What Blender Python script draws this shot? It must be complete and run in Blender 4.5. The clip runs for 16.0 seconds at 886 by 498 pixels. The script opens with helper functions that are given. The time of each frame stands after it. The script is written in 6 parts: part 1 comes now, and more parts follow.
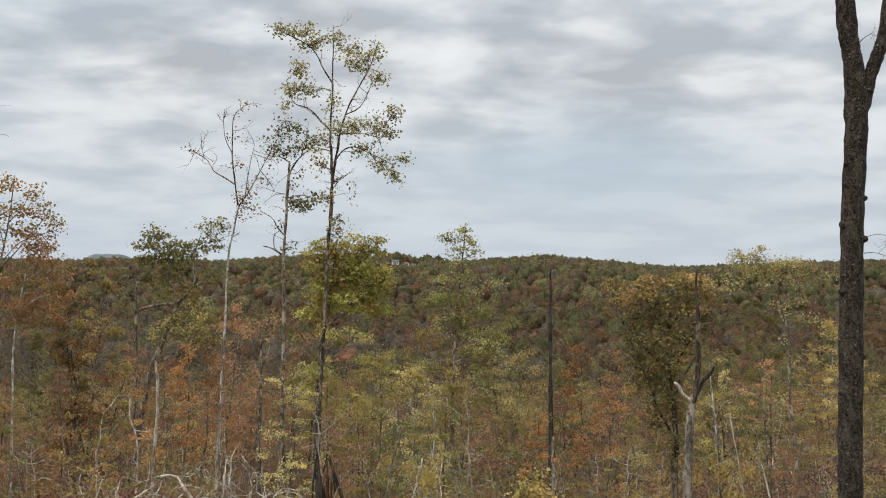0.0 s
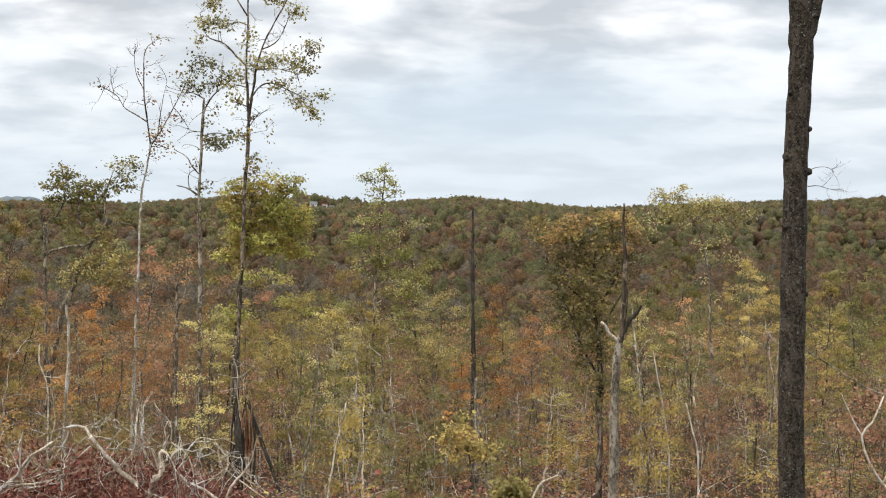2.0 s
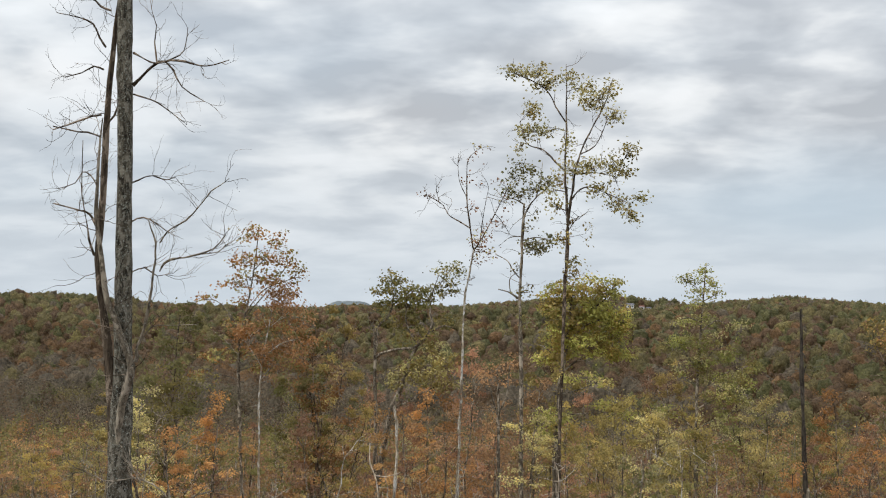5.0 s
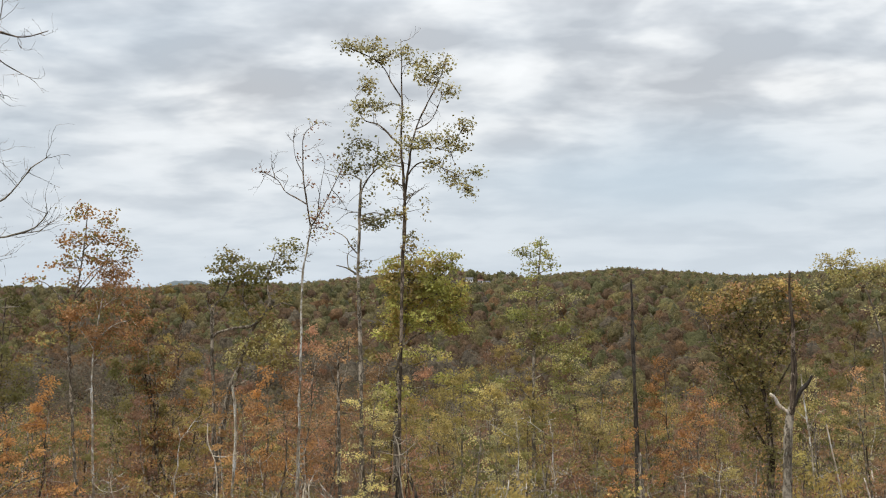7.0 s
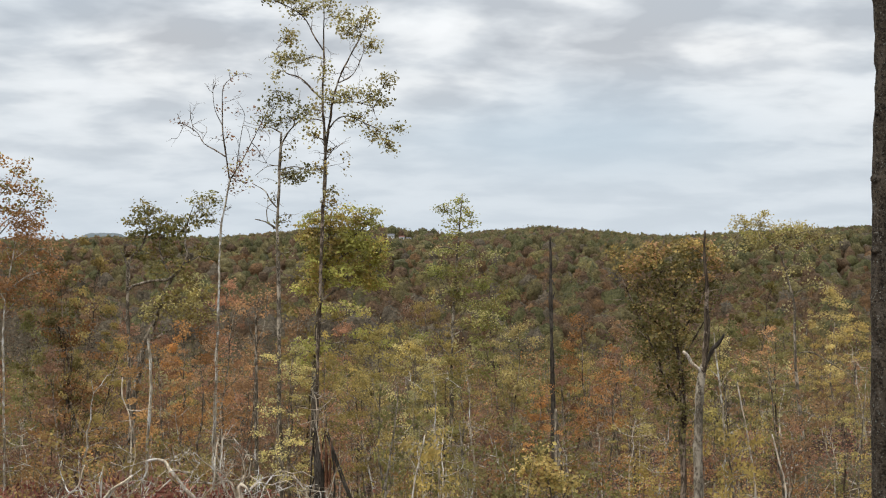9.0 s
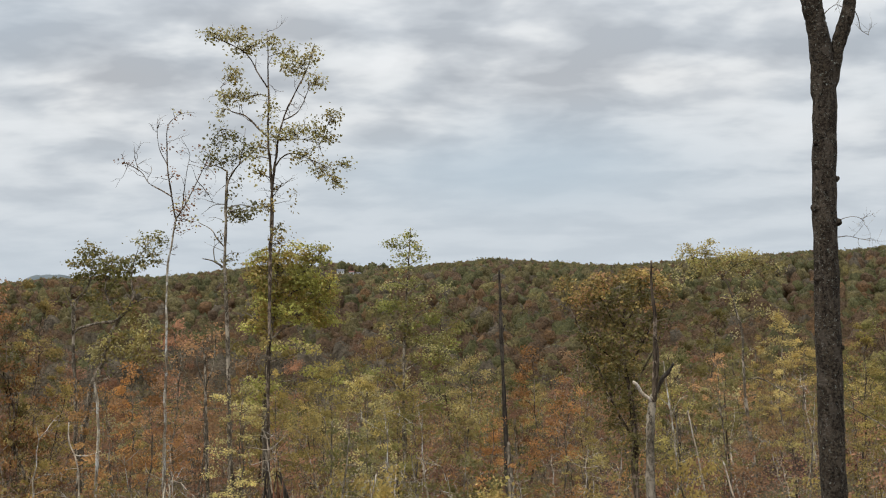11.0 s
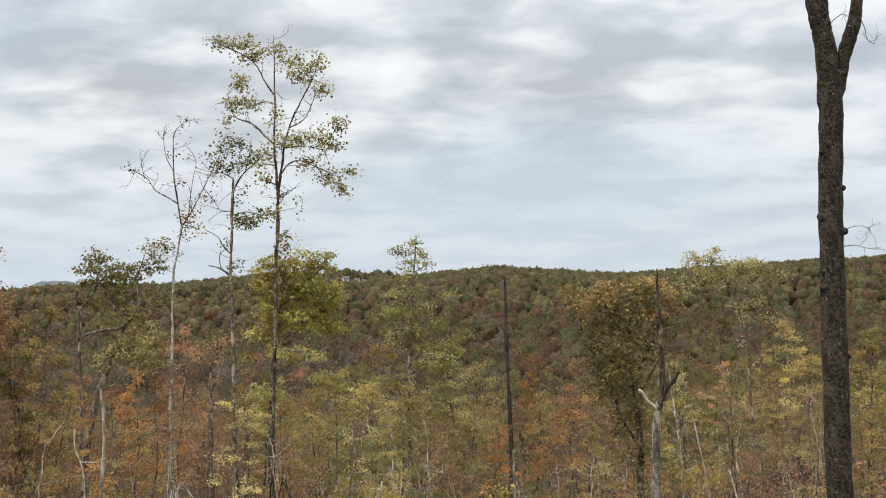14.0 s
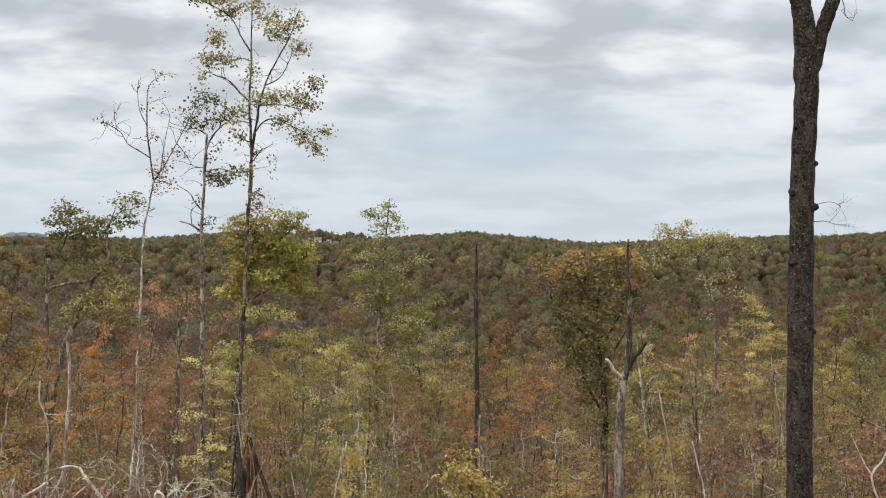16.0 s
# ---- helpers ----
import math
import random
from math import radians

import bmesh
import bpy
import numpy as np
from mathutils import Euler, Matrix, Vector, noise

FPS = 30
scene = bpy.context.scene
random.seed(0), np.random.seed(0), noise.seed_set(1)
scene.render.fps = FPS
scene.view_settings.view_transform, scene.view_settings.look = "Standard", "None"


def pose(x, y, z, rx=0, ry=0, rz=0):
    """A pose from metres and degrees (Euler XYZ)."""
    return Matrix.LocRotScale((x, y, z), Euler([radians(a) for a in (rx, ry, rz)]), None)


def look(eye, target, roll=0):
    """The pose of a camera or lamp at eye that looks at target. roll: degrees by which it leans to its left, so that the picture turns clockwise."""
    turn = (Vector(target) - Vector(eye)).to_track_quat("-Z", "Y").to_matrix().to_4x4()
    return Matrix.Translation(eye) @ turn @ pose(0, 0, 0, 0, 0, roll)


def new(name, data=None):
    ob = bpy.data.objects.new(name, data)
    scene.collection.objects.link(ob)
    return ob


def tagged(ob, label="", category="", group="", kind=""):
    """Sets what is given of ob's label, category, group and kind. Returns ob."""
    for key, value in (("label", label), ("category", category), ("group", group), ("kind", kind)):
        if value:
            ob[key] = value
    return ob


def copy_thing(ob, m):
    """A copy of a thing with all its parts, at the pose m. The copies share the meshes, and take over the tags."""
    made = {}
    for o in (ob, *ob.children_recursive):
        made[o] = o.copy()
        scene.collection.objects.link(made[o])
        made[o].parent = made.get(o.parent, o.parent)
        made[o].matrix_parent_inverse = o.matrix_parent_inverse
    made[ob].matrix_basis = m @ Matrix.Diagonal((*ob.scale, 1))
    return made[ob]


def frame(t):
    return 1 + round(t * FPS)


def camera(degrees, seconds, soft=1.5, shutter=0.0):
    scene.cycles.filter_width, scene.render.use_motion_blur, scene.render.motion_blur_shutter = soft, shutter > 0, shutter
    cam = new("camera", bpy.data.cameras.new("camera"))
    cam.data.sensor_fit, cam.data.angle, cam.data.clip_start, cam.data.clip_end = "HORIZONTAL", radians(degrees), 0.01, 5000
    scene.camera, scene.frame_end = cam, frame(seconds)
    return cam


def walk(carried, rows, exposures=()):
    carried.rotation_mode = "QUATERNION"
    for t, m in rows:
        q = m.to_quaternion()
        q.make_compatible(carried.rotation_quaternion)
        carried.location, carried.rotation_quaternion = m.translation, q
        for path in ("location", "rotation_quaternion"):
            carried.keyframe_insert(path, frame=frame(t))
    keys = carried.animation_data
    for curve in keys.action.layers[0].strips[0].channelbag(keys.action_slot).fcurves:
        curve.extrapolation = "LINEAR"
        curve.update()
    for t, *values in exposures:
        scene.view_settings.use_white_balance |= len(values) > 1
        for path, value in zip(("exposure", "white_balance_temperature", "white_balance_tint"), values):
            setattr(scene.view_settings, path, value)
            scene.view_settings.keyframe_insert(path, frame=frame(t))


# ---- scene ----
cam = camera(39.82, 16.0, 1.1)
# seconds, x, y, z, pitch, roll, yaw
PATH = [
    (0.0, 0.074, -0.950, 1.660, 0.862, -1.045, -0.254),
    (0.5, 0.026, -0.668, 1.633, 0.968, -0.821, -2.228),
    (1.0, 0.001, -0.420, 1.594, 0.915, -0.650, -3.673),
    (1.5, -0.016, -0.187, 1.556, -1.457, -0.641, -5.752),
    (2.0, -0.008, -0.069, 1.581, -1.807, -0.880, -4.073),
    (2.5, -0.005, 0.022, 1.633, 0.040, -0.295, -3.663),
    (3.0, 0.005, 0.163, 1.605, 1.707, 0.443, -0.271),
    (3.5, -0.167, -0.026, 1.588, 2.765, -0.190, 5.825),
    (3.7, -0.174, -0.033, 1.599, 2.861, -0.277, 7.803),
    (4.3, -0.160, -0.036, 1.602, 2.930, -0.350, 10.600),
    (5.1, -0.120, -0.032, 1.604, 2.780, -0.450, 10.650),
    (5.8, -0.089, -0.025, 1.605, 2.627, -0.589, 8.537),
    (6.0, -0.078, -0.027, 1.621, 2.595, -0.762, 7.689),
    (6.5, -0.064, 0.034, 1.610, 2.602, -0.337, 5.315),
    (7.0, -0.046, 0.042, 1.580, 1.671, 0.703, 3.210),
    (7.5, -0.051, 0.069, 1.568, 0.276, 0.938, 1.354),
    (8.0, -0.009, 0.060, 1.568, -0.164, 0.934, 0.162),
    (8.5, -0.034, 0.067, 1.578, 0.259, 0.400, 0.145),
    (9.0, -0.001, 0.110, 1.561, -0.388, -0.089, -0.475),
    (9.2, 0.003, 0.127, 1.566, -0.901, -0.269, -0.857),
    (9.7, 0.014, 0.132, 1.574, -1.250, -0.120, -1.750),
    (10.5, 0.032, 0.140, 1.590, 0.300, 0.800, -2.620),
    (11.3, 0.044, 0.143, 1.604, 1.402, 1.457, -2.784),
    (11.5, 0.044, 0.140, 1.607, 1.467, 1.675, -2.729),
    (12.0, 0.042, 0.135, 1.621, 1.540, 1.941, -2.696),
    (12.5, 0.038, 0.154, 1.617, 1.568, 1.224, -2.977),
    (13.0, 0.045, 0.150, 1.610, 1.481, 0.887, -3.285),
    (13.5, 0.032, 0.141, 1.625, 1.455, 1.299, -3.091),
    (14.0, 0.027, 0.117, 1.614, 1.502, 1.074, -2.567),
    (14.5, 0.030, 0.129, 1.609, 1.410, 1.038, -2.270),
    (15.0, 0.036, 0.145, 1.609, 1.032, 1.140, -2.593),
    (15.5, 0.055, 0.147, 1.607, 0.368, 1.108, -3.523),
    (16.0, 0.048, 0.151, 1.588, -0.146, -0.831, -3.868)]
EXPOSURE = [(0.0, -0.05), (0.5, 0.05), (1.0, 0.03), (1.5, -0.02), (2.0, 0.33), (2.5, 0.2), (3.0, 0.03), (3.5, -0.08), (6.0, 0.14), (6.5, 0.15), (7.0, 0.12), (7.5, 0.09), (8.0, 0.17), (8.5, 0.19), (9.0, 0.1), (11.5, -0.07), (12.0, 0.04), (13.0, 0.1), (14.5, 0.12), (16.0, 0.1)]
walk(cam, [(t, pose(x, y, z, 90 + p, r, a)) for t, x, y, z, p, r, a in PATH], EXPOSURE)

# ---- light: a bright broken overcast ----
SUN_UP, SUN_TURN = 56.0, 235.0
world = bpy.data.worlds.new("overcast_sky")
scene.world = world
world.use_nodes = True
wn, wl = world.node_tree.nodes, world.node_tree.links
wn.clear()


def wnode(kind, operation="", data_type="", sky_type=""):
    n = wn.new(kind)
    if operation:
        n.operation = operation
    if data_type:
        n.data_type = data_type
    if sky_type:
        n.sky_type = sky_type
    return n


def wmath(op, a, b=None, c=None):
    n = wnode("ShaderNodeMath", operation=op)
    for i, v in enumerate((a, b, c)):
        if v is None:
            continue
        if isinstance(v, (int, float)):
            n.inputs[i].default_value = v
        else:
            wl.new(v, n.inputs[i])
    return n.outputs[0]


def wramp(fac, stops):
    n = wnode("ShaderNodeValToRGB")
    el = n.color_ramp.elements
    while len(el) < len(stops):
        el.new(0.5)
    for e, (p, c) in zip(el, stops):
        e.position, e.color = p, (*c, 1)
    wl.new(fac, n.inputs[0])
    return n.outputs[0]


def wmix(fac, a, b):
    n = wnode("ShaderNodeMix", data_type="RGBA")
    for i, v in ((0, fac), (6, a), (7, b)):
        if isinstance(v, (int, float)):
            n.inputs[i].default_value = v
        elif isinstance(v, tuple):
            n.inputs[i].default_value = (*v, 1)
        else:
            wl.new(v, n.inputs[i])
    return n.outputs[2]


geo = wnode("ShaderNodeTexCoord")
sep = wnode("ShaderNodeSeparateXYZ")
wl.new(geo.outputs["Generated"], sep.inputs[0])
up = wmath("MAXIMUM", sep.outputs[2], 0.0)
deep = wmath("ADD", up, 0.22)
px_, py_ = wmath("DIVIDE", sep.outputs[0], deep), wmath("DIVIDE", sep.outputs[1], deep)
flat = wnode("ShaderNodeCombineXYZ")
wl.new(px_, flat.inputs[0])
wl.new(py_, flat.inputs[1])


def wnoise(scale, detail, rough, shift, warp=0.0):
    m = wnode("ShaderNodeMapping")
    m.inputs["Location"].default_value = shift
    m.inputs["Scale"].default_value = (0.9, 1.0, 1.0)
    wl.new(flat.outputs[0], m.inputs[0])
    n = wnode("ShaderNodeTexNoise")
    n.inputs["Scale"].default_value, n.inputs["Detail"].default_value = scale, detail
    n.inputs["Roughness"].default_value, n.inputs["Distortion"].default_value = rough, warp
    wl.new(m.outputs[0], n.inputs["Vector"])
    return n.outputs[0]


sky = wnode("ShaderNodeTexSky", sky_type="NISHITA")
sky.sun_disc = False
sky.sun_elevation, sky.sun_rotation = radians(SUN_UP), radians(SUN_TURN)
dim = wnode("ShaderNodeVectorMath", operation="SCALE")
wl.new(sky.outputs[0], dim.inputs[0])
dim.inputs["Scale"].default_value = 0.055
cell_noise = wnoise(4.1, 4.5, 0.5, (3.1, 1.7, 0.0), 0.15)
wide_noise = wnoise(1.6, 2.0, 0.5, (1.4, 5.2, 2.0), 0.1)
thin_noise = wnoise(0.75, 3.0, 0.5, (7.3, 2.2, 4.0), 0.1)
shade = wmath("ADD", wmath("MULTIPLY", cell_noise, 0.66), wmath("MULTIPLY", wide_noise, 0.34))
cloud = wramp(shade, [(0.39, (0.93, 0.935, 0.935)), (0.46, (0.82, 0.83, 0.835)), (0.525, (0.63, 0.65, 0.675)), (0.60, (0.485, 0.505, 0.535))])
cover = wramp(thin_noise, [(0.34, (0.66, 0.66, 0.66)), (0.52, (0.96, 0.96, 0.96))])
clear = wmix(0.65, dim.outputs[0], (0.52, 0.68, 0.83))
# a thinner stretch of cloud low over the valley
aside = wmath("POWER", wmath("DIVIDE", wmath("SUBTRACT", sep.outputs[0], 0.12), 0.15), 2.0)
above = wmath("POWER", wmath("DIVIDE", wmath("SUBTRACT", up, 0.075), 0.035), 2.0)
thin = wmath("MULTIPLY", wmath("EXPONENT", wmath("MULTIPLY", wmath("ADD", aside, above), -1.0)), 0.8)
mixed = wmix(wmath("MULTIPLY", cover, wmath("SUBTRACT", 1.0, thin)), clear, cloud)
low = wramp(up, [(0.0, (1, 1, 1)), (0.055, (0.72, 0.72, 0.72)), (0.16, (0, 0, 0))])
veil = wmix(wmath("MULTIPLY", low, 0.88), mixed, (0.670, 0.748, 0.822))
back = wnode("ShaderNodeBackground")
wl.new(veil, back.inputs[0])
# an overcast sky is brighter overhead than at the horizon
wl.new(wmath("MULTIPLY_ADD", wmath("POWER", up, 1.3), 1.3, 0.90), back.inputs[1])
wl.new(back.outputs[0], wnode("ShaderNodeOutputWorld").inputs[0])

sun_data = bpy.data.lights.new("sun", "SUN")
sun_data.energy, sun_data.angle, sun_data.color = 1.5, radians(12), (1.0, 0.96, 0.89)
sun = new("sun", sun_data)
sun.matrix_world = look((0, 0, 60), Vector((0, 0, 60)) - Vector((math.sin(radians(SUN_TURN)) * math.cos(radians(SUN_UP)), math.cos(radians(SUN_TURN)) * math.cos(radians(SUN_UP)), math.sin(radians(SUN_UP)))))


# ---- materials ----
class Nodes:
    def __init__(self, name):
        self.mat = bpy.data.materials.new(name)
        self.mat.use_nodes = True
        self.tree = self.mat.node_tree
        self.bsdf = self.tree.nodes["Principled BSDF"]
        self.out = self.tree.nodes["Material Output"]

    def add(self, kind, **values):
        n = self.tree.nodes.new(kind)
        for k, v in values.items():
            n.inputs[k.replace("_", " ")].default_value = v
        return n

    def link(self, a, b):
        self.tree.links.new(a, b)

    def ramp(self, fac, stops):
        n = self.tree.nodes.new("ShaderNodeValToRGB")
        el = n.color_ramp.elements
        while len(el) < len(stops):
            el.new(0.5)
        for e, (p, c) in zip(el, stops):
            e.position, e.color = p, (*c, 1)
        self.link(fac, n.inputs[0])
        return n.outputs[0]

    def mix(self, fac, a, b, blend="MIX"):
        n = self.tree.nodes.new("ShaderNodeMix")
        n.data_type, n.blend_type = "RGBA", blend
        for i, v in ((0, fac), (6, a), (7, b)):
            if isinstance(v, (int, float)):
                n.inputs[i].default_value = v
            elif isinstance(v, tuple):
                n.inputs[i].default_value = (*v, 1)
            else:
                self.link(v, n.inputs[i])
        return n.outputs[2]

    def noise(self, scale, detail=4.0, rough=0.55, stretch=None, warp=0.0):
        c = self.tree.nodes.new("ShaderNodeTexCoord")
        src = c.outputs["Object"]
        if stretch:
            m = self.tree.nodes.new("ShaderNodeMapping")
            m.inputs["Scale"].default_value = stretch
            self.link(src, m.inputs[0])
            src = m.outputs[0]
        n = self.add("ShaderNodeTexNoise", Scale=scale, Detail=detail, Roughness=rough, Distortion=warp)
        self.link(src, n.inputs["Vector"])
        return n.outputs[0]

    def bump(self, height, strength, distance):
        b = self.add("ShaderNodeBump", Strength=strength, Distance=distance)
        self.link(height, b.inputs["Height"])
        self.link(b.outputs[0], self.bsdf.inputs["Normal"])


def leaf_material(name, stops, thin=0.32, spread=0.25, clump=1.9, relief=0.0):
    """Dull autumn leaves: hue by tree, then by leaf."""
    m = Nodes(name)
    g = m.add("ShaderNodeNewGeometry")
    o = m.add("ShaderNodeObjectInfo")
    a = m.add("ShaderNodeMath")
    a.operation = "MULTIPLY_ADD"
    m.link(g.outputs["Random Per Island"], a.inputs[0])
    a.inputs[1].default_value = spread
    b = m.add("ShaderNodeMath")
    b.operation = "MULTIPLY"
    m.link(o.outputs["Random"], b.inputs[0])
    b.inputs[1].default_value = 1.0 - spread
    m.link(b.outputs[0], a.inputs[2])
    col = m.ramp(a.outputs[0], stops)
    # broad bright and dark patches in the colour, for lit and shaded foliage
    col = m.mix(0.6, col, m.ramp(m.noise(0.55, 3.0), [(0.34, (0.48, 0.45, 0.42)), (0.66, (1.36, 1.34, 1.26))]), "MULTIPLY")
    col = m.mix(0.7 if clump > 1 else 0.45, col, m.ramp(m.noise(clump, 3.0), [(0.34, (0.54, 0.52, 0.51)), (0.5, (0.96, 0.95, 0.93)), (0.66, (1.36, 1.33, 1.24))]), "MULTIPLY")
    if clump > 1:
        # random brightness by tree, in place of lit and shaded masses
        tone_roll = m.add("ShaderNodeMath")
        tone_roll.operation = "MULTIPLY"
        m.link(o.outputs["Random"], tone_roll.inputs[0])
        tone_roll.inputs[1].default_value = 7.3
        tree_tone = m.add("ShaderNodeMath")
        tree_tone.operation = "FRACT"
        m.link(tone_roll.outputs[0], tree_tone.inputs[0])
        col = m.mix(1.0, col, m.ramp(tree_tone.outputs[0], [(0.0, (0.68, 0.70, 0.70)), (0.5, (0.98, 0.98, 0.97)), (1.0, (1.36, 1.33, 1.25))]), "MULTIPLY")
    # random brightness by leaf, painted in place of lit-leaf highlights
    lot = m.add("ShaderNodeMath")
    lot.operation = "MULTIPLY"
    m.link(g.outputs["Random Per Island"], lot.inputs[0])
    lot.inputs[1].default_value = 13.0
    part_of = m.add("ShaderNodeMath")
    part_of.operation = "FRACT"
    m.link(lot.outputs[0], part_of.inputs[0])
    col = m.mix(0.34 if clump > 1 else 0.25, col, m.ramp(part_of.outputs[0], [(0.0, (0.62, 0.63, 0.63)), (0.55, (1.0, 1.0, 0.98)), (1.0, (1.48, 1.44, 1.36))]), "MULTIPLY")
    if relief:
        # shade of the fine hollows put into the colour along with the bump
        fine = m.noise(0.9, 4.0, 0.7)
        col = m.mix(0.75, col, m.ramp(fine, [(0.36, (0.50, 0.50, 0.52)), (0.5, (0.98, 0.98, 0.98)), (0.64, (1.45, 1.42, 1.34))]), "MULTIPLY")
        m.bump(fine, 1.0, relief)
    m.link(col, m.bsdf.inputs["Base Color"])
    m.bsdf.inputs["Roughness"].default_value = 0.62
    m.bsdf.inputs["Specular IOR Level"].default_value = 0.25
    tr = m.add("ShaderNodeBsdfTranslucent")
    m.link(col, tr.inputs["Color"])
    mx = m.add("ShaderNodeMixShader")
    mx.inputs[0].default_value = thin
    m.link(m.bsdf.outputs[0], mx.inputs[1])
    m.link(tr.outputs[0], mx.inputs[2])
    m.link(mx.outputs[0], m.out.inputs["Surface"])
    return m.mat


def bark_material(name, dark, light, scale=14.0, lichen=0.0, depth=0.012, mottle=0.55, stretch=0.16, pale=1.7, patch_size=4.2):
    m = Nodes(name)
    ridges = m.noise(scale, 6.0, 0.66, (1.0, 1.0, stretch), 0.6)
    broad = m.noise(2.8, 4.0, 0.6, (1.0, 1.0, 0.6))
    col = m.ramp(ridges, [(0.40, dark), (0.60, light)])
    col = m.mix(0.8, col, m.ramp(broad, [(0.38, (0.50, 0.47, 0.43)), (0.62, (1.22, 1.2, 1.14))]), "MULTIPLY")
    patch = m.noise(patch_size, 6.0, 0.72, (1.0, 1.0, 0.45), 0.6)
    col = m.mix(m.ramp(patch, [(0.51, (0, 0, 0)), (0.57, (mottle, mottle, mottle))]), col, tuple(min(0.7, pale * c + 0.03) for c in light))
    if lichen:
        spots = m.ramp(m.noise(34.0, 6.0, 0.75), [(0.63 - lichen * 0.1, (0, 0, 0)), (0.67 - lichen * 0.06, (1, 1, 1))])
        col = m.mix(spots, col, (0.34, 0.36, 0.31))
    m.link(col, m.bsdf.inputs["Base Color"])
    m.bsdf.inputs["Roughness"].default_value = 0.9
    m.bsdf.inputs["Specular IOR Level"].default_value = 0.2
    m.bump(ridges, 0.9, depth)
    return m.mat


def plain_material(name, a, b, scale, rough=0.85):
    m = Nodes(name)
    n = m.noise(scale, 5.0)
    m.link(m.ramp(n, [(0.3, a), (0.7, b)]), m.bsdf.inputs["Base Color"])
    m.bsdf.inputs["Roughness"].default_value = rough
    m.bump(n, 0.3, 0.02)
    return m.mat


def ground_material():
    m = Nodes("leaf_litter")
    c = m.add("ShaderNodeTexCoord")
    big = m.add("ShaderNodeTexNoise", Scale=0.05, Detail=4.0)
    mid = m.add("ShaderNodeTexNoise", Scale=0.7, Detail=6.0, Roughness=0.65)
    fine = m.add("ShaderNodeTexNoise", Scale=9.0, Detail=5.0, Roughness=0.7)
    for n in (big, mid, fine):
        m.link(c.outputs["Object"], n.inputs["Vector"])
    col = m.ramp(mid.outputs[0], [(0.34, (0.024, 0.015, 0.011)), (0.5, (0.056, 0.033, 0.023)), (0.68, (0.125, 0.082, 0.058))])
    col = m.mix(0.6, col, m.ramp(fine.outputs[0], [(0.3, (0.45, 0.38, 0.32)), (0.7, (1.25, 1.15, 1.0))]), "MULTIPLY")
    col = m.mix(m.ramp(big.outputs[0], [(0.45, (0, 0, 0)), (0.62, (0.6, 0.6, 0.6))]), col, (0.11, 0.10, 0.05))
    m.link(col, m.bsdf.inputs["Base Color"])
    m.bsdf.inputs["Roughness"].default_value = 1.0
    m.bsdf.inputs["Specular IOR Level"].default_value = 0.08
    m.bump(fine.outputs[0], 0.8, 0.08)
    return m.mat


LEAF = {
    "olive": leaf_material("olive_leaves", [(0.0, (0.230, 0.192, 0.066)), (0.5, (0.342, 0.275, 0.092)), (1.0, (0.439, 0.327, 0.131))], 0.36),
    "green": leaf_material("green_leaves", [(0.0, (0.162, 0.164, 0.062)), (0.5, (0.238, 0.224, 0.080)), (1.0, (0.329, 0.289, 0.112))], 0.36),
    "yellow": leaf_material("yellow_leaves", [(0.0, (0.322, 0.284, 0.098)), (0.5, (0.429, 0.364, 0.135)), (1.0, (0.531, 0.426, 0.190))]),
    "orange": leaf_material("orange_leaves", [(0.0, (0.346, 0.176, 0.076)), (0.5, (0.467, 0.252, 0.098)), (1.0, (0.535, 0.331, 0.142))]),
    "rust": leaf_material("rust_leaves", [(0.0, (0.221, 0.118, 0.079)), (0.5, (0.313, 0.171, 0.109)), (1.0, (0.391, 0.232, 0.152))]),
    "pale": leaf_material("faded_leaves", [(0.0, (0.409, 0.386, 0.169)), (0.5, (0.603, 0.557, 0.279)), (1.0, (0.732, 0.633, 0.370))], 0.66, 0.75),
    "dry": leaf_material("dry_leaves", [(0.0, (0.397, 0.221, 0.110)), (0.5, (0.505, 0.301, 0.154)), (1.0, (0.565, 0.383, 0.240))], 0.55, 0.75),
    "bronze": leaf_material("bronze_leaves", [(0.0, (0.152, 0.135, 0.052)), (0.5, (0.218, 0.181, 0.066)), (1.0, (0.324, 0.231, 0.090))], 0.32, 0.8),
    "brushred": leaf_material("dead_red_leaves", [(0.0, (0.101, 0.035, 0.029)), (0.5, (0.216, 0.075, 0.057)), (1.0, (0.340, 0.173, 0.127))], 0.2, 1.0),
    "faint": leaf_material("grey_green_leaves", [(0.0, (0.350, 0.345, 0.185)), (0.5, (0.500, 0.475, 0.260)), (1.0, (0.640, 0.560, 0.350))], 0.55, 0.6),
    "lime": leaf_material("yellow_green_leaves", [(0.0, (0.270, 0.286, 0.082)), (0.5, (0.365, 0.370, 0.112)), (1.0, (0.440, 0.428, 0.160))], 0.36),
    "deep": leaf_material("deep_green_leaves", [(0.0, (0.100, 0.104, 0.040)), (0.5, (0.140, 0.136, 0.050)), (1.0, (0.190, 0.166, 0.062))], 0.36, 0.25, 0.9),
    "bright": leaf_material("bright_yellow_leaves", [(0.0, (0.600, 0.480, 0.190)), (0.5, (0.700, 0.570, 0.250)), (1.0, (0.780, 0.660, 0.340))], 0.5, 0.75),
}
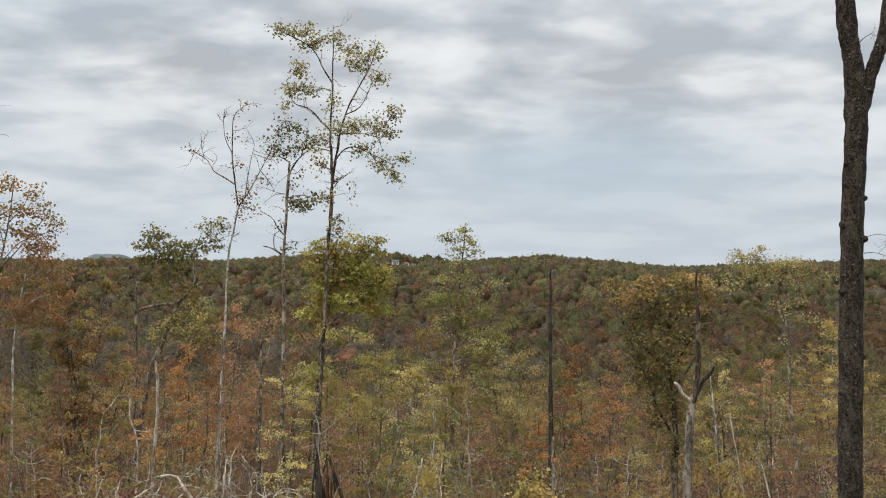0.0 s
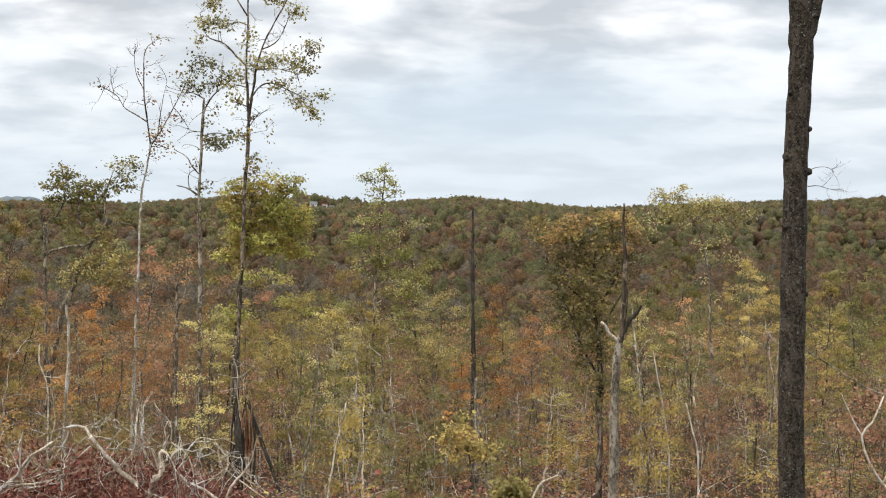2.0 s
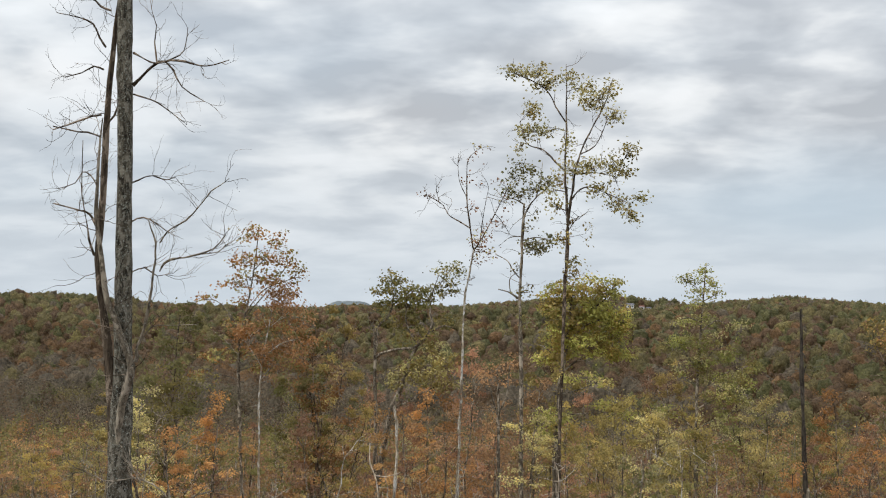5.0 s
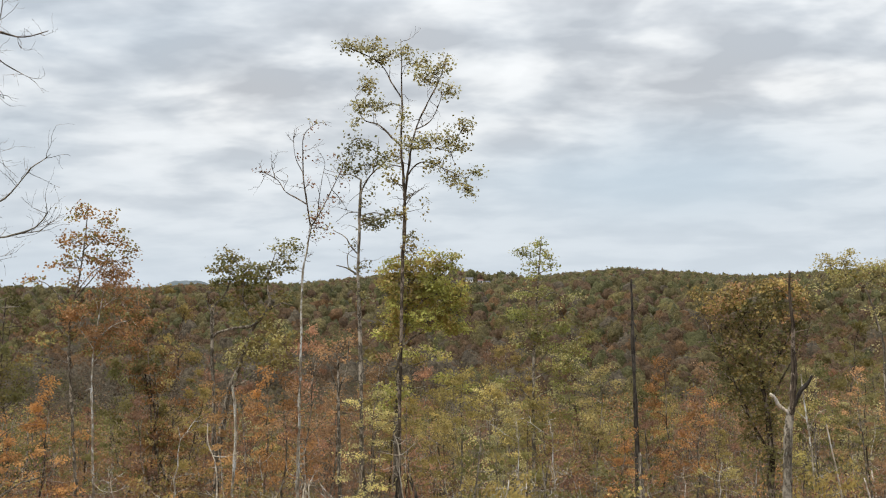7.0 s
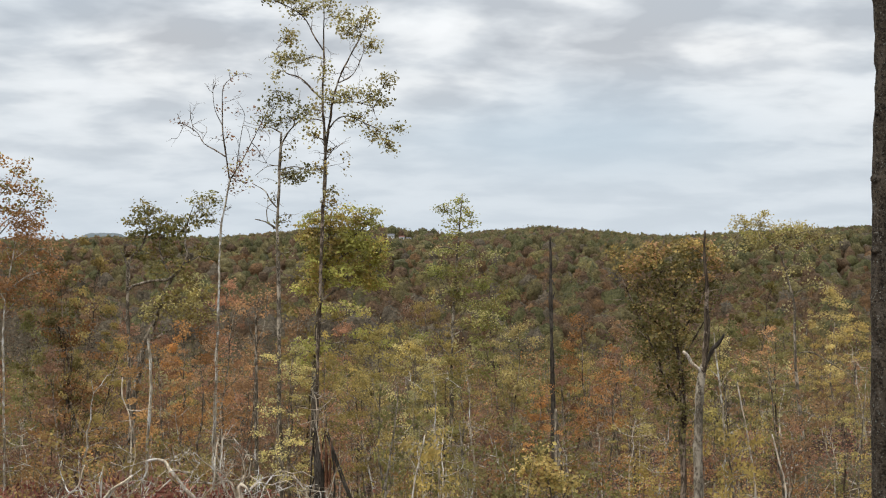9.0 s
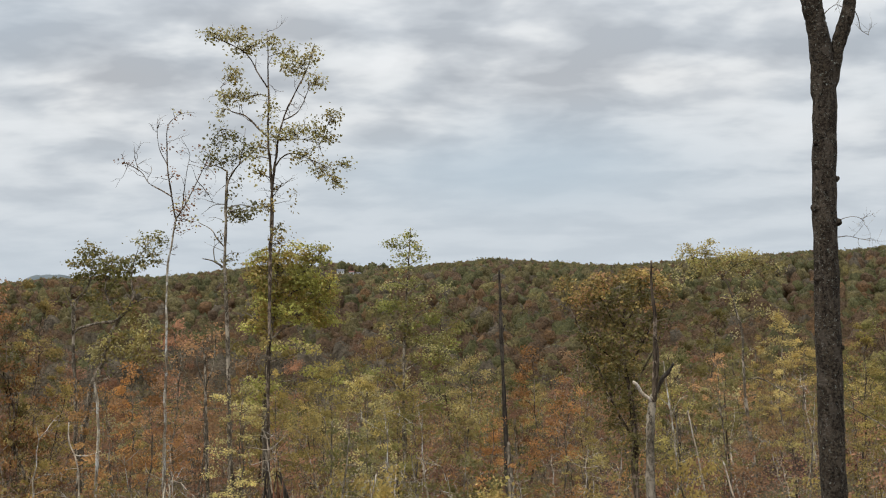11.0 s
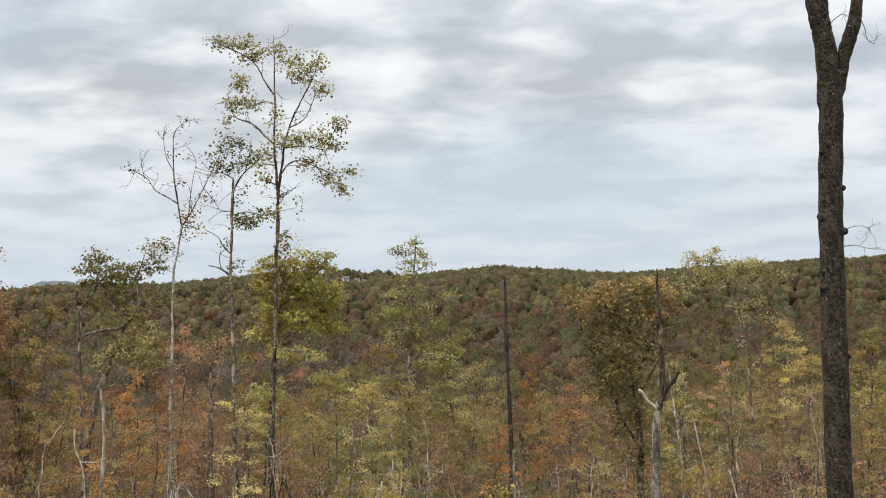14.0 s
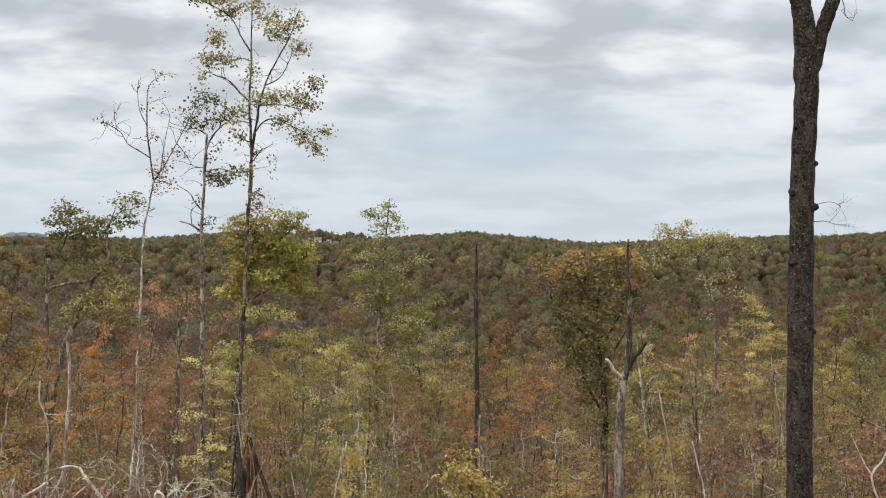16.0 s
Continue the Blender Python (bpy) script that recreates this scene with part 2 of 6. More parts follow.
BARK = {
    "dark": bark_material("dark_bark", (0.013, 0.0105, 0.008), (0.096, 0.075, 0.055), 30.0, 0.32, 0.05, 0.35, 1.1, 1.5, 9.0),
    "lichen": bark_material("lichened_bark", (0.022, 0.019, 0.014), (0.140, 0.126, 0.098), 20.0, 0.8, 0.025, 0.6, 0.35, 2.0, 15.0),
    "grey": bark_material("grey_bark", (0.062, 0.050, 0.037), (0.205, 0.172, 0.130), 22.0, 0.3, 0.012, 0.7, 0.16, 2.5),
    "pale": bark_material("pale_bark", (0.195, 0.160, 0.118), (0.500, 0.435, 0.335), 20.0, 0.0, 0.012, 0.75, 0.16, 1.9),
    "smooth": bark_material("smooth_grey_bark", (0.075, 0.062, 0.047), (0.270, 0.232, 0.178), 16.0, 0.4, 0.012, 0.5, 0.5, 1.9),
    "brown": bark_material("brown_bark", (0.036, 0.027, 0.019), (0.125, 0.096, 0.070), 22.0, 0.0, 0.012, 0.7, 0.16, 3.0),
    "burnt": bark_material("burnt_bark", (0.020, 0.017, 0.014), (0.080, 0.067, 0.054), 20.0, 0.0, 0.012, 0.3),
    "dead": bark_material("bleached_dead_wood", (0.340, 0.272, 0.205), (0.780, 0.685, 0.550), 24.0, 0.0, 0.006, 0.5, 0.3),
    "red": bark_material("torn_red_heartwood", (0.103, 0.044, 0.026), (0.268, 0.127, 0.070), 14.0),
}
GROUND = ground_material()


# ---- mesh helpers ----
def mesh_of(name, verts, quads, index=None, smooth=False):
    me = bpy.data.meshes.new(name)
    verts, quads = np.asarray(verts, np.float32), np.asarray(quads, np.int32)
    me.vertices.add(len(verts))
    me.vertices.foreach_set("co", verts.ravel())
    me.loops.add(quads.size)
    me.loops.foreach_set("vertex_index", quads.ravel())
    me.polygons.add(len(quads))
    me.polygons.foreach_set("loop_start", np.arange(0, quads.size, quads.shape[1], dtype=np.int32))
    if index is not None:
        me.polygons.foreach_set("material_index", np.asarray(index, np.int32))
    me.polygons.foreach_set("use_smooth", np.full(len(quads), smooth))
    me.update(calc_edges=True)
    return me


class Pile:
    """Gathers quads for one mesh."""

    def __init__(self):
        self.v, self.q, self.i, self.n = [], [], [], 0

    def put(self, v, q, slot=0):
        self.v.append(np.asarray(v, np.float32))
        self.q.append(np.asarray(q, np.int32) + self.n)
        self.i.append(np.full(len(q), slot, np.int32))
        self.n += len(v)

    def mesh(self, name, smooth=False):
        return mesh_of(name, np.concatenate(self.v), np.concatenate(self.q), np.concatenate(self.i), smooth)


def part(name, me, material, parent, label=""):
    ob = new(name, me)
    for m in material if isinstance(material, (list, tuple)) else [material]:
        me.materials.append(m)
    ob.parent = parent
    return tagged(ob, label)


def thing(name, label, category, group="", kind="", at=(0, 0, 0)):
    ob = new(name)
    ob.location = at
    return tagged(ob, label, category, group, kind)


def spline(points, steps):
    """A smooth line through points, columns interpolated alike."""
    p = np.asarray(points, float)
    if len(p) < 3:
        t = np.linspace(0, 1, steps + 1)[:, None]
        return p[0] * (1 - t) + p[-1] * t
    e = np.vstack([2 * p[0] - p[1], p, 2 * p[-1] - p[-2]])
    out = []
    for i in range(1, len(e) - 2):
        a, b, c, d = e[i - 1], e[i], e[i + 1], e[i + 2]
        for t in np.linspace(0, 1, steps, endpoint=False):
            out.append(0.5 * (2 * b + (c - a) * t + (2 * a - 5 * b + 4 * c - d) * t * t + (3 * b - a - 3 * c + d) * t ** 3))
    out.append(p[-1])
    return np.array(out)


def tube(pile, line, radii, sides=6, rough=0.0, slot=0, rng=None):
    line, radii = np.asarray(line, float), np.maximum(np.asarray(radii, float), 0.0012)
    n = len(line)
    tan = np.gradient(line, axis=0)
    tan /= np.linalg.norm(tan, axis=1)[:, None] + 1e-9
    ref = np.array([0.0, 1.0, 0.0]) if abs(tan[0][1]) < 0.8 else np.array([1.0, 0.0, 0.0])
    u = np.cross(tan, ref)
    u /= np.linalg.norm(u, axis=1)[:, None] + 1e-9
    v = np.cross(tan, u)
    a = np.arange(sides) * 2 * math.pi / sides
    r = radii[:, None] * np.ones(sides)
    if rough and rng is not None:
        wave = rng.normal(0, 1, (n, sides))
        for _ in range(2):
            wave = (wave + np.roll(wave, 1, 1) + np.roll(wave, -1, 1) + np.roll(wave, 1, 0) + np.roll(wave, -1, 0)) / 3.0
        r = r * (1 + rough * wave)
    verts = line[:, None, :] + r[..., None] * (np.cos(a)[None, :, None] * u[:, None, :] + np.sin(a)[None, :, None] * v[:, None, :])
    verts = np.concatenate([verts.reshape(-1, 3), line[:1], line[-1:]])
    i, j = np.meshgrid(np.arange(n - 1), np.arange(sides), indexing="ij")
    k = (j + 1) % sides
    q = np.stack([i * sides + j, i * sides + k, (i + 1) * sides + k, (i + 1) * sides + j], -1).reshape(-1, 4)
    if sides >= 8:
        top = n * sides
        j2 = np.arange(0, sides - 1, 2)
        ends = np.stack([np.full(len(j2), top + 1), (n - 1) * sides + j2, (n - 1) * sides + j2 + 1, (n - 1) * sides + (j2 + 2) % sides], -1)
        q = np.concatenate([q, ends])
    pile.put(verts, q, slot)


def leaf_quads(pile, places, size, rng, slot=0, droop=0.3, facing=None, wide=0.36, loose=0.55):
    """One folded blade of four corners at each place; facing: the way, or ways, that the blades turn to."""
    n = len(places)
    if not n:
        return
    d = rng.normal(0, 1, (n, 3))
    d[:, 2] = d[:, 2] * 0.7 - droop
    nrm = rng.normal(0, 1, (n, 3))
    if facing is not None:
        f = np.broadcast_to(np.asarray(facing, float), (n, 3))
        nrm = f / (np.linalg.norm(f, axis=1)[:, None] + 1e-9) + loose * nrm
    nrm /= np.linalg.norm(nrm, axis=1)[:, None] + 1e-9
    d -= (d * nrm).sum(1)[:, None] * nrm
    d /= np.linalg.norm(d, axis=1)[:, None] + 1e-9
    s = np.cross(d, nrm)
    size = np.broadcast_to(size, (n,)) * rng.uniform(0.65, 1.35, n)
    L, W = size[:, None], (size * wide * rng.uniform(0.82, 1.18, n))[:, None]
    p = np.asarray(places)
    v = np.stack([p - d * L * 0.5, p + s * W + nrm * W * 0.3, p + d * L * 0.5, p - s * W + nrm * W * 0.3], 1).reshape(-1, 3)
    pile.put(v, np.arange(4 * n).reshape(-1, 4), slot)


def outward(places, axis, rise=0.7):
    """Away from an upright axis and up, as leaves turn to the light."""
    f = np.asarray(places, float) - np.asarray(axis, float)
    f[:, 2] = 0
    f /= np.linalg.norm(f, axis=1)[:, None] + 0.3
    f[:, 2] = rise
    return f


def twig_walk(pile, start, way, length, radius, rng, depth, ends, droop=0.0, steps=5, fork=2.2):
    """A crooked twig that forks; its finest ends go into ends."""
    way = np.asarray(way, float) / (np.linalg.norm(way) + 1e-9)
    line = [np.asarray(start, float)]
    for _ in range(steps):
        way = way + rng.normal(0, 0.22, 3) + np.array([0, 0, 0.05 - droop])
        way /= np.linalg.norm(way)
        line.append(line[-1] + way * length / steps)
    line = np.array(line)
    tube(pile, line, np.linspace(radius, radius * 0.45, len(line)), 4 if depth else 3)
    if depth:
        for k in range(max(2, int(round(rng.normal(fork + 0.8, 0.7))))):
            at = rng.integers(2, steps + 1)
            side = way + rng.normal(0, 0.75, 3)
            twig_walk(pile, line[at], side, length * rng.uniform(0.45, 0.7), radius * 0.55, rng, depth - 1, ends, droop, max(3, steps - 1), fork)
    else:
        ends.extend([line[-1], line[-2]])


# ---- terrain ----
DIST = [0, 6, 15, 29, 47, 75, 120, 200, 300, 450, 620, 820]
FALL = [0, -0.55, -2.45, -6.0, -9.6, -14.0, -20.5, -31, -41, -47, -46, -36]
EDGE_U = [-0.9, -0.51, -0.42, -0.305, -0.266, -0.175, -0.104, -0.04, 0.011, 0.042, 0.087, 0.144, 0.192, 0.324, 0.39, 0.476, 0.9]
EDGE_E = [0.012, 0.0093, 0.003, 0.0012, 0.004, 0.0038, 0.0102, 0.0101, 0.006, 0.0092, 0.0129, 0.0087, 0.005, 0.012, 0.0135, 0.018, 0.016]
RIDGE, CANOPY = 1250.0, 13.0


def smooth01(v):
    v = np.clip(v, 0, 1)
    return v * v * (3 - 2 * v)


def terrain(x, y):
    x, y = np.asarray(x, float), np.asarray(y, float)
    r = np.hypot(x, y)
    u = np.where(y > 1, x / np.maximum(y, 1), np.sign(x) * 0.9)
    u = np.clip(u, -0.9, 0.9)
    crest = 1.6 + np.interp(u, EDGE_U, EDGE_E) * RIDGE - CANOPY
    h = np.interp(r, DIST, FALL)
    t = smooth01((r - 700) / (RIDGE - 700))
    base = np.where(r < 700, h, np.interp(700, DIST, FALL) * (1 - t) + crest * t)
    base = base - np.maximum(r - RIDGE, 0) * 0.02
    behind = smooth01((0.2 - y / np.maximum(r, 0.1)) / 0.6)
    base = base * (1 - behind) + (0.4 + 0.01 * np.minimum(r, 400)) * behind
    bank = 4.2 * smooth01((x - 6) / 24) * smooth01((y - 34) / 40) * (1 - smooth01((y - 150) / 120))
    rolls = 0.35 * np.sin(x * 0.21 + 1.3) * np.sin(y * 0.17 + 0.4) * smooth01((r - 8) / 25)
    hills = 5.0 * np.sin(x * 0.011 + 0.7) * np.sin(y * 0.0085 + 1.1) * smooth01((r - 200) / 200) * (1 - smooth01((r - 850) / 300))
    return base + bank + rolls + hills


def build_ground():
    ang = np.concatenate([np.linspace(-52, 52, 209), np.linspace(56, 304, 63)])
    rad = np.concatenate([[0.0], np.geomspace(1.5, 4300, 150)])
    A, R = np.meshgrid(np.radians(ang), rad, indexing="ij")
    x, y = np.sin(A) * R, np.cos(A) * R
    v = np.stack([x, y, terrain(x, y)], -1).reshape(-1, 3)
    na, nr = len(ang), len(rad)
    i, j = np.meshgrid(np.arange(na), np.arange(nr - 1), indexing="ij")
    k = (i + 1) % na
    q = np.stack([i * nr + j, k * nr + j, k * nr + j + 1, i * nr + j + 1], -1).reshape(-1, 4)
    q = q[:, ::-1]
    ob = new("ground", mesh_of("ground", v, q, smooth=True))
    ob.data.materials.append(GROUND)
    tagged(ob, "brown leaf-littered hillside falling into a wooded valley", "ground", kind="structure")


build_ground()


# ---- trees that can be told apart ----
class Tree:
    """A tree whose limbs are given as x, z, radius in the plane y = depth, and lean away from it."""

    def __init__(self, name, label, depth, bark, leaf="olive", seed=1, leaf_size=0.13, group="", category="tree"):
        self.rng = np.random.default_rng(seed)
        self.depth, self.bark, self.leaf, self.leaf_size = depth, bark, leaf, leaf_size
        self.ob = thing(name, label, category, group)
        self.nodes, self.twigs, self.crown, self.root = [], Pile(), Pile(), None
        self.crook, self.tuft, self.gap, self.mix, self.per = 0.35, 1.45, 0.0, (), 8
        self.small, self.thick = 0.8, 1.5
        if category in ("stick", "bush"):
            self.crook, self.gap = 1.4, 0.012 * depth

    def limb(self, name, lean, pts, bark=None, label="", sides=8, rough=0.2, bare=0, near=False):
        p = np.array(pts, float)
        along = np.concatenate([[0], np.cumsum(np.hypot(np.diff(p[:, 0]), np.diff(p[:, 1])))])
        y = self.depth + lean * along
        rows = np.stack([p[:, 0], y, p[:, 1], p[:, 2]], 1)
        if name == "trunk" and self.root is None:
            foot = rows[0]
            z = float(terrain(foot[0], foot[1])) - 0.15
            if foot[2] > z + 0.1:
                rows = np.vstack([[foot[0], foot[1], z, foot[3] * 1.3], [foot[0], foot[1], z + 0.25 * (foot[2] - z), foot[3] * 1.05], rows])
            self.root = (foot[0], foot[1], z)
        gap = float(np.linalg.norm(np.diff(rows[:, :3], axis=0), axis=1).mean()) / max(0.10, self.gap or 3.0 * float(rows[:, 3].mean()))
        fine = spline(rows, 10 if self.depth < 18 and not self.gap else int(np.clip(round(gap), 2, 14)))
        wob = self.rng.normal(0, 1, (len(fine), 3))
        for _ in range(1 if self.gap else 3):
            wob[1:-1] = (wob[:-2] + wob[1:-1] + wob[2:]) / 3
        fine[1:-1, :3] += wob[1:-1] * fine[1:-1, 3:4] * (0.05 if self.depth < 18 and name != "branch" else self.crook)
        pile = Pile()
        tube(pile, fine[:, :3], fine[:, 3], (10 if self.gap else 20) if self.depth < 18 else sides, 0.3 if self.gap else 0.045 if self.depth < 18 else rough, 0, self.rng)
        part(name, pile.mesh(name, True), BARK[bark or self.bark], self.ob, label)
        self.nodes.append(fine)
        for k in range(bare):
            at = self.rng.integers(len(fine) // 4, len(fine))
            way = fine[min(at + 1, len(fine) - 1), :3] - fine[at - 1, :3]
            way = way / (np.linalg.norm(way) + 1e-9) + self.rng.normal(0, 0.8, 3)
            span = self.rng.uniform(0.35, 1.0) * 0.035 * self.depth
            twig_walk(self.twigs, fine[at, :3], way, span, max(0.004, fine[at, 3] * 0.4), self.rng, 2, [], 0.0)
        return self

    def leaves(self, groups, per=0, slot=0, stalk=0.014):
        per = per or self.per
        lines = np.concatenate(self.nodes)
        for x, z, rx, rz, n in groups:
            flat_d = np.hypot(lines[:, 0] - x, lines[:, 2] - z + 0.25 * rz)
            k = int(np.argmin(flat_d + 0.15 * np.abs(lines[:, 1] - self.depth)))
            y = lines[k, 1] + self.rng.uniform(-0.5, 0.5) * rx
            mid = np.array([x, y, z])
            base = lines[k, :3]
            stem = spline([base, base * 0.5 + mid * 0.5 + np.array([0, 0, 0.12 * flat_d[k]]), mid], 4)
            tube(self.twigs, stem, np.linspace(min(0.6 * lines[k, 3], stalk * 2.2), stalk * 0.7, len(stem)), 5)
            reach = self.rng.normal(0, 0.52, (n, 3))
            far = np.linalg.norm(reach, axis=1)[:, None]
            reach = reach / np.maximum(far, 1.0)
            ends = mid + reach * np.array([rx, 0.8 * rx, rz])
            spots = []
            for e in ends:
                s = stem[self.rng.integers(len(stem) // 2, len(stem))]
                bend = s * 0.45 + e * 0.55 + self.rng.normal(0, 0.06, 3) * np.linalg.norm(e - s)
                tube(self.twigs, np.array([s, bend, e]), [stalk * 0.6, stalk * 0.45, stalk * 0.25], 3)
                spots.append(e + self.rng.normal(0, 1, (per, 3)) * self.leaf_size * self.tuft * np.array([1.0, 1.0, 0.75]))
            lot = np.repeat(self.rng.choice(self.mix or (slot,), n), per)
            spots = np.concatenate(spots)
            for kind in set(lot.tolist()):
                p = spots[lot == kind]
                leaf_quads(self.crown, p, self.leaf_size * self.small, self.rng, kind, 0.3, outward(p, mid), 0.36, 0.9)
        return self

    def stubs(self, picks, count, leafy=0.0, low=0.1, high=1.0, size=0.5):
        """Short dead twigs and odd leaf tufts along a trunk."""
        for k in picks:
            line = self.nodes[k]
            for _ in range(count):
                a = int(self.rng.integers(int(low * len(line)) + 1, max(int(high * len(line)), int(low * len(line)) + 2)))
                turn = self.rng.uniform(0, 2 * math.pi)
                way = np.array([math.cos(turn), math.sin(turn), self.rng.normal(0.1, 0.5)])
                ends = []
                twig_walk(self.twigs, line[a, :3], way, size * self.rng.uniform(0.3, 1.5), min(0.012, 0.3 * line[a, 3] + 0.004), self.rng, 1, ends, 0.02, 3, 1.2)
                if self.rng.random() < leafy:
                    e = np.repeat(np.array(ends), 5, 0)
                    leaf_quads(self.crown, e + self.rng.normal(0, 0.12, e.shape), self.leaf_size * self.small, self.rng, 0, 0.3, outward(e, line[a, :3]))
        return self

    def sprays(self, picks, count, span, per, slots=(0,), rise=0.15, start=0.3, radius=0.02, flat=0.5, top=None, bare=0.0, depth=2):
        """Forking twigs off the limbs, with a flat cluster of leaves at each end."""
        for k in picks:
            line = self.nodes[k]
            for _ in range(count):
                a = int(self.rng.integers(int(start * len(line)), len(line)))
                way = line[min(a + 1, len(line) - 1), :3] - line[a - 1, :3]
                way = way / (np.linalg.norm(way) + 1e-9) * 0.7 + self.rng.normal(0, 0.75, 3) + np.array([0, 0, rise])
                ends = []
                twig_walk(self.twigs, line[a, :3], way, span * self.rng.uniform(0.5, 1.25), min(radius, 0.7 * line[a, 3]), self.rng, depth, ends, 0.0, 4, 1.7)
                if self.rng.random() < bare:
                    continue
                slot = int(self.rng.choice(slots))
                if top is not None and ends and ends[0][2] > top[0] + self.rng.normal(0, 0.4):
                    slot = top[1]
                e = np.repeat(np.array(ends), int(per * self.thick), 0)
                leaf_quads(self.crown, e + self.rng.normal(0, 1, e.shape) * self.leaf_size * self.tuft * np.array([1.2, 1.2, flat * 1.2]), self.leaf_size * self.small, self.rng, slot, 0.25, outward(e, self.nodes[0][len(self.nodes[0]) // 2, :3]))
        return self

    def clumps(self, blobs, tufts=46, per=13, slots=(0,), tight=1.0, stalk=0.013):
        """Rounded leafy masses x, z, half width, half height, each a heap of flat tufts on its own twig."""
        lines = np.concatenate(self.nodes)
        for x, z, rx, rz in blobs:
            k = int(np.argmin(np.hypot(lines[:, 0] - x, lines[:, 2] - z + 0.3 * rz)))
            mid = np.array([x, lines[k, 1] + self.rng.uniform(-0.6, 0.6) * rx, z])
            base = lines[k, :3]
            stem = spline([base, base * 0.5 + mid * 0.5 + np.array([0, 0, 0.1 * np.linalg.norm(mid - base)]), mid], 4)
            tube(self.twigs, stem, np.linspace(min(0.6 * lines[k, 3], stalk * 2), stalk * 0.7, len(stem)), 5)
            n = max(5, int(tufts * (rx * rz / 0.4) ** 0.8))
            way = self.rng.normal(0, 1, (n, 3))
            way /= np.linalg.norm(way, axis=1)[:, None]
            heart = mid + way * (self.rng.uniform(0.25, 1.08, n) ** 0.6)[:, None] * np.array([rx, 0.9 * rx, rz])
            for e in heart[:: 2]:
                a = stem[self.rng.integers(len(stem) // 2, len(stem))]
                tube(self.twigs, np.array([a, a * 0.45 + e * 0.55 + self.rng.normal(0, 0.05, 3), e]), [stalk * 0.6, stalk * 0.4, stalk * 0.25], 3)
            many = np.repeat(np.arange(n), per)
            p = heart[many] + self.rng.normal(0, 1, (len(many), 3)) * np.array([0.15, 0.15, 0.065]) * tight * self.rng.uniform(0.7, 1.4, n)[many][:, None]
            lot = self.rng.choice(slots, n)[many]
            for slot in set(slots):
                pick = lot == slot
                leaf_quads(self.crown, p[pick], self.leaf_size * self.small, self.rng, int(slot), 0.25, outward(p[pick], mid, 0.9), 0.40, 0.6)
        return self

    def done(self, crown_label=""):
        if self.twigs.n:
            tagged(part("branchwork", self.twigs.mesh("branchwork"), BARK[self.bark], self.ob), kind="stuff")
        if self.crown.n:
            mats = [LEAF[k] for k in (self.leaf if isinstance(self.leaf, tuple) else (self.leaf,))]
            part("crown", self.crown.mesh("crown"), mats, self.ob, crown_label)
        base = Vector(self.root)
        for o in self.ob.children:
            o.data.transform(Matrix.Translation(-base))
        self.ob.location = base
        return self.ob


def near_forked_tree():
    t = Tree("forked_tree", "dark rough-barked tree forking high, with knobs and pale lichen", 14.0, "dark", seed=3)
    t.limb('trunk', 0.0, [(5.19, -2.45, 0.201), (5.19, -1.74, 0.158), (5.16, -0.98, 0.149), (5.15, -0.19, 0.146), (5.14, 0.84, 0.142), (5.15, 1.81, 0.139), (5.15, 2.66, 0.136), (5.17, 3.44, 0.139), (5.16, 3.90, 0.136), (5.12, 4.30, 0.120), (5.08, 4.49, 0.116), (5.04, 4.76, 0.116), (4.96, 5.55, 0.100), (4.90, 6.47, 0.081), (4.96, 7.53, 0.049)])
    t.limb('limb', 0.03, [(5.19, 3.44, 0.078), (5.26, 3.80, 0.097), (5.35, 4.13, 0.084), (5.43, 4.36, 0.081), (5.49, 4.52, 0.078), (5.53, 4.75, 0.071), (5.64, 5.67, 0.065), (5.84, 6.73, 0.049), (5.93, 7.66, 0.029)])
    t.bark = "smooth"
    t.limb('branch', 0.2, [(5.17, 4.48, 0.0066), (5.26, 4.57, 0.0048), (5.36, 4.63, 0.0036), (5.44, 4.61, 0.0030)])
    t.limb('branch', 0.2, [(5.54, 4.59, 0.0066), (5.61, 4.47, 0.0048), (5.65, 4.34, 0.0036), (5.75, 4.28, 0.0030)])
    t.limb('branch', 0.1, [(5.29, 2.10, 0.0060), (5.38, 2.15, 0.0042), (5.52, 2.16, 0.0030), (5.62, 2.11, 0.0030)])
    t.limb('branch', 0.1, [(5.29, 1.93, 0.0060), (5.41, 1.94, 0.0042), (5.54, 1.91, 0.0030), (5.69, 1.88, 0.0030)])
    t.limb('branch', -0.1, [(5.49, 6.01, 0.0234), (6.08, 6.30, 0.0192), (6.93, 5.94, 0.0156), (7.42, 5.07, 0.0114), (7.26, 4.25, 0.0078), (6.89, 3.92, 0.0060), (6.69, 4.01, 0.0048), (6.47, 4.08, 0.0036), (6.36, 4.23, 0.0030)])
    t.limb('branch', -0.1, [(6.69, 4.01, 0.0036), (6.48, 4.06, 0.0036), (6.50, 3.89, 0.0036), (6.59, 3.68, 0.0036), (6.76, 3.40, 0.0030), (6.92, 3.09, 0.0030)])
    t.limb('branch', -0.1, [(7.38, 5.14, 0.0096), (7.66, 3.86, 0.0078), (7.36, 2.76, 0.0060), (6.78, 2.40, 0.0036), (6.66, 2.31, 0.0030), (6.55, 2.31, 0.0030)])
    return t


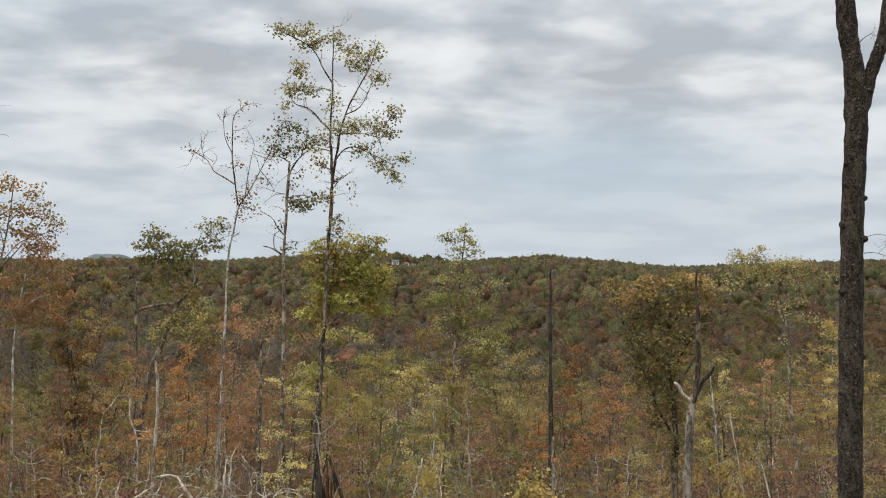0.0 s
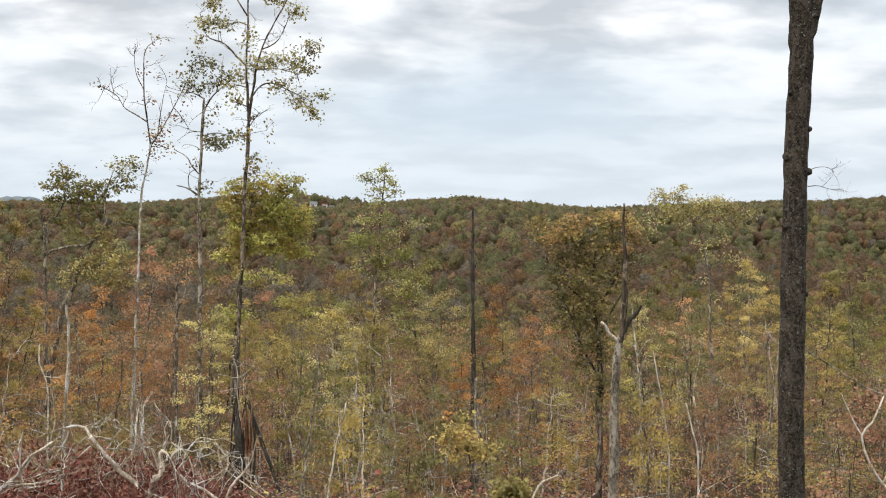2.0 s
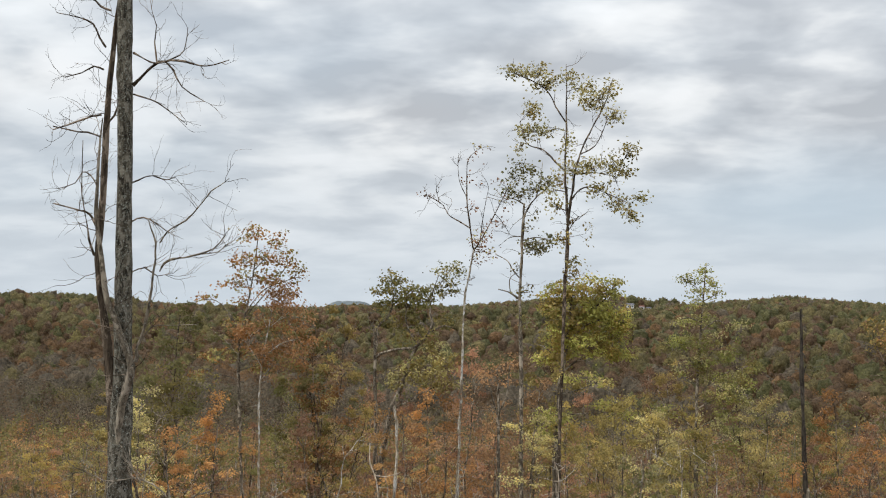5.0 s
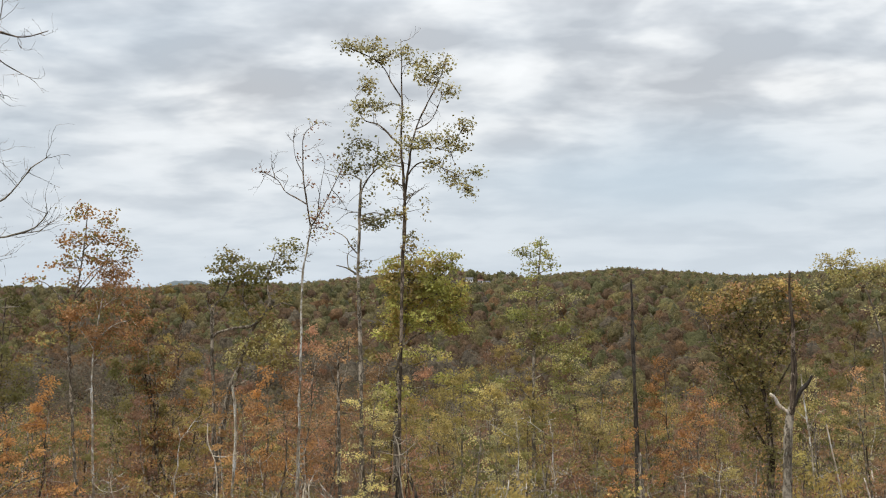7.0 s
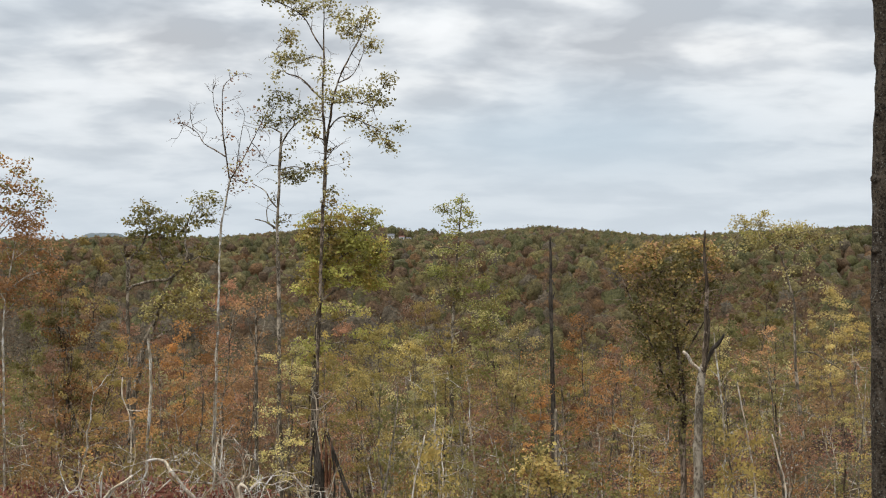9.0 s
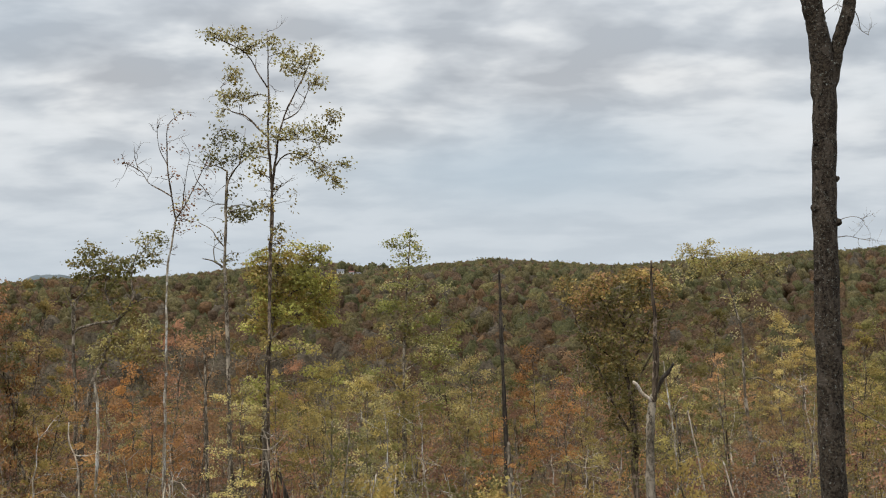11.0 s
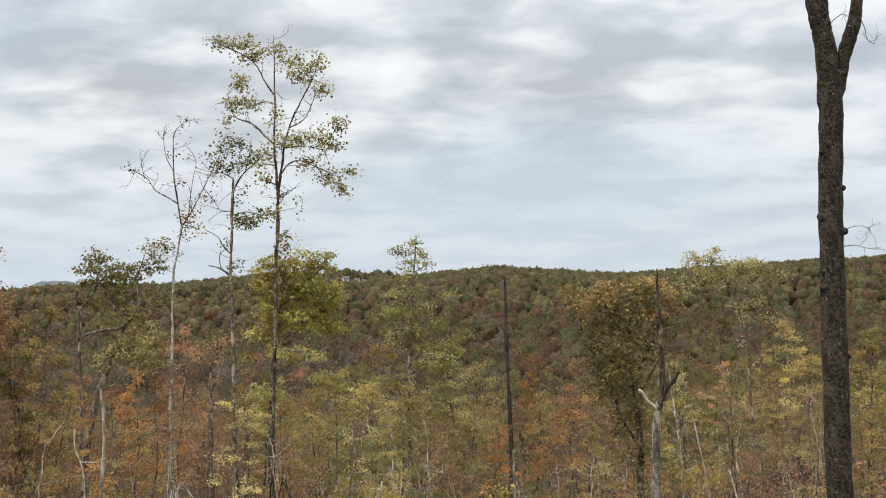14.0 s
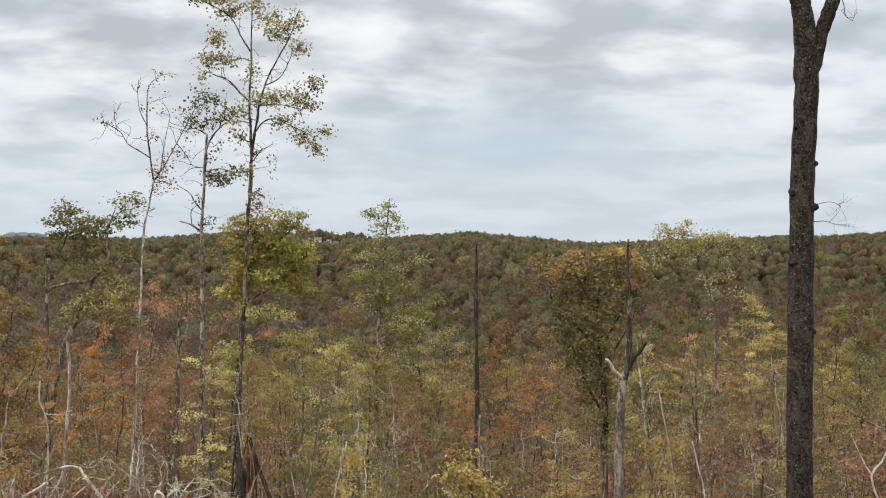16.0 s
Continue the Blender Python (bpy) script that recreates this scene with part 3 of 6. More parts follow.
def finish_near():
    t = near_forked_tree()
    rng = t.rng
    lines = t.nodes
    for k, line in enumerate(lines[2:]):
        for _ in range(4):
            a = rng.integers(len(line) // 2, len(line))
            twig_walk(t.twigs, line[a, :3], line[a, :3] - line[a - 2, :3] + rng.normal(0, 0.03, 3), rng.uniform(0.1, 0.24), 0.0026, rng, 1, [])
    # knobs of old limb scars
    for side, z, size in KNOBS:
        line = lines[0]
        a = int(np.argmin(np.abs(line[:, 2] - z)))
        c, r = line[a, :3], line[a, 3]
        pile = Pile()
        out = np.array([side * 0.92, -0.4, 0.15])
        rows = np.array([c + out * r * 0.75, c + out * r * 1.0, c + out * (r + size * 0.8), c + out * (r + size)])
        tube(pile, rows, [size * 1.3, size * 1.15, size * 0.75, size * 0.2], 8, 0.15, 0, rng)
        part("knob", pile.mesh("knob", True), BARK["dark"], t.ob)
    t.done()


KNOBS = [(-1, 2.28, 0.05), (1, 2.05, 0.045), (-1, 1.4, 0.04), (1, 2.6, 0.03), (-1, 2.72, 0.035), (-1, 3.0, 0.03), (1, 3.9, 0.05), (-1, 1.65, 0.025), (1, 0.6, 0.03), (-1, 0.2, 0.035)]
finish_near()


def left_tree():
    t = Tree("twin_stemmed_tree", "grey lichened tree with crooked side stems and bare branches", 17.0, "lichen", seed=8)
    t.limb('trunk', 0.0, [(-8.17, -2.88, 0.243), (-8.18, -1.91, 0.204), (-8.18, -1.27, 0.185), (-8.18, -0.44, 0.169), (-8.16, 0.38, 0.149), (-8.17, 1.37, 0.130), (-8.18, 2.28, 0.122), (-8.19, 3.28, 0.114), (-8.20, 4.37, 0.114), (-8.23, 5.22, 0.114), (-8.24, 6.06, 0.110), (-8.26, 7.34, 0.098), (-8.27, 8.62, 0.079), (-8.34, 9.92, 0.047)])
    t.bark = "brown"
    t.limb('stem', 0.04, [(-8.27, -0.85, 0.079), (-8.33, 0.05, 0.079), (-8.42, 0.79, 0.071), (-8.51, 1.37, 0.063), (-8.60, 1.81, 0.055), (-8.66, 2.36, 0.051), (-8.64, 2.78, 0.051), (-8.62, 3.28, 0.051), (-8.61, 3.99, 0.051), (-8.60, 4.54, 0.047), (-8.58, 5.05, 0.043), (-8.54, 5.56, 0.039), (-8.50, 6.07, 0.035), (-8.41, 6.91, 0.031), (-8.50, 7.94, 0.020)])
    t.bark = "smooth"
    t.limb('stem', -0.06, [(-8.14, -2.23, 0.047), (-8.18, -1.42, 0.051), (-8.17, -0.60, 0.055), (-8.11, 0.09, 0.059), (-7.96, 0.62, 0.063), (-7.96, 0.78, 0.055), (-8.11, 1.19, 0.047), (-8.23, 1.50, 0.043), (-8.33, 1.74, 0.043), (-8.40, 2.30, 0.035), (-8.48, 2.92, 0.031), (-8.46, 3.37, 0.024), (-8.42, 3.95, 0.016), (-8.37, 4.37, 0.008)])
    t.gap, t.crook = 0.12, 0.8
    t.limb('branch', -0.1, [(-7.96, 0.78, 0.027), (-7.94, 1.01, 0.024), (-7.81, 1.29, 0.024), (-7.71, 1.69, 0.020), (-7.66, 2.12, 0.020), (-7.61, 2.37, 0.016), (-7.61, 2.55, 0.016), (-7.70, 2.87, 0.008)])
    t.limb('branch', -0.05, [(-7.61, 2.12, 0.016), (-7.55, 2.24, 0.016), (-7.43, 2.31, 0.016), (-7.20, 2.34, 0.012), (-6.98, 2.38, 0.012), (-6.75, 2.46, 0.008), (-6.57, 2.65, 0.006), (-6.60, 2.75, 0.004)])
    t.limb('branch', -0.1, [(-7.61, 2.55, 0.016), (-7.50, 2.70, 0.012), (-7.37, 2.80, 0.012), (-7.18, 2.89, 0.012), (-7.00, 3.05, 0.010), (-6.88, 3.18, 0.008), (-6.78, 3.30, 0.008), (-6.62, 3.38, 0.006), (-6.49, 3.48, 0.004)])
    t.limb('branch', 0.1, [(-7.94, 1.01, 0.012), (-7.74, 1.30, 0.008), (-7.44, 1.33, 0.006), (-7.03, 1.34, 0.004)])
    t.limb('branch', 0.1, [(-6.98, 2.38, 0.008), (-6.72, 2.41, 0.006), (-6.60, 2.51, 0.004)])
    t.bark = "brown"
    t.limb('branch', 0.1, [(-8.04, 2.12, 0.012), (-7.85, 2.19, 0.012), (-7.66, 2.06, 0.008), (-7.43, 2.12, 0.004)])
    t.limb('branch', 0.1, [(-8.10, 4.92, 0.024), (-7.92, 5.11, 0.020), (-7.74, 5.25, 0.020), (-7.59, 5.27, 0.016), (-7.48, 5.33, 0.012), (-7.33, 5.45, 0.008), (-7.29, 5.79, 0.004)])
    t.limb('branch', -0.1, [(-8.10, 5.40, 0.020), (-7.89, 5.29, 0.016), (-7.72, 5.24, 0.016), (-7.48, 5.26, 0.012), (-7.24, 5.24, 0.012), (-6.98, 5.16, 0.008), (-6.76, 5.16, 0.006), (-6.51, 5.22, 0.004)])
    t.limb('branch', 0.0, [(-7.59, 5.27, 0.012), (-7.45, 5.12, 0.012), (-7.31, 4.87, 0.008), (-7.05, 4.70, 0.006), (-6.86, 4.60, 0.004)])
    t.limb('branch', 0.1, [(-8.08, 4.79, 0.016), (-7.83, 4.71, 0.012), (-7.66, 4.62, 0.008), (-7.43, 4.45, 0.006), (-7.26, 4.32, 0.004)])
    t.limb('branch', 0.1, [(-8.08, 3.45, 0.012), (-7.89, 3.53, 0.010), (-7.76, 3.55, 0.008), (-7.58, 3.49, 0.006), (-7.42, 3.53, 0.004)])
    t.limb('branch', 0.1, [(-8.06, 2.87, 0.012), (-7.89, 2.93, 0.008), (-7.69, 2.84, 0.008), (-7.50, 2.70, 0.004)])
    t.limb('branch', -0.1, [(-7.71, 5.25, 0.012), (-7.75, 5.55, 0.010), (-7.71, 5.80, 0.008), (-7.78, 6.05, 0.006), (-7.72, 6.39, 0.004)])
    t.limb('branch', -0.1, [(-8.59, 4.48, 0.016), (-8.74, 4.46, 0.012), (-8.88, 4.41, 0.012), (-9.33, 4.26, 0.008)])
    t.limb('branch', 0.1, [(-8.61, 4.16, 0.016), (-8.79, 4.23, 0.016), (-8.97, 4.24, 0.012), (-9.42, 4.34, 0.008)])
    t.limb('branch', 0.1, [(-8.64, 2.82, 0.016), (-8.77, 2.98, 0.016), (-8.93, 3.05, 0.012), (-9.38, 3.16, 0.008)])
    t.limb('branch', -0.1, [(-8.54, 5.51, 0.016), (-8.64, 5.66, 0.012), (-8.73, 5.87, 0.012), (-8.93, 5.97, 0.008), (-9.29, 6.04, 0.006)])
    t.limb('branch', -0.1, [(-8.66, 2.36, 0.016), (-8.74, 2.70, 0.012), (-8.81, 3.12, 0.008), (-8.83, 3.37, 0.008), (-8.79, 4.08, 0.005)])
    t.limb('branch', -0.1, [(-8.62, 3.38, 0.012), (-8.73, 3.57, 0.012), (-8.86, 3.62, 0.008), (-8.96, 3.45, 0.006), (-9.21, 3.37, 0.005)])
    t.limb('branch', -0.1, [(-8.57, 5.17, 0.012), (-8.73, 5.22, 0.010), (-8.91, 5.12, 0.008), (-9.17, 5.06, 0.006)])
    t.limb('branch', 0.1, [(-8.47, 6.07, 0.012), (-8.65, 6.14, 0.012), (-8.85, 6.33, 0.008), (-9.13, 6.42, 0.006)])
    t.limb('branch', 0.1, [(-8.53, 4.29, 0.016), (-8.41, 4.46, 0.016), (-8.34, 4.67, 0.008)])
    t.limb('branch', -0.3, [(-8.17, -0.60, 0.024), (-7.89, -0.96, 0.020), (-7.71, -1.40, 0.012)])
    for line in list(t.nodes[3:]):
        for _ in range(8):
            a = t.rng.integers(len(line) // 4, len(line))
            twig_walk(t.twigs, line[a, :3], 0.6 * (line[a, :3] - line[a - 1, :3]) / (np.linalg.norm(line[a, :3] - line[a - 1, :3]) + 1e-9) + t.rng.normal(0, 0.55, 3), t.rng.uniform(0.2, 0.55), 0.0042, t.rng, 1, [], 0.0, 6, 1.3)
    for line in t.nodes[1:3]:
        for _ in range(14):
            a = t.rng.integers(len(line) // 4, len(line))
            twig_walk(t.twigs, line[a, :3], t.rng.normal(0, 0.6, 3) + np.array([-0.4, 0, 0.2]), t.rng.uniform(0.25, 0.7), 0.007, t.rng, 1, [], 0.0, 6, 1.4)
    t.done()


left_tree()


def tall_tree():
    t = Tree("tall_tree", "tall slender tree with an open crown of fading yellow-green leaves", 46.5, "brown", ("olive", "faint", "green", "dry"), 11, 0.135, "tall slender trees")
    t.mix, t.per, t.tuft, t.small = (0, 1, 1, 1, 2, 2), 10, 1.25, 0.88
    t.limb('trunk', 0.0, [(-4.44, -6.46, 0.070), (-4.34, -2.65, 0.064), (-4.21, 1.60, 0.064), (-4.10, 3.73, 0.064), (-4.08, 5.08, 0.064)])
    t.limb('limb', 0.05, [(-4.08, 4.91, 0.058), (-4.15, 6.08, 0.048), (-4.20, 6.94, 0.039), (-4.16, 8.44, 0.032), (-4.16, 9.73, 0.026), (-4.18, 11.07, 0.013)])
    t.limb('limb', -0.06, [(-4.08, 4.91, 0.058), (-3.91, 6.08, 0.048), (-3.77, 6.94, 0.039), (-3.50, 7.79, 0.032), (-3.06, 8.64, 0.026), (-2.67, 9.39, 0.019), (-2.35, 10.36, 0.013)])
    t.limb('limb', 0.2, [(-4.18, 6.90, 0.032), (-4.58, 7.27, 0.032), (-5.06, 7.75, 0.026), (-5.69, 8.03, 0.019), (-6.00, 8.90, 0.013)])
    t.limb('limb', -0.2, [(-4.17, 8.77, 0.026), (-4.51, 9.31, 0.026), (-4.82, 9.91, 0.019), (-5.34, 10.28, 0.019), (-6.19, 10.66, 0.013)])
    t.limb('limb', 0.2, [(-3.96, 5.76, 0.026), (-3.70, 6.12, 0.026), (-3.27, 6.29, 0.019), (-2.53, 6.02, 0.019), (-1.74, 5.66, 0.013)])
    t.limb('limb', -0.15, [(-3.82, 6.77, 0.026), (-3.05, 6.80, 0.019), (-2.20, 6.61, 0.013)])
    t.limb('limb', 0.15, [(-3.59, 7.53, 0.026), (-3.03, 7.89, 0.019), (-2.59, 8.85, 0.013)])
    t.limb('limb', 0.1, [(-4.04, 4.63, 0.019), (-3.82, 4.97, 0.019), (-3.65, 5.18, 0.013)])
    t.leaves([(-6.15, 10.70, 0.34, 0.21, 14), (-5.66, 10.57, 0.34, 0.19, 12), (-5.17, 10.69, 0.30, 0.26, 12), (-4.70, 10.34, 0.34, 0.30, 14), (-5.03, 10.06, 0.30, 0.19, 8)])
    t.leaves([(-5.53, 9.32, 0.30, 0.34, 18), (-5.83, 8.57, 0.30, 0.39, 12), (-5.37, 8.50, 0.39, 0.26, 12), (-5.97, 7.93, 0.19, 0.19, 6), (-4.84, 8.49, 0.34, 0.24, 9)])
    t.leaves([(-3.95, 10.48, 0.39, 0.28, 14), (-3.43, 10.05, 0.39, 0.34, 16), (-2.90, 9.61, 0.47, 0.39, 20), (-2.47, 9.93, 0.30, 0.30, 12), (-2.37, 9.07, 0.34, 0.26, 14), (-3.33, 9.40, 0.30, 0.21, 10)])
    t.leaves([(-4.14, 7.91, 0.21, 0.56, 12), (-3.94, 6.94, 0.47, 0.26, 18), (-3.15, 7.04, 0.56, 0.30, 22), (-2.30, 7.13, 0.39, 0.34, 18), (-1.71, 7.66, 0.30, 0.28, 14), (-1.98, 6.80, 0.39, 0.19, 14)])
    t.leaves([(-2.85, 6.17, 0.39, 0.21, 14), (-2.21, 5.73, 0.43, 0.26, 18), (-1.69, 5.19, 0.26, 0.30, 12), (-1.36, 5.87, 0.21, 0.13, 7), (-4.56, 5.45, 0.21, 0.39, 9), (-4.44, 6.52, 0.26, 0.26, 8)])
    t.leaves([(-4.76, 6.09, 0.17, 0.17, 4), (-3.95, 3.41, 0.21, 0.26, 7), (-4.41, 4.27, 0.17, 0.21, 4)])
    for line in t.nodes[1:]:
        for _ in range(6):
            a = t.rng.integers(len(line) // 4, len(line))
            twig_walk(t.twigs, line[a, :3], line[a, :3] - line[a - 1, :3] + t.rng.normal(0, 0.3, 3), t.rng.uniform(0.35, 0.8), 0.012, t.rng, 1, [])
    t.stubs((0,), 34, 0.5)
    t.done()


tall_tree()


def topped_tree():
    t = Tree("tall_tree", "thin tree with a broken top and one leafy side branch", 48.0, "grey", ("olive", "faint", "green"), 12, 0.15, "tall slender trees")
    t.mix, t.per, t.tuft, t.small = (0, 1, 1, 2), 9, 1.2, 0.8
    t.limb('trunk', 0.0, [(-5.96, -6.69, 0.098), (-6.01, -4.07, 0.084), (-6.02, -0.57, 0.072), (-6.08, 1.63, 0.060), (-6.03, 3.39, 0.055), (-5.97, 4.93, 0.050), (-5.93, 5.79, 0.040)])
    t.limb('limb', -0.1, [(-5.96, 5.19, 0.040), (-5.81, 5.54, 0.033), (-5.47, 5.98, 0.027), (-5.03, 6.37, 0.020), (-4.56, 6.81, 0.013)])
    t.limb('limb', 0.1, [(-5.93, 5.77, 0.027), (-6.35, 5.97, 0.020), (-6.78, 6.04, 0.013), (-7.15, 6.45, 0.010)])
    t.limb('limb', 0.1, [(-5.47, 5.98, 0.020), (-5.31, 6.69, 0.013), (-5.21, 7.46, 0.008)])
    t.limb('limb', 0.3, [(-6.09, 2.84, 0.027), (-6.39, 3.17, 0.027), (-6.60, 3.51, 0.020), (-7.10, 3.80, 0.013)])
    t.limb('limb', -0.2, [(-6.14, 2.03, 0.033), (-6.46, 2.25, 0.027), (-6.68, 2.34, 0.020), (-6.92, 2.39, 0.013)])
    t.limb('limb', 0.0, [(-6.46, 2.25, 0.020), (-6.50, 2.74, 0.020), (-6.37, 2.95, 0.013), (-6.15, 3.06, 0.013)])
    t.limb('branch', 0.1, [(-6.00, 4.49, 0.020), (-6.48, 4.45, 0.013), (-6.96, 4.11, 0.008)])
    t.leaves([(-6.23, 6.88, 0.31, 0.22, 10), (-5.78, 7.13, 0.27, 0.22, 10), (-5.58, 6.36, 0.40, 0.27, 14), (-5.02, 6.57, 0.35, 0.27, 12), (-6.02, 6.14, 0.44, 0.20, 10), (-6.56, 6.37, 0.27, 0.22, 7), (-6.33, 7.36, 0.13, 0.27, 4)])
    t.leaves([(-5.61, 4.15, 0.31, 0.22, 14), (-5.17, 4.21, 0.31, 0.20, 12), (-4.82, 4.29, 0.18, 0.22, 6), (-5.39, 3.93, 0.35, 0.11, 8), (-5.90, 2.28, 0.18, 0.22, 5), (-5.69, 1.07, 0.35, 0.27, 10)])
    t.stubs((0,), 40, 0.35)
    t.done()


topped_tree()


def leaning_tree():
    t = Tree("tall_tree", "thin pale leaning tree with sparse brown leaves", 49.0, "pale", ("rust", "pale"), 13, 0.115, "tall slender trees")
    t.mix, t.small = (0, 0, 1), 0.95
    t.limb('trunk', 0.0, [(-8.74, -6.91, 0.073), (-8.66, -4.13, 0.062), (-8.58, -1.46, 0.051), (-8.48, 1.67, 0.041), (-8.28, 3.01, 0.037), (-8.07, 4.09, 0.034)])
    # limbs in darker bark, their look against the bright sky put into colour
    t.bark = "brown"
    t.limb('limb', 0.1, [(-8.09, 3.91, 0.034), (-8.26, 4.81, 0.034), (-8.42, 5.93, 0.027), (-8.46, 7.01, 0.020), (-8.40, 7.78, 0.014), (-7.90, 8.27, 0.009)])
    t.limb('limb', -0.1, [(-8.07, 4.04, 0.034), (-7.73, 4.53, 0.027), (-7.27, 5.35, 0.020), (-6.86, 6.14, 0.017), (-6.54, 6.76, 0.010)])
    t.limb('limb', 0.2, [(-8.26, 4.90, 0.027), (-8.72, 5.17, 0.027), (-9.17, 5.45, 0.020), (-9.49, 5.90, 0.017), (-10.04, 6.23, 0.014), (-10.33, 6.30, 0.010)])
    t.limb('branch', 0.1, [(-9.54, 5.90, 0.014), (-9.66, 6.40, 0.010), (-9.72, 6.99, 0.007)])
    t.limb('branch', -0.1, [(-8.42, 6.16, 0.017), (-8.70, 6.84, 0.014), (-8.76, 7.63, 0.008)])
    t.limb('branch', -0.2, [(-7.84, 4.35, 0.020), (-7.67, 5.47, 0.014), (-7.44, 6.48, 0.008)])
    t.limb('branch', 0.2, [(-7.23, 5.47, 0.017), (-6.94, 5.12, 0.014), (-6.66, 4.67, 0.008)])
    t.leaves([(-10.20, 6.27, 0.18, 0.09, 3), (-9.76, 6.18, 0.14, 0.07, 1), (-8.40, 7.78, 0.18, 0.14, 2), (-7.95, 8.25, 0.14, 0.09, 2), (-8.41, 6.83, 0.11, 0.23, 2), (-7.81, 6.60, 0.23, 0.18, 2), (-8.16, 5.70, 0.32, 0.32, 3)])
    t.leaves([(-7.62, 4.53, 0.32, 0.32, 7), (-7.23, 5.13, 0.32, 0.27, 4), (-7.85, 4.08, 0.27, 0.27, 7), (-7.47, 3.85, 0.27, 0.32, 6), (-6.77, 5.91, 0.27, 0.41, 4), (-7.96, 3.63, 0.18, 0.23, 3), (-8.18, 4.36, 0.23, 0.18, 3), (-6.92, 6.63, 0.23, 0.20, 3)])
    for line in t.nodes[1:]:
        for _ in range(4):
            a = t.rng.integers(len(line) // 4, len(line))
            twig_walk(t.twigs, line[a, :3], line[a, :3] - line[a - 1, :3] + t.rng.normal(0, 0.25, 3) + np.array([0, 0, 0.15]), t.rng.uniform(0.35, 0.8), 0.012, t.rng, 1, [])
    t.stubs((0,), 34, 0.2)
    t.done()


leaning_tree()


def left_oak():
    t = Tree("oak_tree", "dark green oak with two crooked trunks and a sinuous limb", 50.0, "grey", ("green", "olive", "pale"), 14, 0.12)
    t.tuft, t.small = 1.3, 0.95
    t.crook = 0.8
    t.limb('trunk', 0.0, [(-12.24, -5.35, 0.129), (-11.95, -3.72, 0.111), (-11.64, -2.60, 0.102), (-11.25, -1.47, 0.088), (-10.94, -0.57, 0.075), (-10.62, 0.07, 0.063)])
    t.limb('stem', 0.05, [(-12.35, -5.41, 0.088), (-12.39, -3.49, 0.075), (-12.49, -1.44, 0.063), (-12.51, 0.38, 0.063), (-12.35, 0.83, 0.052), (-11.89, 1.39, 0.035), (-11.72, 2.18, 0.021)])
    t.limb('limb', -0.1, [(-12.43, -0.49, 0.042), (-12.02, -0.20, 0.052), (-11.34, -0.06, 0.052), (-10.62, 0.02, 0.063), (-10.16, 0.51, 0.052), (-9.93, 1.06, 0.042), (-10.01, 1.58, 0.028), (-9.85, 2.38, 0.021), (-9.61, 3.06, 0.014)])
    t.limb('limb', 0.1, [(-10.09, 0.60, 0.028), (-9.52, 0.89, 0.028), (-9.07, 0.77, 0.014)])
    t.limb('limb', 0.15, [(-10.62, 0.07, 0.042), (-11.00, 0.69, 0.035), (-11.15, 1.26, 0.028), (-11.20, 2.17, 0.021), (-11.65, 2.87, 0.014)])
    t.limb('limb', -0.15, [(-12.48, -0.53, 0.035), (-12.29, 0.14, 0.035), (-12.46, 0.72, 0.028), (-12.68, 1.29, 0.014)])
    t.limb('limb', 0.1, [(-11.25, -1.47, 0.035), (-10.73, -1.30, 0.028), (-10.11, -1.08, 0.021), (-9.54, -0.73, 0.014)])
    t.limb('limb', -0.1, [(-11.64, -2.60, 0.035), (-10.92, -2.20, 0.028), (-10.23, -1.83, 0.021), (-9.51, -1.50, 0.014)])
    t.limb('limb', 0.1, [(-11.10, 1.15, 0.021), (-10.65, 1.71, 0.021), (-10.50, 2.28, 0.014)])
    t.limb('limb', 0.1, [(-9.78, 2.49, 0.017), (-9.38, 3.06, 0.014), (-9.08, 3.51, 0.010)])
    t.clumps([(-11.80, 2.82, 0.61, 0.35), (-12.21, 2.38, 0.44, 0.24), (-11.54, 2.14, 0.78, 0.49), (-10.71, 2.32, 0.66, 0.38), (-11.03, 1.72, 0.78, 0.44), (-12.12, 1.74, 0.38, 0.28), (-10.20, 1.99, 0.35, 0.44)], 44, 12, (0, 0, 1), 0.9)
    t.clumps([(-9.46, 3.20, 0.45, 0.35), (-8.95, 3.20, 0.35, 0.38), (-9.62, 2.51, 0.38, 0.49), (-9.11, 2.52, 0.38, 0.38)], 32, 10, (0, 0, 2))
    t.clumps([(-11.78, 1.03, 0.78, 0.35), (-10.94, 0.87, 0.78, 0.38), (-10.26, 0.53, 0.70, 0.35), (-11.27, 0.27, 0.70, 0.31), (-9.43, 1.14, 0.52, 0.35)], 26, 10, (0, 1))
    t.clumps([(-9.83, -0.06, 0.61, 0.44), (-9.32, -0.74, 0.78, 0.56), (-10.25, -0.75, 0.73, 0.52), (-10.91, -1.18, 0.73, 0.52), (-9.22, -1.50, 0.66, 0.38), (-11.58, -1.36, 0.52, 0.44), (-10.07, -1.51, 0.61, 0.35)], 32, 12, (1, 1, 2), 1.25)
    t.stubs((0, 1), 14, 0.15)
    t.done()


left_oak()


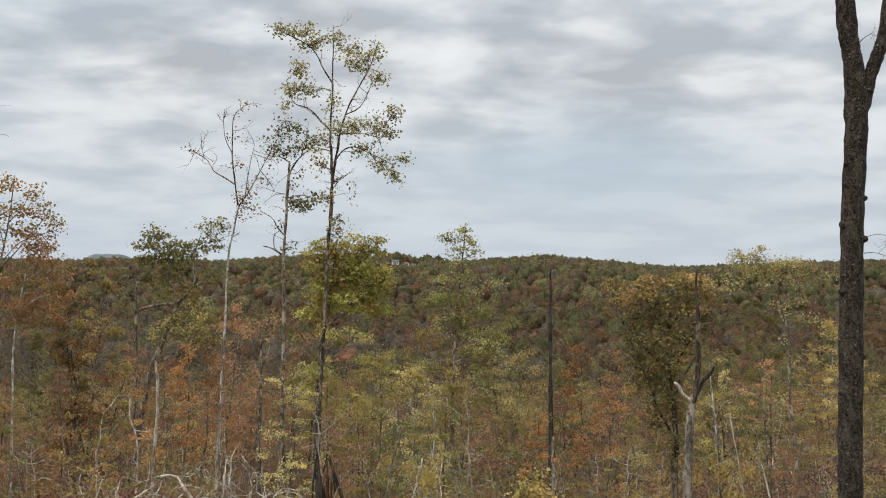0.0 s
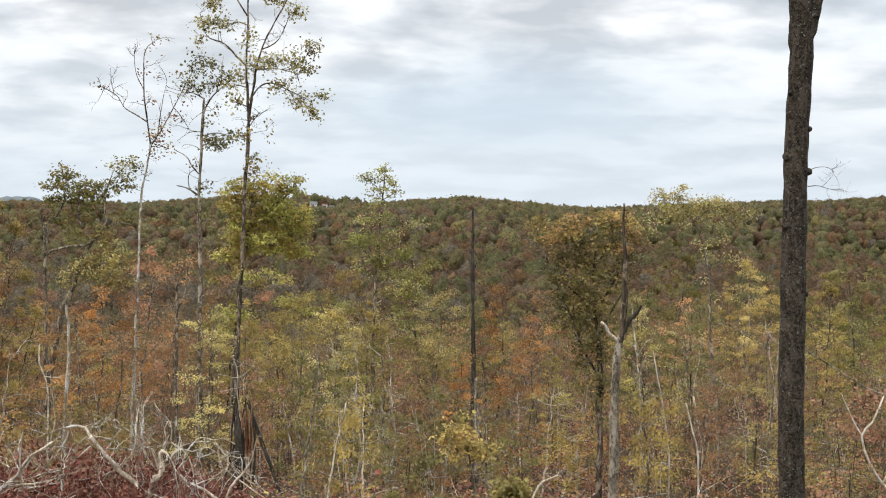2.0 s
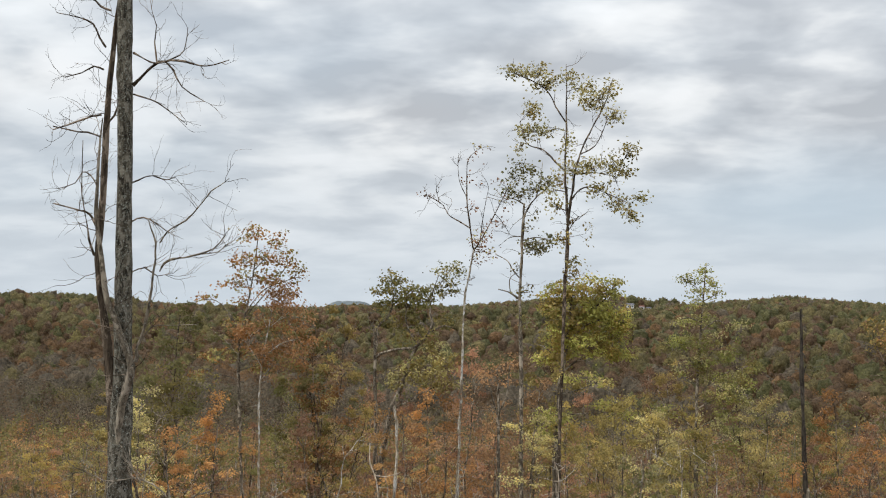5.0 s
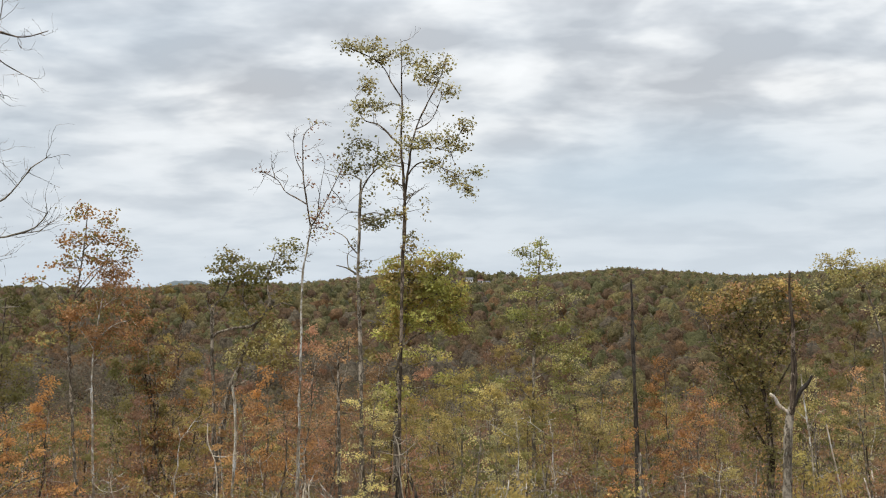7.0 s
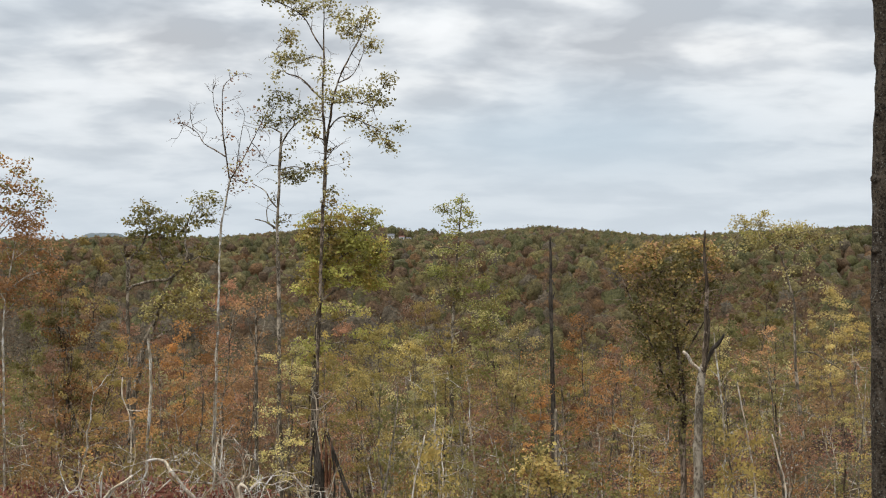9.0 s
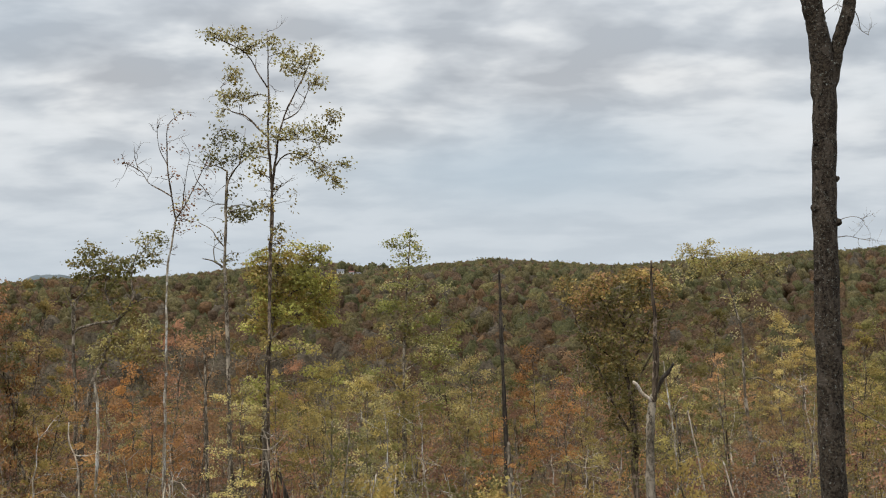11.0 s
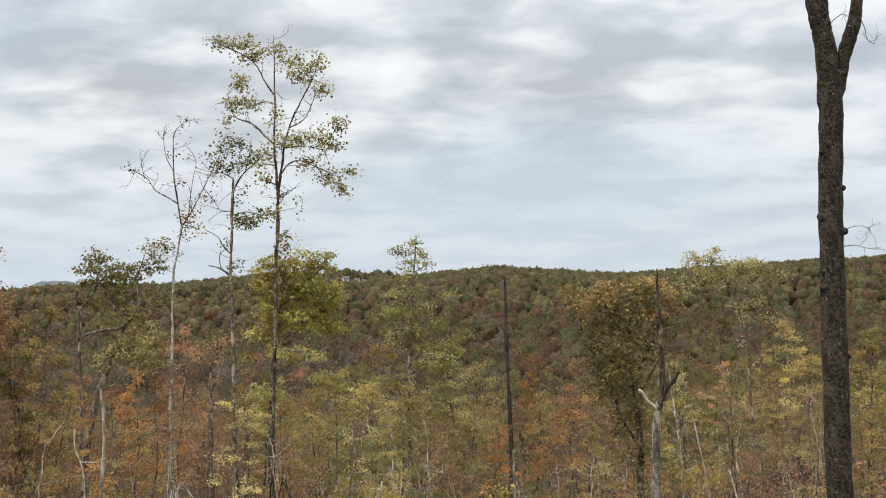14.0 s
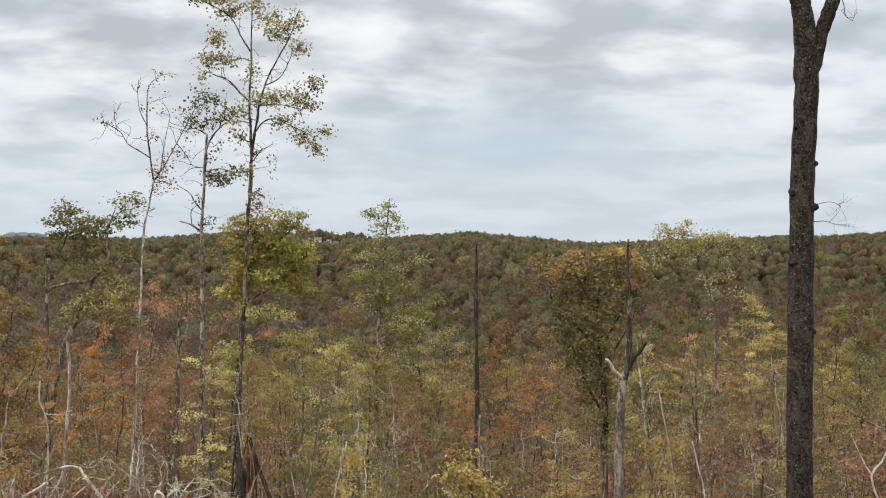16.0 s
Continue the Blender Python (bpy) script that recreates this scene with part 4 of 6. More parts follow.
def bushy_oak():
    t = Tree("oak_tree", "bushy oak with a dense yellow-green crown", 52.0, "grey", ("olive", "green", "lime", "pale"), 15, 0.125)
    t.tuft, t.small = 1.35, 0.95
    t.limb('trunk', 0.0, [(-5.09, -6.23, 0.115), (-5.02, -4.10, 0.106), (-4.89, -1.73, 0.091), (-4.60, 0.16, 0.078), (-4.41, 1.59, 0.054), (-4.32, 2.66, 0.029)])
    t.limb('limb', 0.2, [(-4.78, -1.02, 0.043), (-4.13, -0.56, 0.036), (-3.30, -0.22, 0.029), (-2.34, 0.00, 0.014)])
    t.limb('limb', -0.2, [(-4.60, 0.16, 0.043), (-3.87, 0.87, 0.036), (-3.04, 1.21, 0.029), (-2.20, 1.07, 0.014)])
    t.limb('limb', 0.1, [(-4.46, 1.11, 0.029), (-4.93, 1.84, 0.022), (-5.28, 2.44, 0.014)])
    t.limb('limb', -0.1, [(-4.89, -1.97, 0.029), (-4.03, -1.75, 0.022), (-2.96, -1.30, 0.014)])
    t.limb('limb', -0.2, [(-4.52, 0.64, 0.036), (-3.75, 1.46, 0.029), (-2.97, 2.04, 0.022), (-2.49, 2.70, 0.014)])
    t.limb('limb', 0.2, [(-4.41, 1.47, 0.029), (-3.97, 2.18, 0.022), (-3.49, 2.82, 0.014)])
    t.limb('limb', 0.1, [(-4.80, -0.78, 0.029), (-5.31, -0.18, 0.022), (-5.90, 0.19, 0.014)])
    t.limb('limb', -0.1, [(-4.95, -2.92, 0.022), (-3.93, -2.75, 0.022), (-2.86, -2.68, 0.014), (-2.10, -3.03, 0.011)])
    t.clumps([(-5.06, 2.00, 0.72, 0.81), (-4.27, 2.28, 0.81, 0.54), (-4.78, 0.66, 0.76, 0.69), (-5.03, -0.33, 0.69, 0.51), (-3.90, 1.12, 0.72, 0.63)], 62, 14, (0, 2, 0), 0.9)
    t.clumps([(-3.37, 1.67, 0.81, 0.58), (-2.73, 0.69, 0.87, 0.72), (-3.70, 0.14, 0.91, 0.63), (-2.45, -0.30, 0.58, 0.40), (-2.93, 2.30, 0.63, 0.22), (-2.20, 1.14, 0.40, 0.51)], 64, 14, (2, 2, 2, 0), 0.9)
    t.clumps([(-2.76, 2.75, 0.81, 0.20), (-3.65, 2.88, 0.54, 0.18), (-5.47, -0.51, 0.51, 0.29), (-4.13, -1.25, 1.12, 0.25), (-3.15, -1.38, 0.45, 0.18), (-5.26, -3.10, 0.63, 0.63), (-5.51, -3.73, 0.45, 0.45), (-4.64, -3.10, 0.40, 0.36)], 36, 10, (2, 2, 3))
    t.clumps([(-2.87, -2.37, 0.63, 0.20), (-2.15, -2.77, 0.54, 0.18)], 50, 12, (2,))
    t.sprays((1, 2, 5), 4, 0.6, 6, (0, 2), 0.15, 0.5, 0.014)
    t.stubs((0,), 20, 0.6, 0.1, 0.6)
    t.done()


bushy_oak()


def slim_green_tree():
    t = Tree("slim_tree", "slim tree with a narrow light green crown of airy tufts", 72.0, "grey", ("pale", "lime", "olive"), 16, 0.16)
    t.tuft = 1.2
    t.limb('trunk', 0.0, [(1.02, -11.76, 0.108), (1.10, -7.15, 0.090), (1.21, -2.53, 0.075), (1.39, 0.12, 0.055), (1.57, 2.44, 0.040), (1.73, 4.26, 0.020)])
    t.limb('limb', 0.2, [(1.47, 0.95, 0.040), (0.68, 1.19, 0.030), (-0.19, 0.88, 0.015)])
    t.limb('limb', -0.2, [(1.43, 0.45, 0.040), (2.24, 1.03, 0.030), (2.87, 0.82, 0.015)])
    t.limb('limb', 0.2, [(1.29, -1.70, 0.040), (2.21, -0.63, 0.030), (3.21, -0.25, 0.015)])
    t.limb('limb', -0.2, [(1.26, -1.87, 0.040), (0.61, -0.93, 0.030), (0.15, -0.45, 0.015)])
    t.limb('limb', 0.1, [(1.20, -3.35, 0.040), (2.41, -2.15, 0.030), (3.95, -1.52, 0.015)])
    t.limb('limb', -0.1, [(1.19, -4.01, 0.040), (2.59, -3.28, 0.030), (4.33, -2.66, 0.015)])
    t.limb('limb', 0.2, [(1.13, -5.17, 0.040), (2.64, -4.41, 0.030), (4.04, -3.91, 0.015)])
    t.limb('limb', -0.2, [(1.13, -5.34, 0.040), (0.38, -4.56, 0.030), (-0.27, -4.21, 0.015)])
    t.limb('limb', 0.1, [(1.57, 2.44, 0.030), (1.04, 3.05, 0.020), (0.39, 3.32, 0.010)])
    t.limb('limb', -0.1, [(1.59, 2.17, 0.030), (2.16, 2.50, 0.020), (2.50, 2.82, 0.010)])
    t.limb('limb', -0.1, [(1.11, -6.49, 0.030), (2.28, -5.92, 0.020), (3.28, -5.61, 0.010)])
    t.limb('limb', -0.1, [(1.10, -6.82, 0.030), (0.12, -6.30, 0.020), (-0.37, -6.13, 0.010)])
    t.clumps([(1.49, 3.91, 0.55, 0.35), (1.00, 3.40, 0.75, 0.35), (2.00, 3.17, 0.60, 0.35), (0.50, 3.47, 0.40, 0.23), (1.51, 2.66, 0.70, 0.35), (2.26, 2.55, 0.40, 0.30), (1.02, 2.08, 0.65, 0.40)], 27, 10, (0, 1, 1), 1.15)
    t.clumps([(0.41, 0.90, 0.75, 0.33), (1.53, 1.04, 0.75, 0.45), (2.05, 0.04, 0.75, 0.50), (0.92, -0.10, 0.75, 0.50), (2.81, -0.95, 0.70, 0.45), (1.44, -1.21, 0.85, 0.55), (0.45, -1.85, 0.55, 0.35), (2.08, -2.21, 0.90, 0.45), (3.20, -2.20, 0.65, 0.38), (4.09, -2.56, 0.65, 0.35), (3.60, -3.44, 0.70, 0.35), (2.34, -3.21, 0.85, 0.35), (4.33, -1.68, 0.50, 0.30), (2.99, -4.45, 0.60, 0.30)], 32, 10, (1, 0, 1, 2), 1.3)
    t.sprays((3, 4, 5, 6, 7, 8, 11, 12), 4, 0.9, 6, (0, 1, 2), 0.2, 0.3, 0.018)
    t.stubs((0,), 24, 0.5, 0.1, 0.7)
    t.done()


slim_green_tree()


def dead_pole():
    t = Tree("dead_pole_tree", "tall straight blackened dead trunk with no branches", 47.5, "burnt", seed=17, category="dead tree")
    t.crook = 0.5
    t.limb('trunk', 0.0, [(4.71, -6.91, 0.105), (4.65, -4.25, 0.097), (4.60, -2.07, 0.083), (4.57, -0.32, 0.060), (4.57, 0.78, 0.049), (4.57, 1.70, 0.036)])
    t.limb('stub', 0.5, [(4.61, -0.76, 0.033), (4.70, -0.54, 0.026), (4.75, -0.45, 0.020)])
    t.limb('stub', -0.5, [(4.58, 0.12, 0.026), (4.67, -0.06, 0.026), (4.69, -0.14, 0.020)])
    t.stubs((0,), 14, 0.0, 0.05, 0.9, 0.25)
    t.done()
    s = Tree("dead_pole_tree", "pale broken dead trunk beside the blackened one", 45.0, "grey", seed=18, category="dead tree")
    t = s
    t.limb('trunk', 0.02, [(4.58, -6.63, 0.125), (4.56, -5.81, 0.108), (4.53, -4.98, 0.091), (4.52, -4.61, 0.031)])
    t.done()


dead_pole()


def snag():
    t = Tree("snag", "broken dead tree, grey below and charred above, with two stub arms", 28.5, "smooth", seed=19, category="dead tree")
    t.crook = 0.6
    t.limb('trunk', 0.0, [(6.16, -3.68, 0.112), (6.20, -2.51, 0.105), (6.24, -1.98, 0.099), (6.28, -1.65, 0.092), (6.30, -1.35, 0.086)])
    t.bark = "brown"
    t.limb('stem', 0.0, [(6.28, -1.52, 0.069), (6.34, -1.06, 0.063), (6.39, -0.41, 0.058), (6.37, 0.12, 0.047), (6.34, 0.65, 0.042), (6.32, 1.18, 0.037), (6.32, 1.81, 0.032)])
    t.bark = "burnt"
    t.limb('arm', -0.2, [(6.34, -1.26, 0.059), (6.46, -1.07, 0.059), (6.52, -0.91, 0.053), (6.64, -0.78, 0.046), (6.75, -0.59, 0.026)])
    t.bark = "dead"
    t.limb('arm', -0.2, [(6.25, -1.48, 0.046), (6.12, -1.37, 0.046), (6.01, -1.27, 0.046), (5.92, -1.11, 0.046), (5.80, -1.00, 0.040)])
    t.stubs((0, 1), 5, 0.0, 0.1, 1.0, 0.2)
    t.bark = "brown"
    t.done()


snag()


def dark_oak():
    t = Tree("oak_tree", "broad vase-shaped oak with dark green and bronze leaves", 34.0, "brown", ("bronze", "deep", "olive", "rust", "dry"), 20, 0.1)
    t.tuft, t.small = 1.5, 0.82
    t.limb('trunk', 0.0, [(6.96, -4.62, 0.107), (6.98, -3.61, 0.101), (6.95, -2.82, 0.088), (6.85, -1.88, 0.069), (6.74, -1.09, 0.051), (6.69, -0.23, 0.035), (6.76, 0.56, 0.019)])
    t.limb('stem', 0.1, [(6.99, -3.29, 0.051), (6.70, -2.74, 0.043), (6.43, -2.15, 0.035), (6.02, -1.17, 0.028), (5.69, -0.38, 0.024), (5.42, 0.27, 0.019), (5.23, 0.66, 0.014), (5.14, 0.98, 0.007)])
    t.limb('limb', 0.2, [(6.81, -1.57, 0.035), (6.49, -0.93, 0.028), (6.07, -0.55, 0.024), (5.78, -0.01, 0.014), (5.76, 0.50, 0.009)])
    t.limb('limb', -0.2, [(6.77, -1.25, 0.035), (7.10, -0.63, 0.028), (7.40, -0.01, 0.019), (7.60, 0.59, 0.009)])
    t.limb('limb', 0.1, [(6.69, -0.31, 0.024), (6.40, 0.25, 0.019), (6.18, 0.68, 0.014), (6.05, 0.93, 0.007)])
    t.limb('limb', -0.1, [(6.72, 0.01, 0.024), (7.00, 0.47, 0.019), (7.16, 0.82, 0.014), (7.25, 1.07, 0.007)])
    t.limb('limb', 0.15, [(6.88, -1.96, 0.035), (7.24, -1.26, 0.024), (7.65, -0.56, 0.019), (7.99, -0.02, 0.014), (8.23, 0.45, 0.007)])
    t.limb('limb', -0.15, [(6.48, -2.26, 0.024), (6.15, -1.79, 0.019), (5.78, -1.54, 0.014), (5.50, -1.44, 0.007)])
    t.limb('limb', 0.2, [(6.05, -1.27, 0.019), (5.70, -0.91, 0.014), (5.35, -0.75, 0.007)])
    t.limb('limb', -0.2, [(7.40, 0.15, 0.019), (7.76, 0.43, 0.014), (8.02, 0.74, 0.009)])
    t.clumps([(6.41, 0.75, 0.57, 0.33), (7.19, 0.88, 0.45, 0.36), (5.93, 0.27, 0.45, 0.31), (6.72, 0.16, 0.59, 0.41), (6.37, -0.38, 0.57, 0.36), (7.09, -0.31, 0.45, 0.45), (5.95, -0.80, 0.43, 0.31), (6.67, -0.91, 0.50, 0.38), (6.20, -1.45, 0.47, 0.31), (6.86, -1.57, 0.40, 0.43), (5.84, -1.75, 0.33, 0.21), (6.51, -2.11, 0.43, 0.33), (7.00, -2.34, 0.28, 0.38), (6.40, -2.70, 0.28, 0.24), (6.89, -3.12, 0.24, 0.31), (6.35, -3.30, 0.14, 0.17), (7.74, 0.17, 0.36, 0.28), (5.70, -0.27, 0.26, 0.17)], 80, 13, (1, 1, 0), 1.0, 0.009)
    t.clumps([(6.34, 1.35, 0.45, 0.24), (7.00, 1.42, 0.47, 0.26), (5.92, 1.10, 0.38, 0.24), (5.47, 0.78, 0.38, 0.21), (7.61, 1.36, 0.38, 0.26), (5.80, 0.92, 0.30, 0.18), (7.98, 0.89, 0.33, 0.21), (7.37, 0.65, 0.36, 0.17)], 84, 13, (0, 2, 4, 0), 0.8, 0.009)
    t.sprays((0, 1), 8, 0.45, 5, (0, 1), 0.0, 0.2, 0.010)
    t.stubs((0, 1), 12, 0.0)
    t.done()


dark_oak()


def yellow_top_tree():
    t = Tree("slim_tree", "thin tree with a flat yellow crown and two bare side limbs", 50.0, "grey", ("pale", "yellow", "lime"), 21, 0.115)
    t.mix, t.per = (0, 0, 1), 11
    t.limb('trunk', 0.0, [(15.26, -7.62, 0.075), (15.07, -5.72, 0.075), (14.88, -3.87, 0.063), (14.82, -2.47, 0.052), (14.79, -1.08, 0.047), (14.57, -0.15, 0.042), (14.29, 0.79, 0.035), (14.02, 1.38, 0.028)])
    t.limb('limb', 0.2, [(14.14, 1.14, 0.021), (13.56, 1.73, 0.021), (12.98, 2.09, 0.014)])
    t.limb('limb', -0.2, [(14.07, 1.30, 0.021), (14.62, 1.76, 0.017), (15.22, 1.98, 0.014)])
    t.limb('limb', -0.2, [(14.97, -2.99, 0.028), (15.56, -3.00, 0.028), (16.26, -3.43, 0.021), (17.23, -4.01, 0.014)])
    t.limb('limb', 0.1, [(14.94, -4.45, 0.028), (14.47, -4.37, 0.021), (14.12, -4.50, 0.014)])
    t.limb('limb', 0.1, [(14.68, -0.73, 0.021), (15.16, -0.39, 0.014), (15.68, -0.17, 0.010)])
    t.clumps([(12.77, 2.16, 0.45, 0.28), (13.57, 2.35, 0.45, 0.31), (14.24, 2.06, 0.52, 0.26), (14.92, 2.14, 0.49, 0.26), (15.65, 1.94, 0.45, 0.24), (14.75, 1.66, 0.73, 0.17), (13.40, 1.77, 0.66, 0.21), (16.28, 1.60, 0.24, 0.14), (15.83, 1.45, 0.45, 0.14), (12.59, 2.51, 0.17, 0.14), (13.60, 2.65, 0.17, 0.16)], 52, 12, (0, 1, 1))
    t.clumps([(12.90, 1.93, 0.49, 0.30), (13.71, 2.01, 0.54, 0.35), (14.52, 2.05, 0.49, 0.30), (15.32, 1.88, 0.45, 0.28), (13.29, 1.57, 0.40, 0.25), (14.20, 1.46, 0.40, 0.25), (15.00, 1.29, 0.54, 0.25), (12.68, 1.33, 0.40, 0.20), (16.02, 1.57, 0.35, 0.20), (11.67, 1.25, 0.30, 0.15), (12.27, 0.94, 0.30, 0.15)], 24, 10, (1, 0, 2), 1.2)
    t.leaves([(15.18, 0.66, 0.28, 0.32, 8), (15.75, -0.22, 0.32, 0.18, 10), (14.47, 0.32, 0.37, 0.23, 8), (12.38, 1.52, 0.28, 0.18, 8)])
    t.stubs((0,), 30, 0.3)
    t.done()


yellow_top_tree()


def orange_tree():
    t = Tree("slim_tree", "slim tree with a sparse orange and tan crown", 52.0, "grey", ("orange", "yellow"), 22, 0.165)
    t.limb('trunk', 0.0, [(-18.91, -7.22, 0.078), (-19.03, -4.51, 0.071), (-19.14, -2.04, 0.065), (-19.16, -0.06, 0.054), (-18.98, 0.94, 0.043), (-18.74, 1.94, 0.036), (-18.45, 3.70, 0.025), (-18.30, 5.32, 0.014)])
    t.limb('limb', 0.2, [(-18.98, 1.07, 0.029), (-18.28, 1.95, 0.022), (-17.53, 2.95, 0.018), (-16.90, 3.96, 0.011)])
    t.limb('limb', -0.2, [(-19.07, 0.44, 0.029), (-19.56, 1.31, 0.022), (-20.23, 1.93, 0.014), (-21.09, 1.82, 0.011)])
    t.limb('limb', 0.1, [(-18.67, 2.19, 0.022), (-18.96, 3.19, 0.014), (-19.16, 4.19, 0.011)])
    t.limb('limb', -0.15, [(-18.84, 1.44, 0.022), (-18.03, 2.33, 0.022), (-17.13, 2.71, 0.014), (-16.24, 2.97, 0.011)])
    t.limb('limb', 0.15, [(-18.57, 3.19, 0.022), (-17.94, 3.95, 0.014), (-17.70, 4.83, 0.011)])
    t.limb('limb', 0.1, [(-19.15, -0.55, 0.022), (-19.79, 0.06, 0.018), (-20.45, 0.55, 0.011)])
    t.limb('limb', -0.1, [(-19.16, -0.30, 0.022), (-18.37, 0.46, 0.018), (-17.35, 1.09, 0.011)])
    t.clumps([(-18.46, 4.81, 0.67, 0.48), (-17.59, 4.67, 0.60, 0.38), (-19.21, 3.72, 0.62, 0.48), (-18.09, 3.70, 0.77, 0.48), (-17.10, 3.69, 0.62, 0.53), (-17.47, 2.84, 0.86, 0.43), (-18.59, 2.85, 0.77, 0.38), (-16.48, 3.07, 0.34, 0.53), (-19.59, 2.62, 0.62, 0.34), (-20.72, 1.97, 0.53, 0.22), (-19.10, 1.88, 0.60, 0.29), (-16.86, 2.10, 0.58, 0.29)], 28, 8, (0, 0, 1), 1.2)
    t.clumps([(-19.22, 0.90, 0.96, 0.38), (-17.73, 0.76, 0.96, 0.43), (-16.87, -0.34, 0.91, 0.34), (-19.98, -0.55, 0.86, 0.34), (-18.73, -0.32, 0.72, 0.29), (-20.73, -1.52, 0.72, 0.34), (-17.99, -1.06, 0.72, 0.34)], 28, 9, (0, 1, 1), 1.15)
    t.stubs((0,), 24, 0.2, 0.1, 0.7)
    t.done()
    t = Tree("slim_tree", "pale slim tree with orange leaves", 51.0, "pale", ("orange", "dry"), 23, 0.15)
    t.limb('trunk', 0.0, [(-17.79, -7.02, 0.053), (-17.83, -4.37, 0.047), (-17.83, -2.19, 0.042), (-17.67, -0.49, 0.035), (-17.40, 0.97, 0.028), (-17.26, 1.71, 0.021)])
    t.limb('limb', 0.2, [(-17.82, -1.59, 0.028), (-17.40, -1.09, 0.021), (-17.05, -0.84, 0.014)])
    t.limb('limb', -0.2, [(-17.69, -0.61, 0.021), (-16.87, 0.01, 0.021), (-16.00, 0.27, 0.014)])
    t.limb('limb', 0.1, [(-17.73, -0.98, 0.021), (-18.26, -0.26, 0.021), (-18.65, 0.22, 0.014)])
    t.limb('limb', 0.1, [(-17.44, 0.73, 0.021), (-16.77, 1.18, 0.014), (-16.09, 1.19, 0.011)])
    t.sprays((0,), 8, 0.8, 5, (0, 1), 0.3, 0.7, 0.014)
    t.sprays((1, 2, 3, 4), 5, 0.75, 6, (0, 1, 1), 0.2, 0.3, 0.014)
    t.stubs((0,), 14, 0.2, 0.1, 0.7)
    t.done()


orange_tree()


# ---- young growth on the near slope ----
def young_tree(seed, height, leaf, bark, count, leaf_size=0.17, bareness=0.0, spread=1.0, low=0.25):
    """A young tree at the origin: trunk, limbs, crown."""
    rng = np.random.default_rng(seed)
    names = {"orange": "bright orange-leaved", "rust": "rust-brown-leaved", "olive": "olive-leaved", "green": "green-leaved", "yellow": "yellow-leaved", "pale": "faded yellow-green", "dry": "tan-leaved"}
    ob = thing("young_tree", f"slender {names[leaf]} young hardwood on the slope", "tree", "young trees on the slope")
    trunk, limbs, crown = Pile(), Pile(), Pile()
    lean = rng.normal(0, 0.05, 2)
    z = np.linspace(0, height, 12)
    bend = np.cumsum(rng.normal(0, 0.085, (12, 2)), 0)
    line = np.stack([lean[0] * z + bend[:, 0], lean[1] * z + bend[:, 1], z - 0.2], 1)
    r0 = 0.0072 * height
    rad = r0 * (1 - 0.85 * (z / height)) + 0.006
    tube(trunk, line, rad, 6, 0.15, 0, rng)
    ends = []
    n = int(height * 3.2)
    round_top = rng.uniform(0.3, 0.75)
    for k in range(n):
        h = height * (low + (0.98 - low) * (k + rng.random()) / n)
        base = np.array([np.interp(h, z, line[:, i]) for i in range(3)])
        t = (h / height - low) / (1 - low)
        reach = height * spread * (0.19 * (1 - t) ** round_top * (0.55 + 0.45 * min(1.0, t * 4)) + 0.04) * rng.uniform(0.5, 1.35)
        a = rng.uniform(0, 2 * math.pi)
        way = np.array([math.cos(a), math.sin(a), rng.uniform(0.25, 1.3)])
        tips = []
        twig_walk(limbs, base, way, reach, 0.016, rng, 1, tips, 0.0, 3, 1.6)
        if rng.random() < bareness:
            continue
        ends.extend(e for e in tips if rng.random() < 0.62)
    if ends:
        m = max(4, int(round(count * 3.6 / len(ends))))
        e = np.repeat(np.array(ends), m, 0)
        leaf_quads(crown, e + rng.normal(0, 1, e.shape) * np.array([0.16, 0.16, 0.085]) * np.repeat(rng.uniform(0.6, 1.6, len(ends)), m)[:, None], leaf_size, rng, facing=outward(e, line[6]))
    part("trunk", trunk.mesh("trunk", True), BARK[bark], ob)
    tagged(part("branchwork", limbs.mesh("branchwork"), BARK[bark], ob), kind="stuff")
    if ends:
        part("crown", crown.mesh("crown"), LEAF[leaf], ob)
    return ob


KINDS = [("orange", "brown", 1000, 0.1), ("rust", "grey", 800, 0.25), ("olive", "brown", 1100, 0.1), ("olive", "grey", 900, 0.2), ("green", "brown", 1100, 0.05),
         ("yellow", "grey", 900, 0.1), ("pale", "grey", 800, 0.2), ("dry", "grey", 550, 0.4), ("orange", "grey", 700, 0.3), ("yellow", "brown", 700, 0.2)]
MODELS = [young_tree(100 + i, 9.0, k, b, c, 0.105, bare, 1.1 if i % 2 else 0.9, 0.04 + 0.035 * (i % 4)) for i, (k, b, c, bare) in enumerate(KINDS)]


# x, top height, distance, kind of the crowns that stand out
STANDING = [(-23.22, 0.42, 80, 2), (-18.48, 0.06, 60, 0), (-9.90, -2.18, 50, 8), (-10.84, -1.21, 70, 1), (-7.34, 0.41, 66, 2), (-3.01, -4.11, 110, 1), (-0.43, -3.18, 100, 3), (5.31, -1.74, 95, 4), (5.17, -3.14, 70, 5), (6.93, -2.51, 60, 0), (7.87, -3.56, 56, 8), (19.83, -1.02, 76, 2), (11.44, -3.14, 48, 5), (19.19, -3.43, 70, 7)]
STANDING_TOO = [(26.15, -1.44, 80, 5), (24.15, -2.88, 70, 3), (23.69, -2.02, 60, 2), (16.82, -4.37, 50, 9), (1.92, -3.78, 60, 3), (-3.85, -3.84, 62, 9), (-17.10, -2.56, 66, 1), (-17.31, -2.14, 62, 8), (-5.37, -2.68, 47, 6), (7.28, -3.89, 44, 9), (-0.95, -4.43, 50, 6), (3.65, -3.56, 42, 0)]
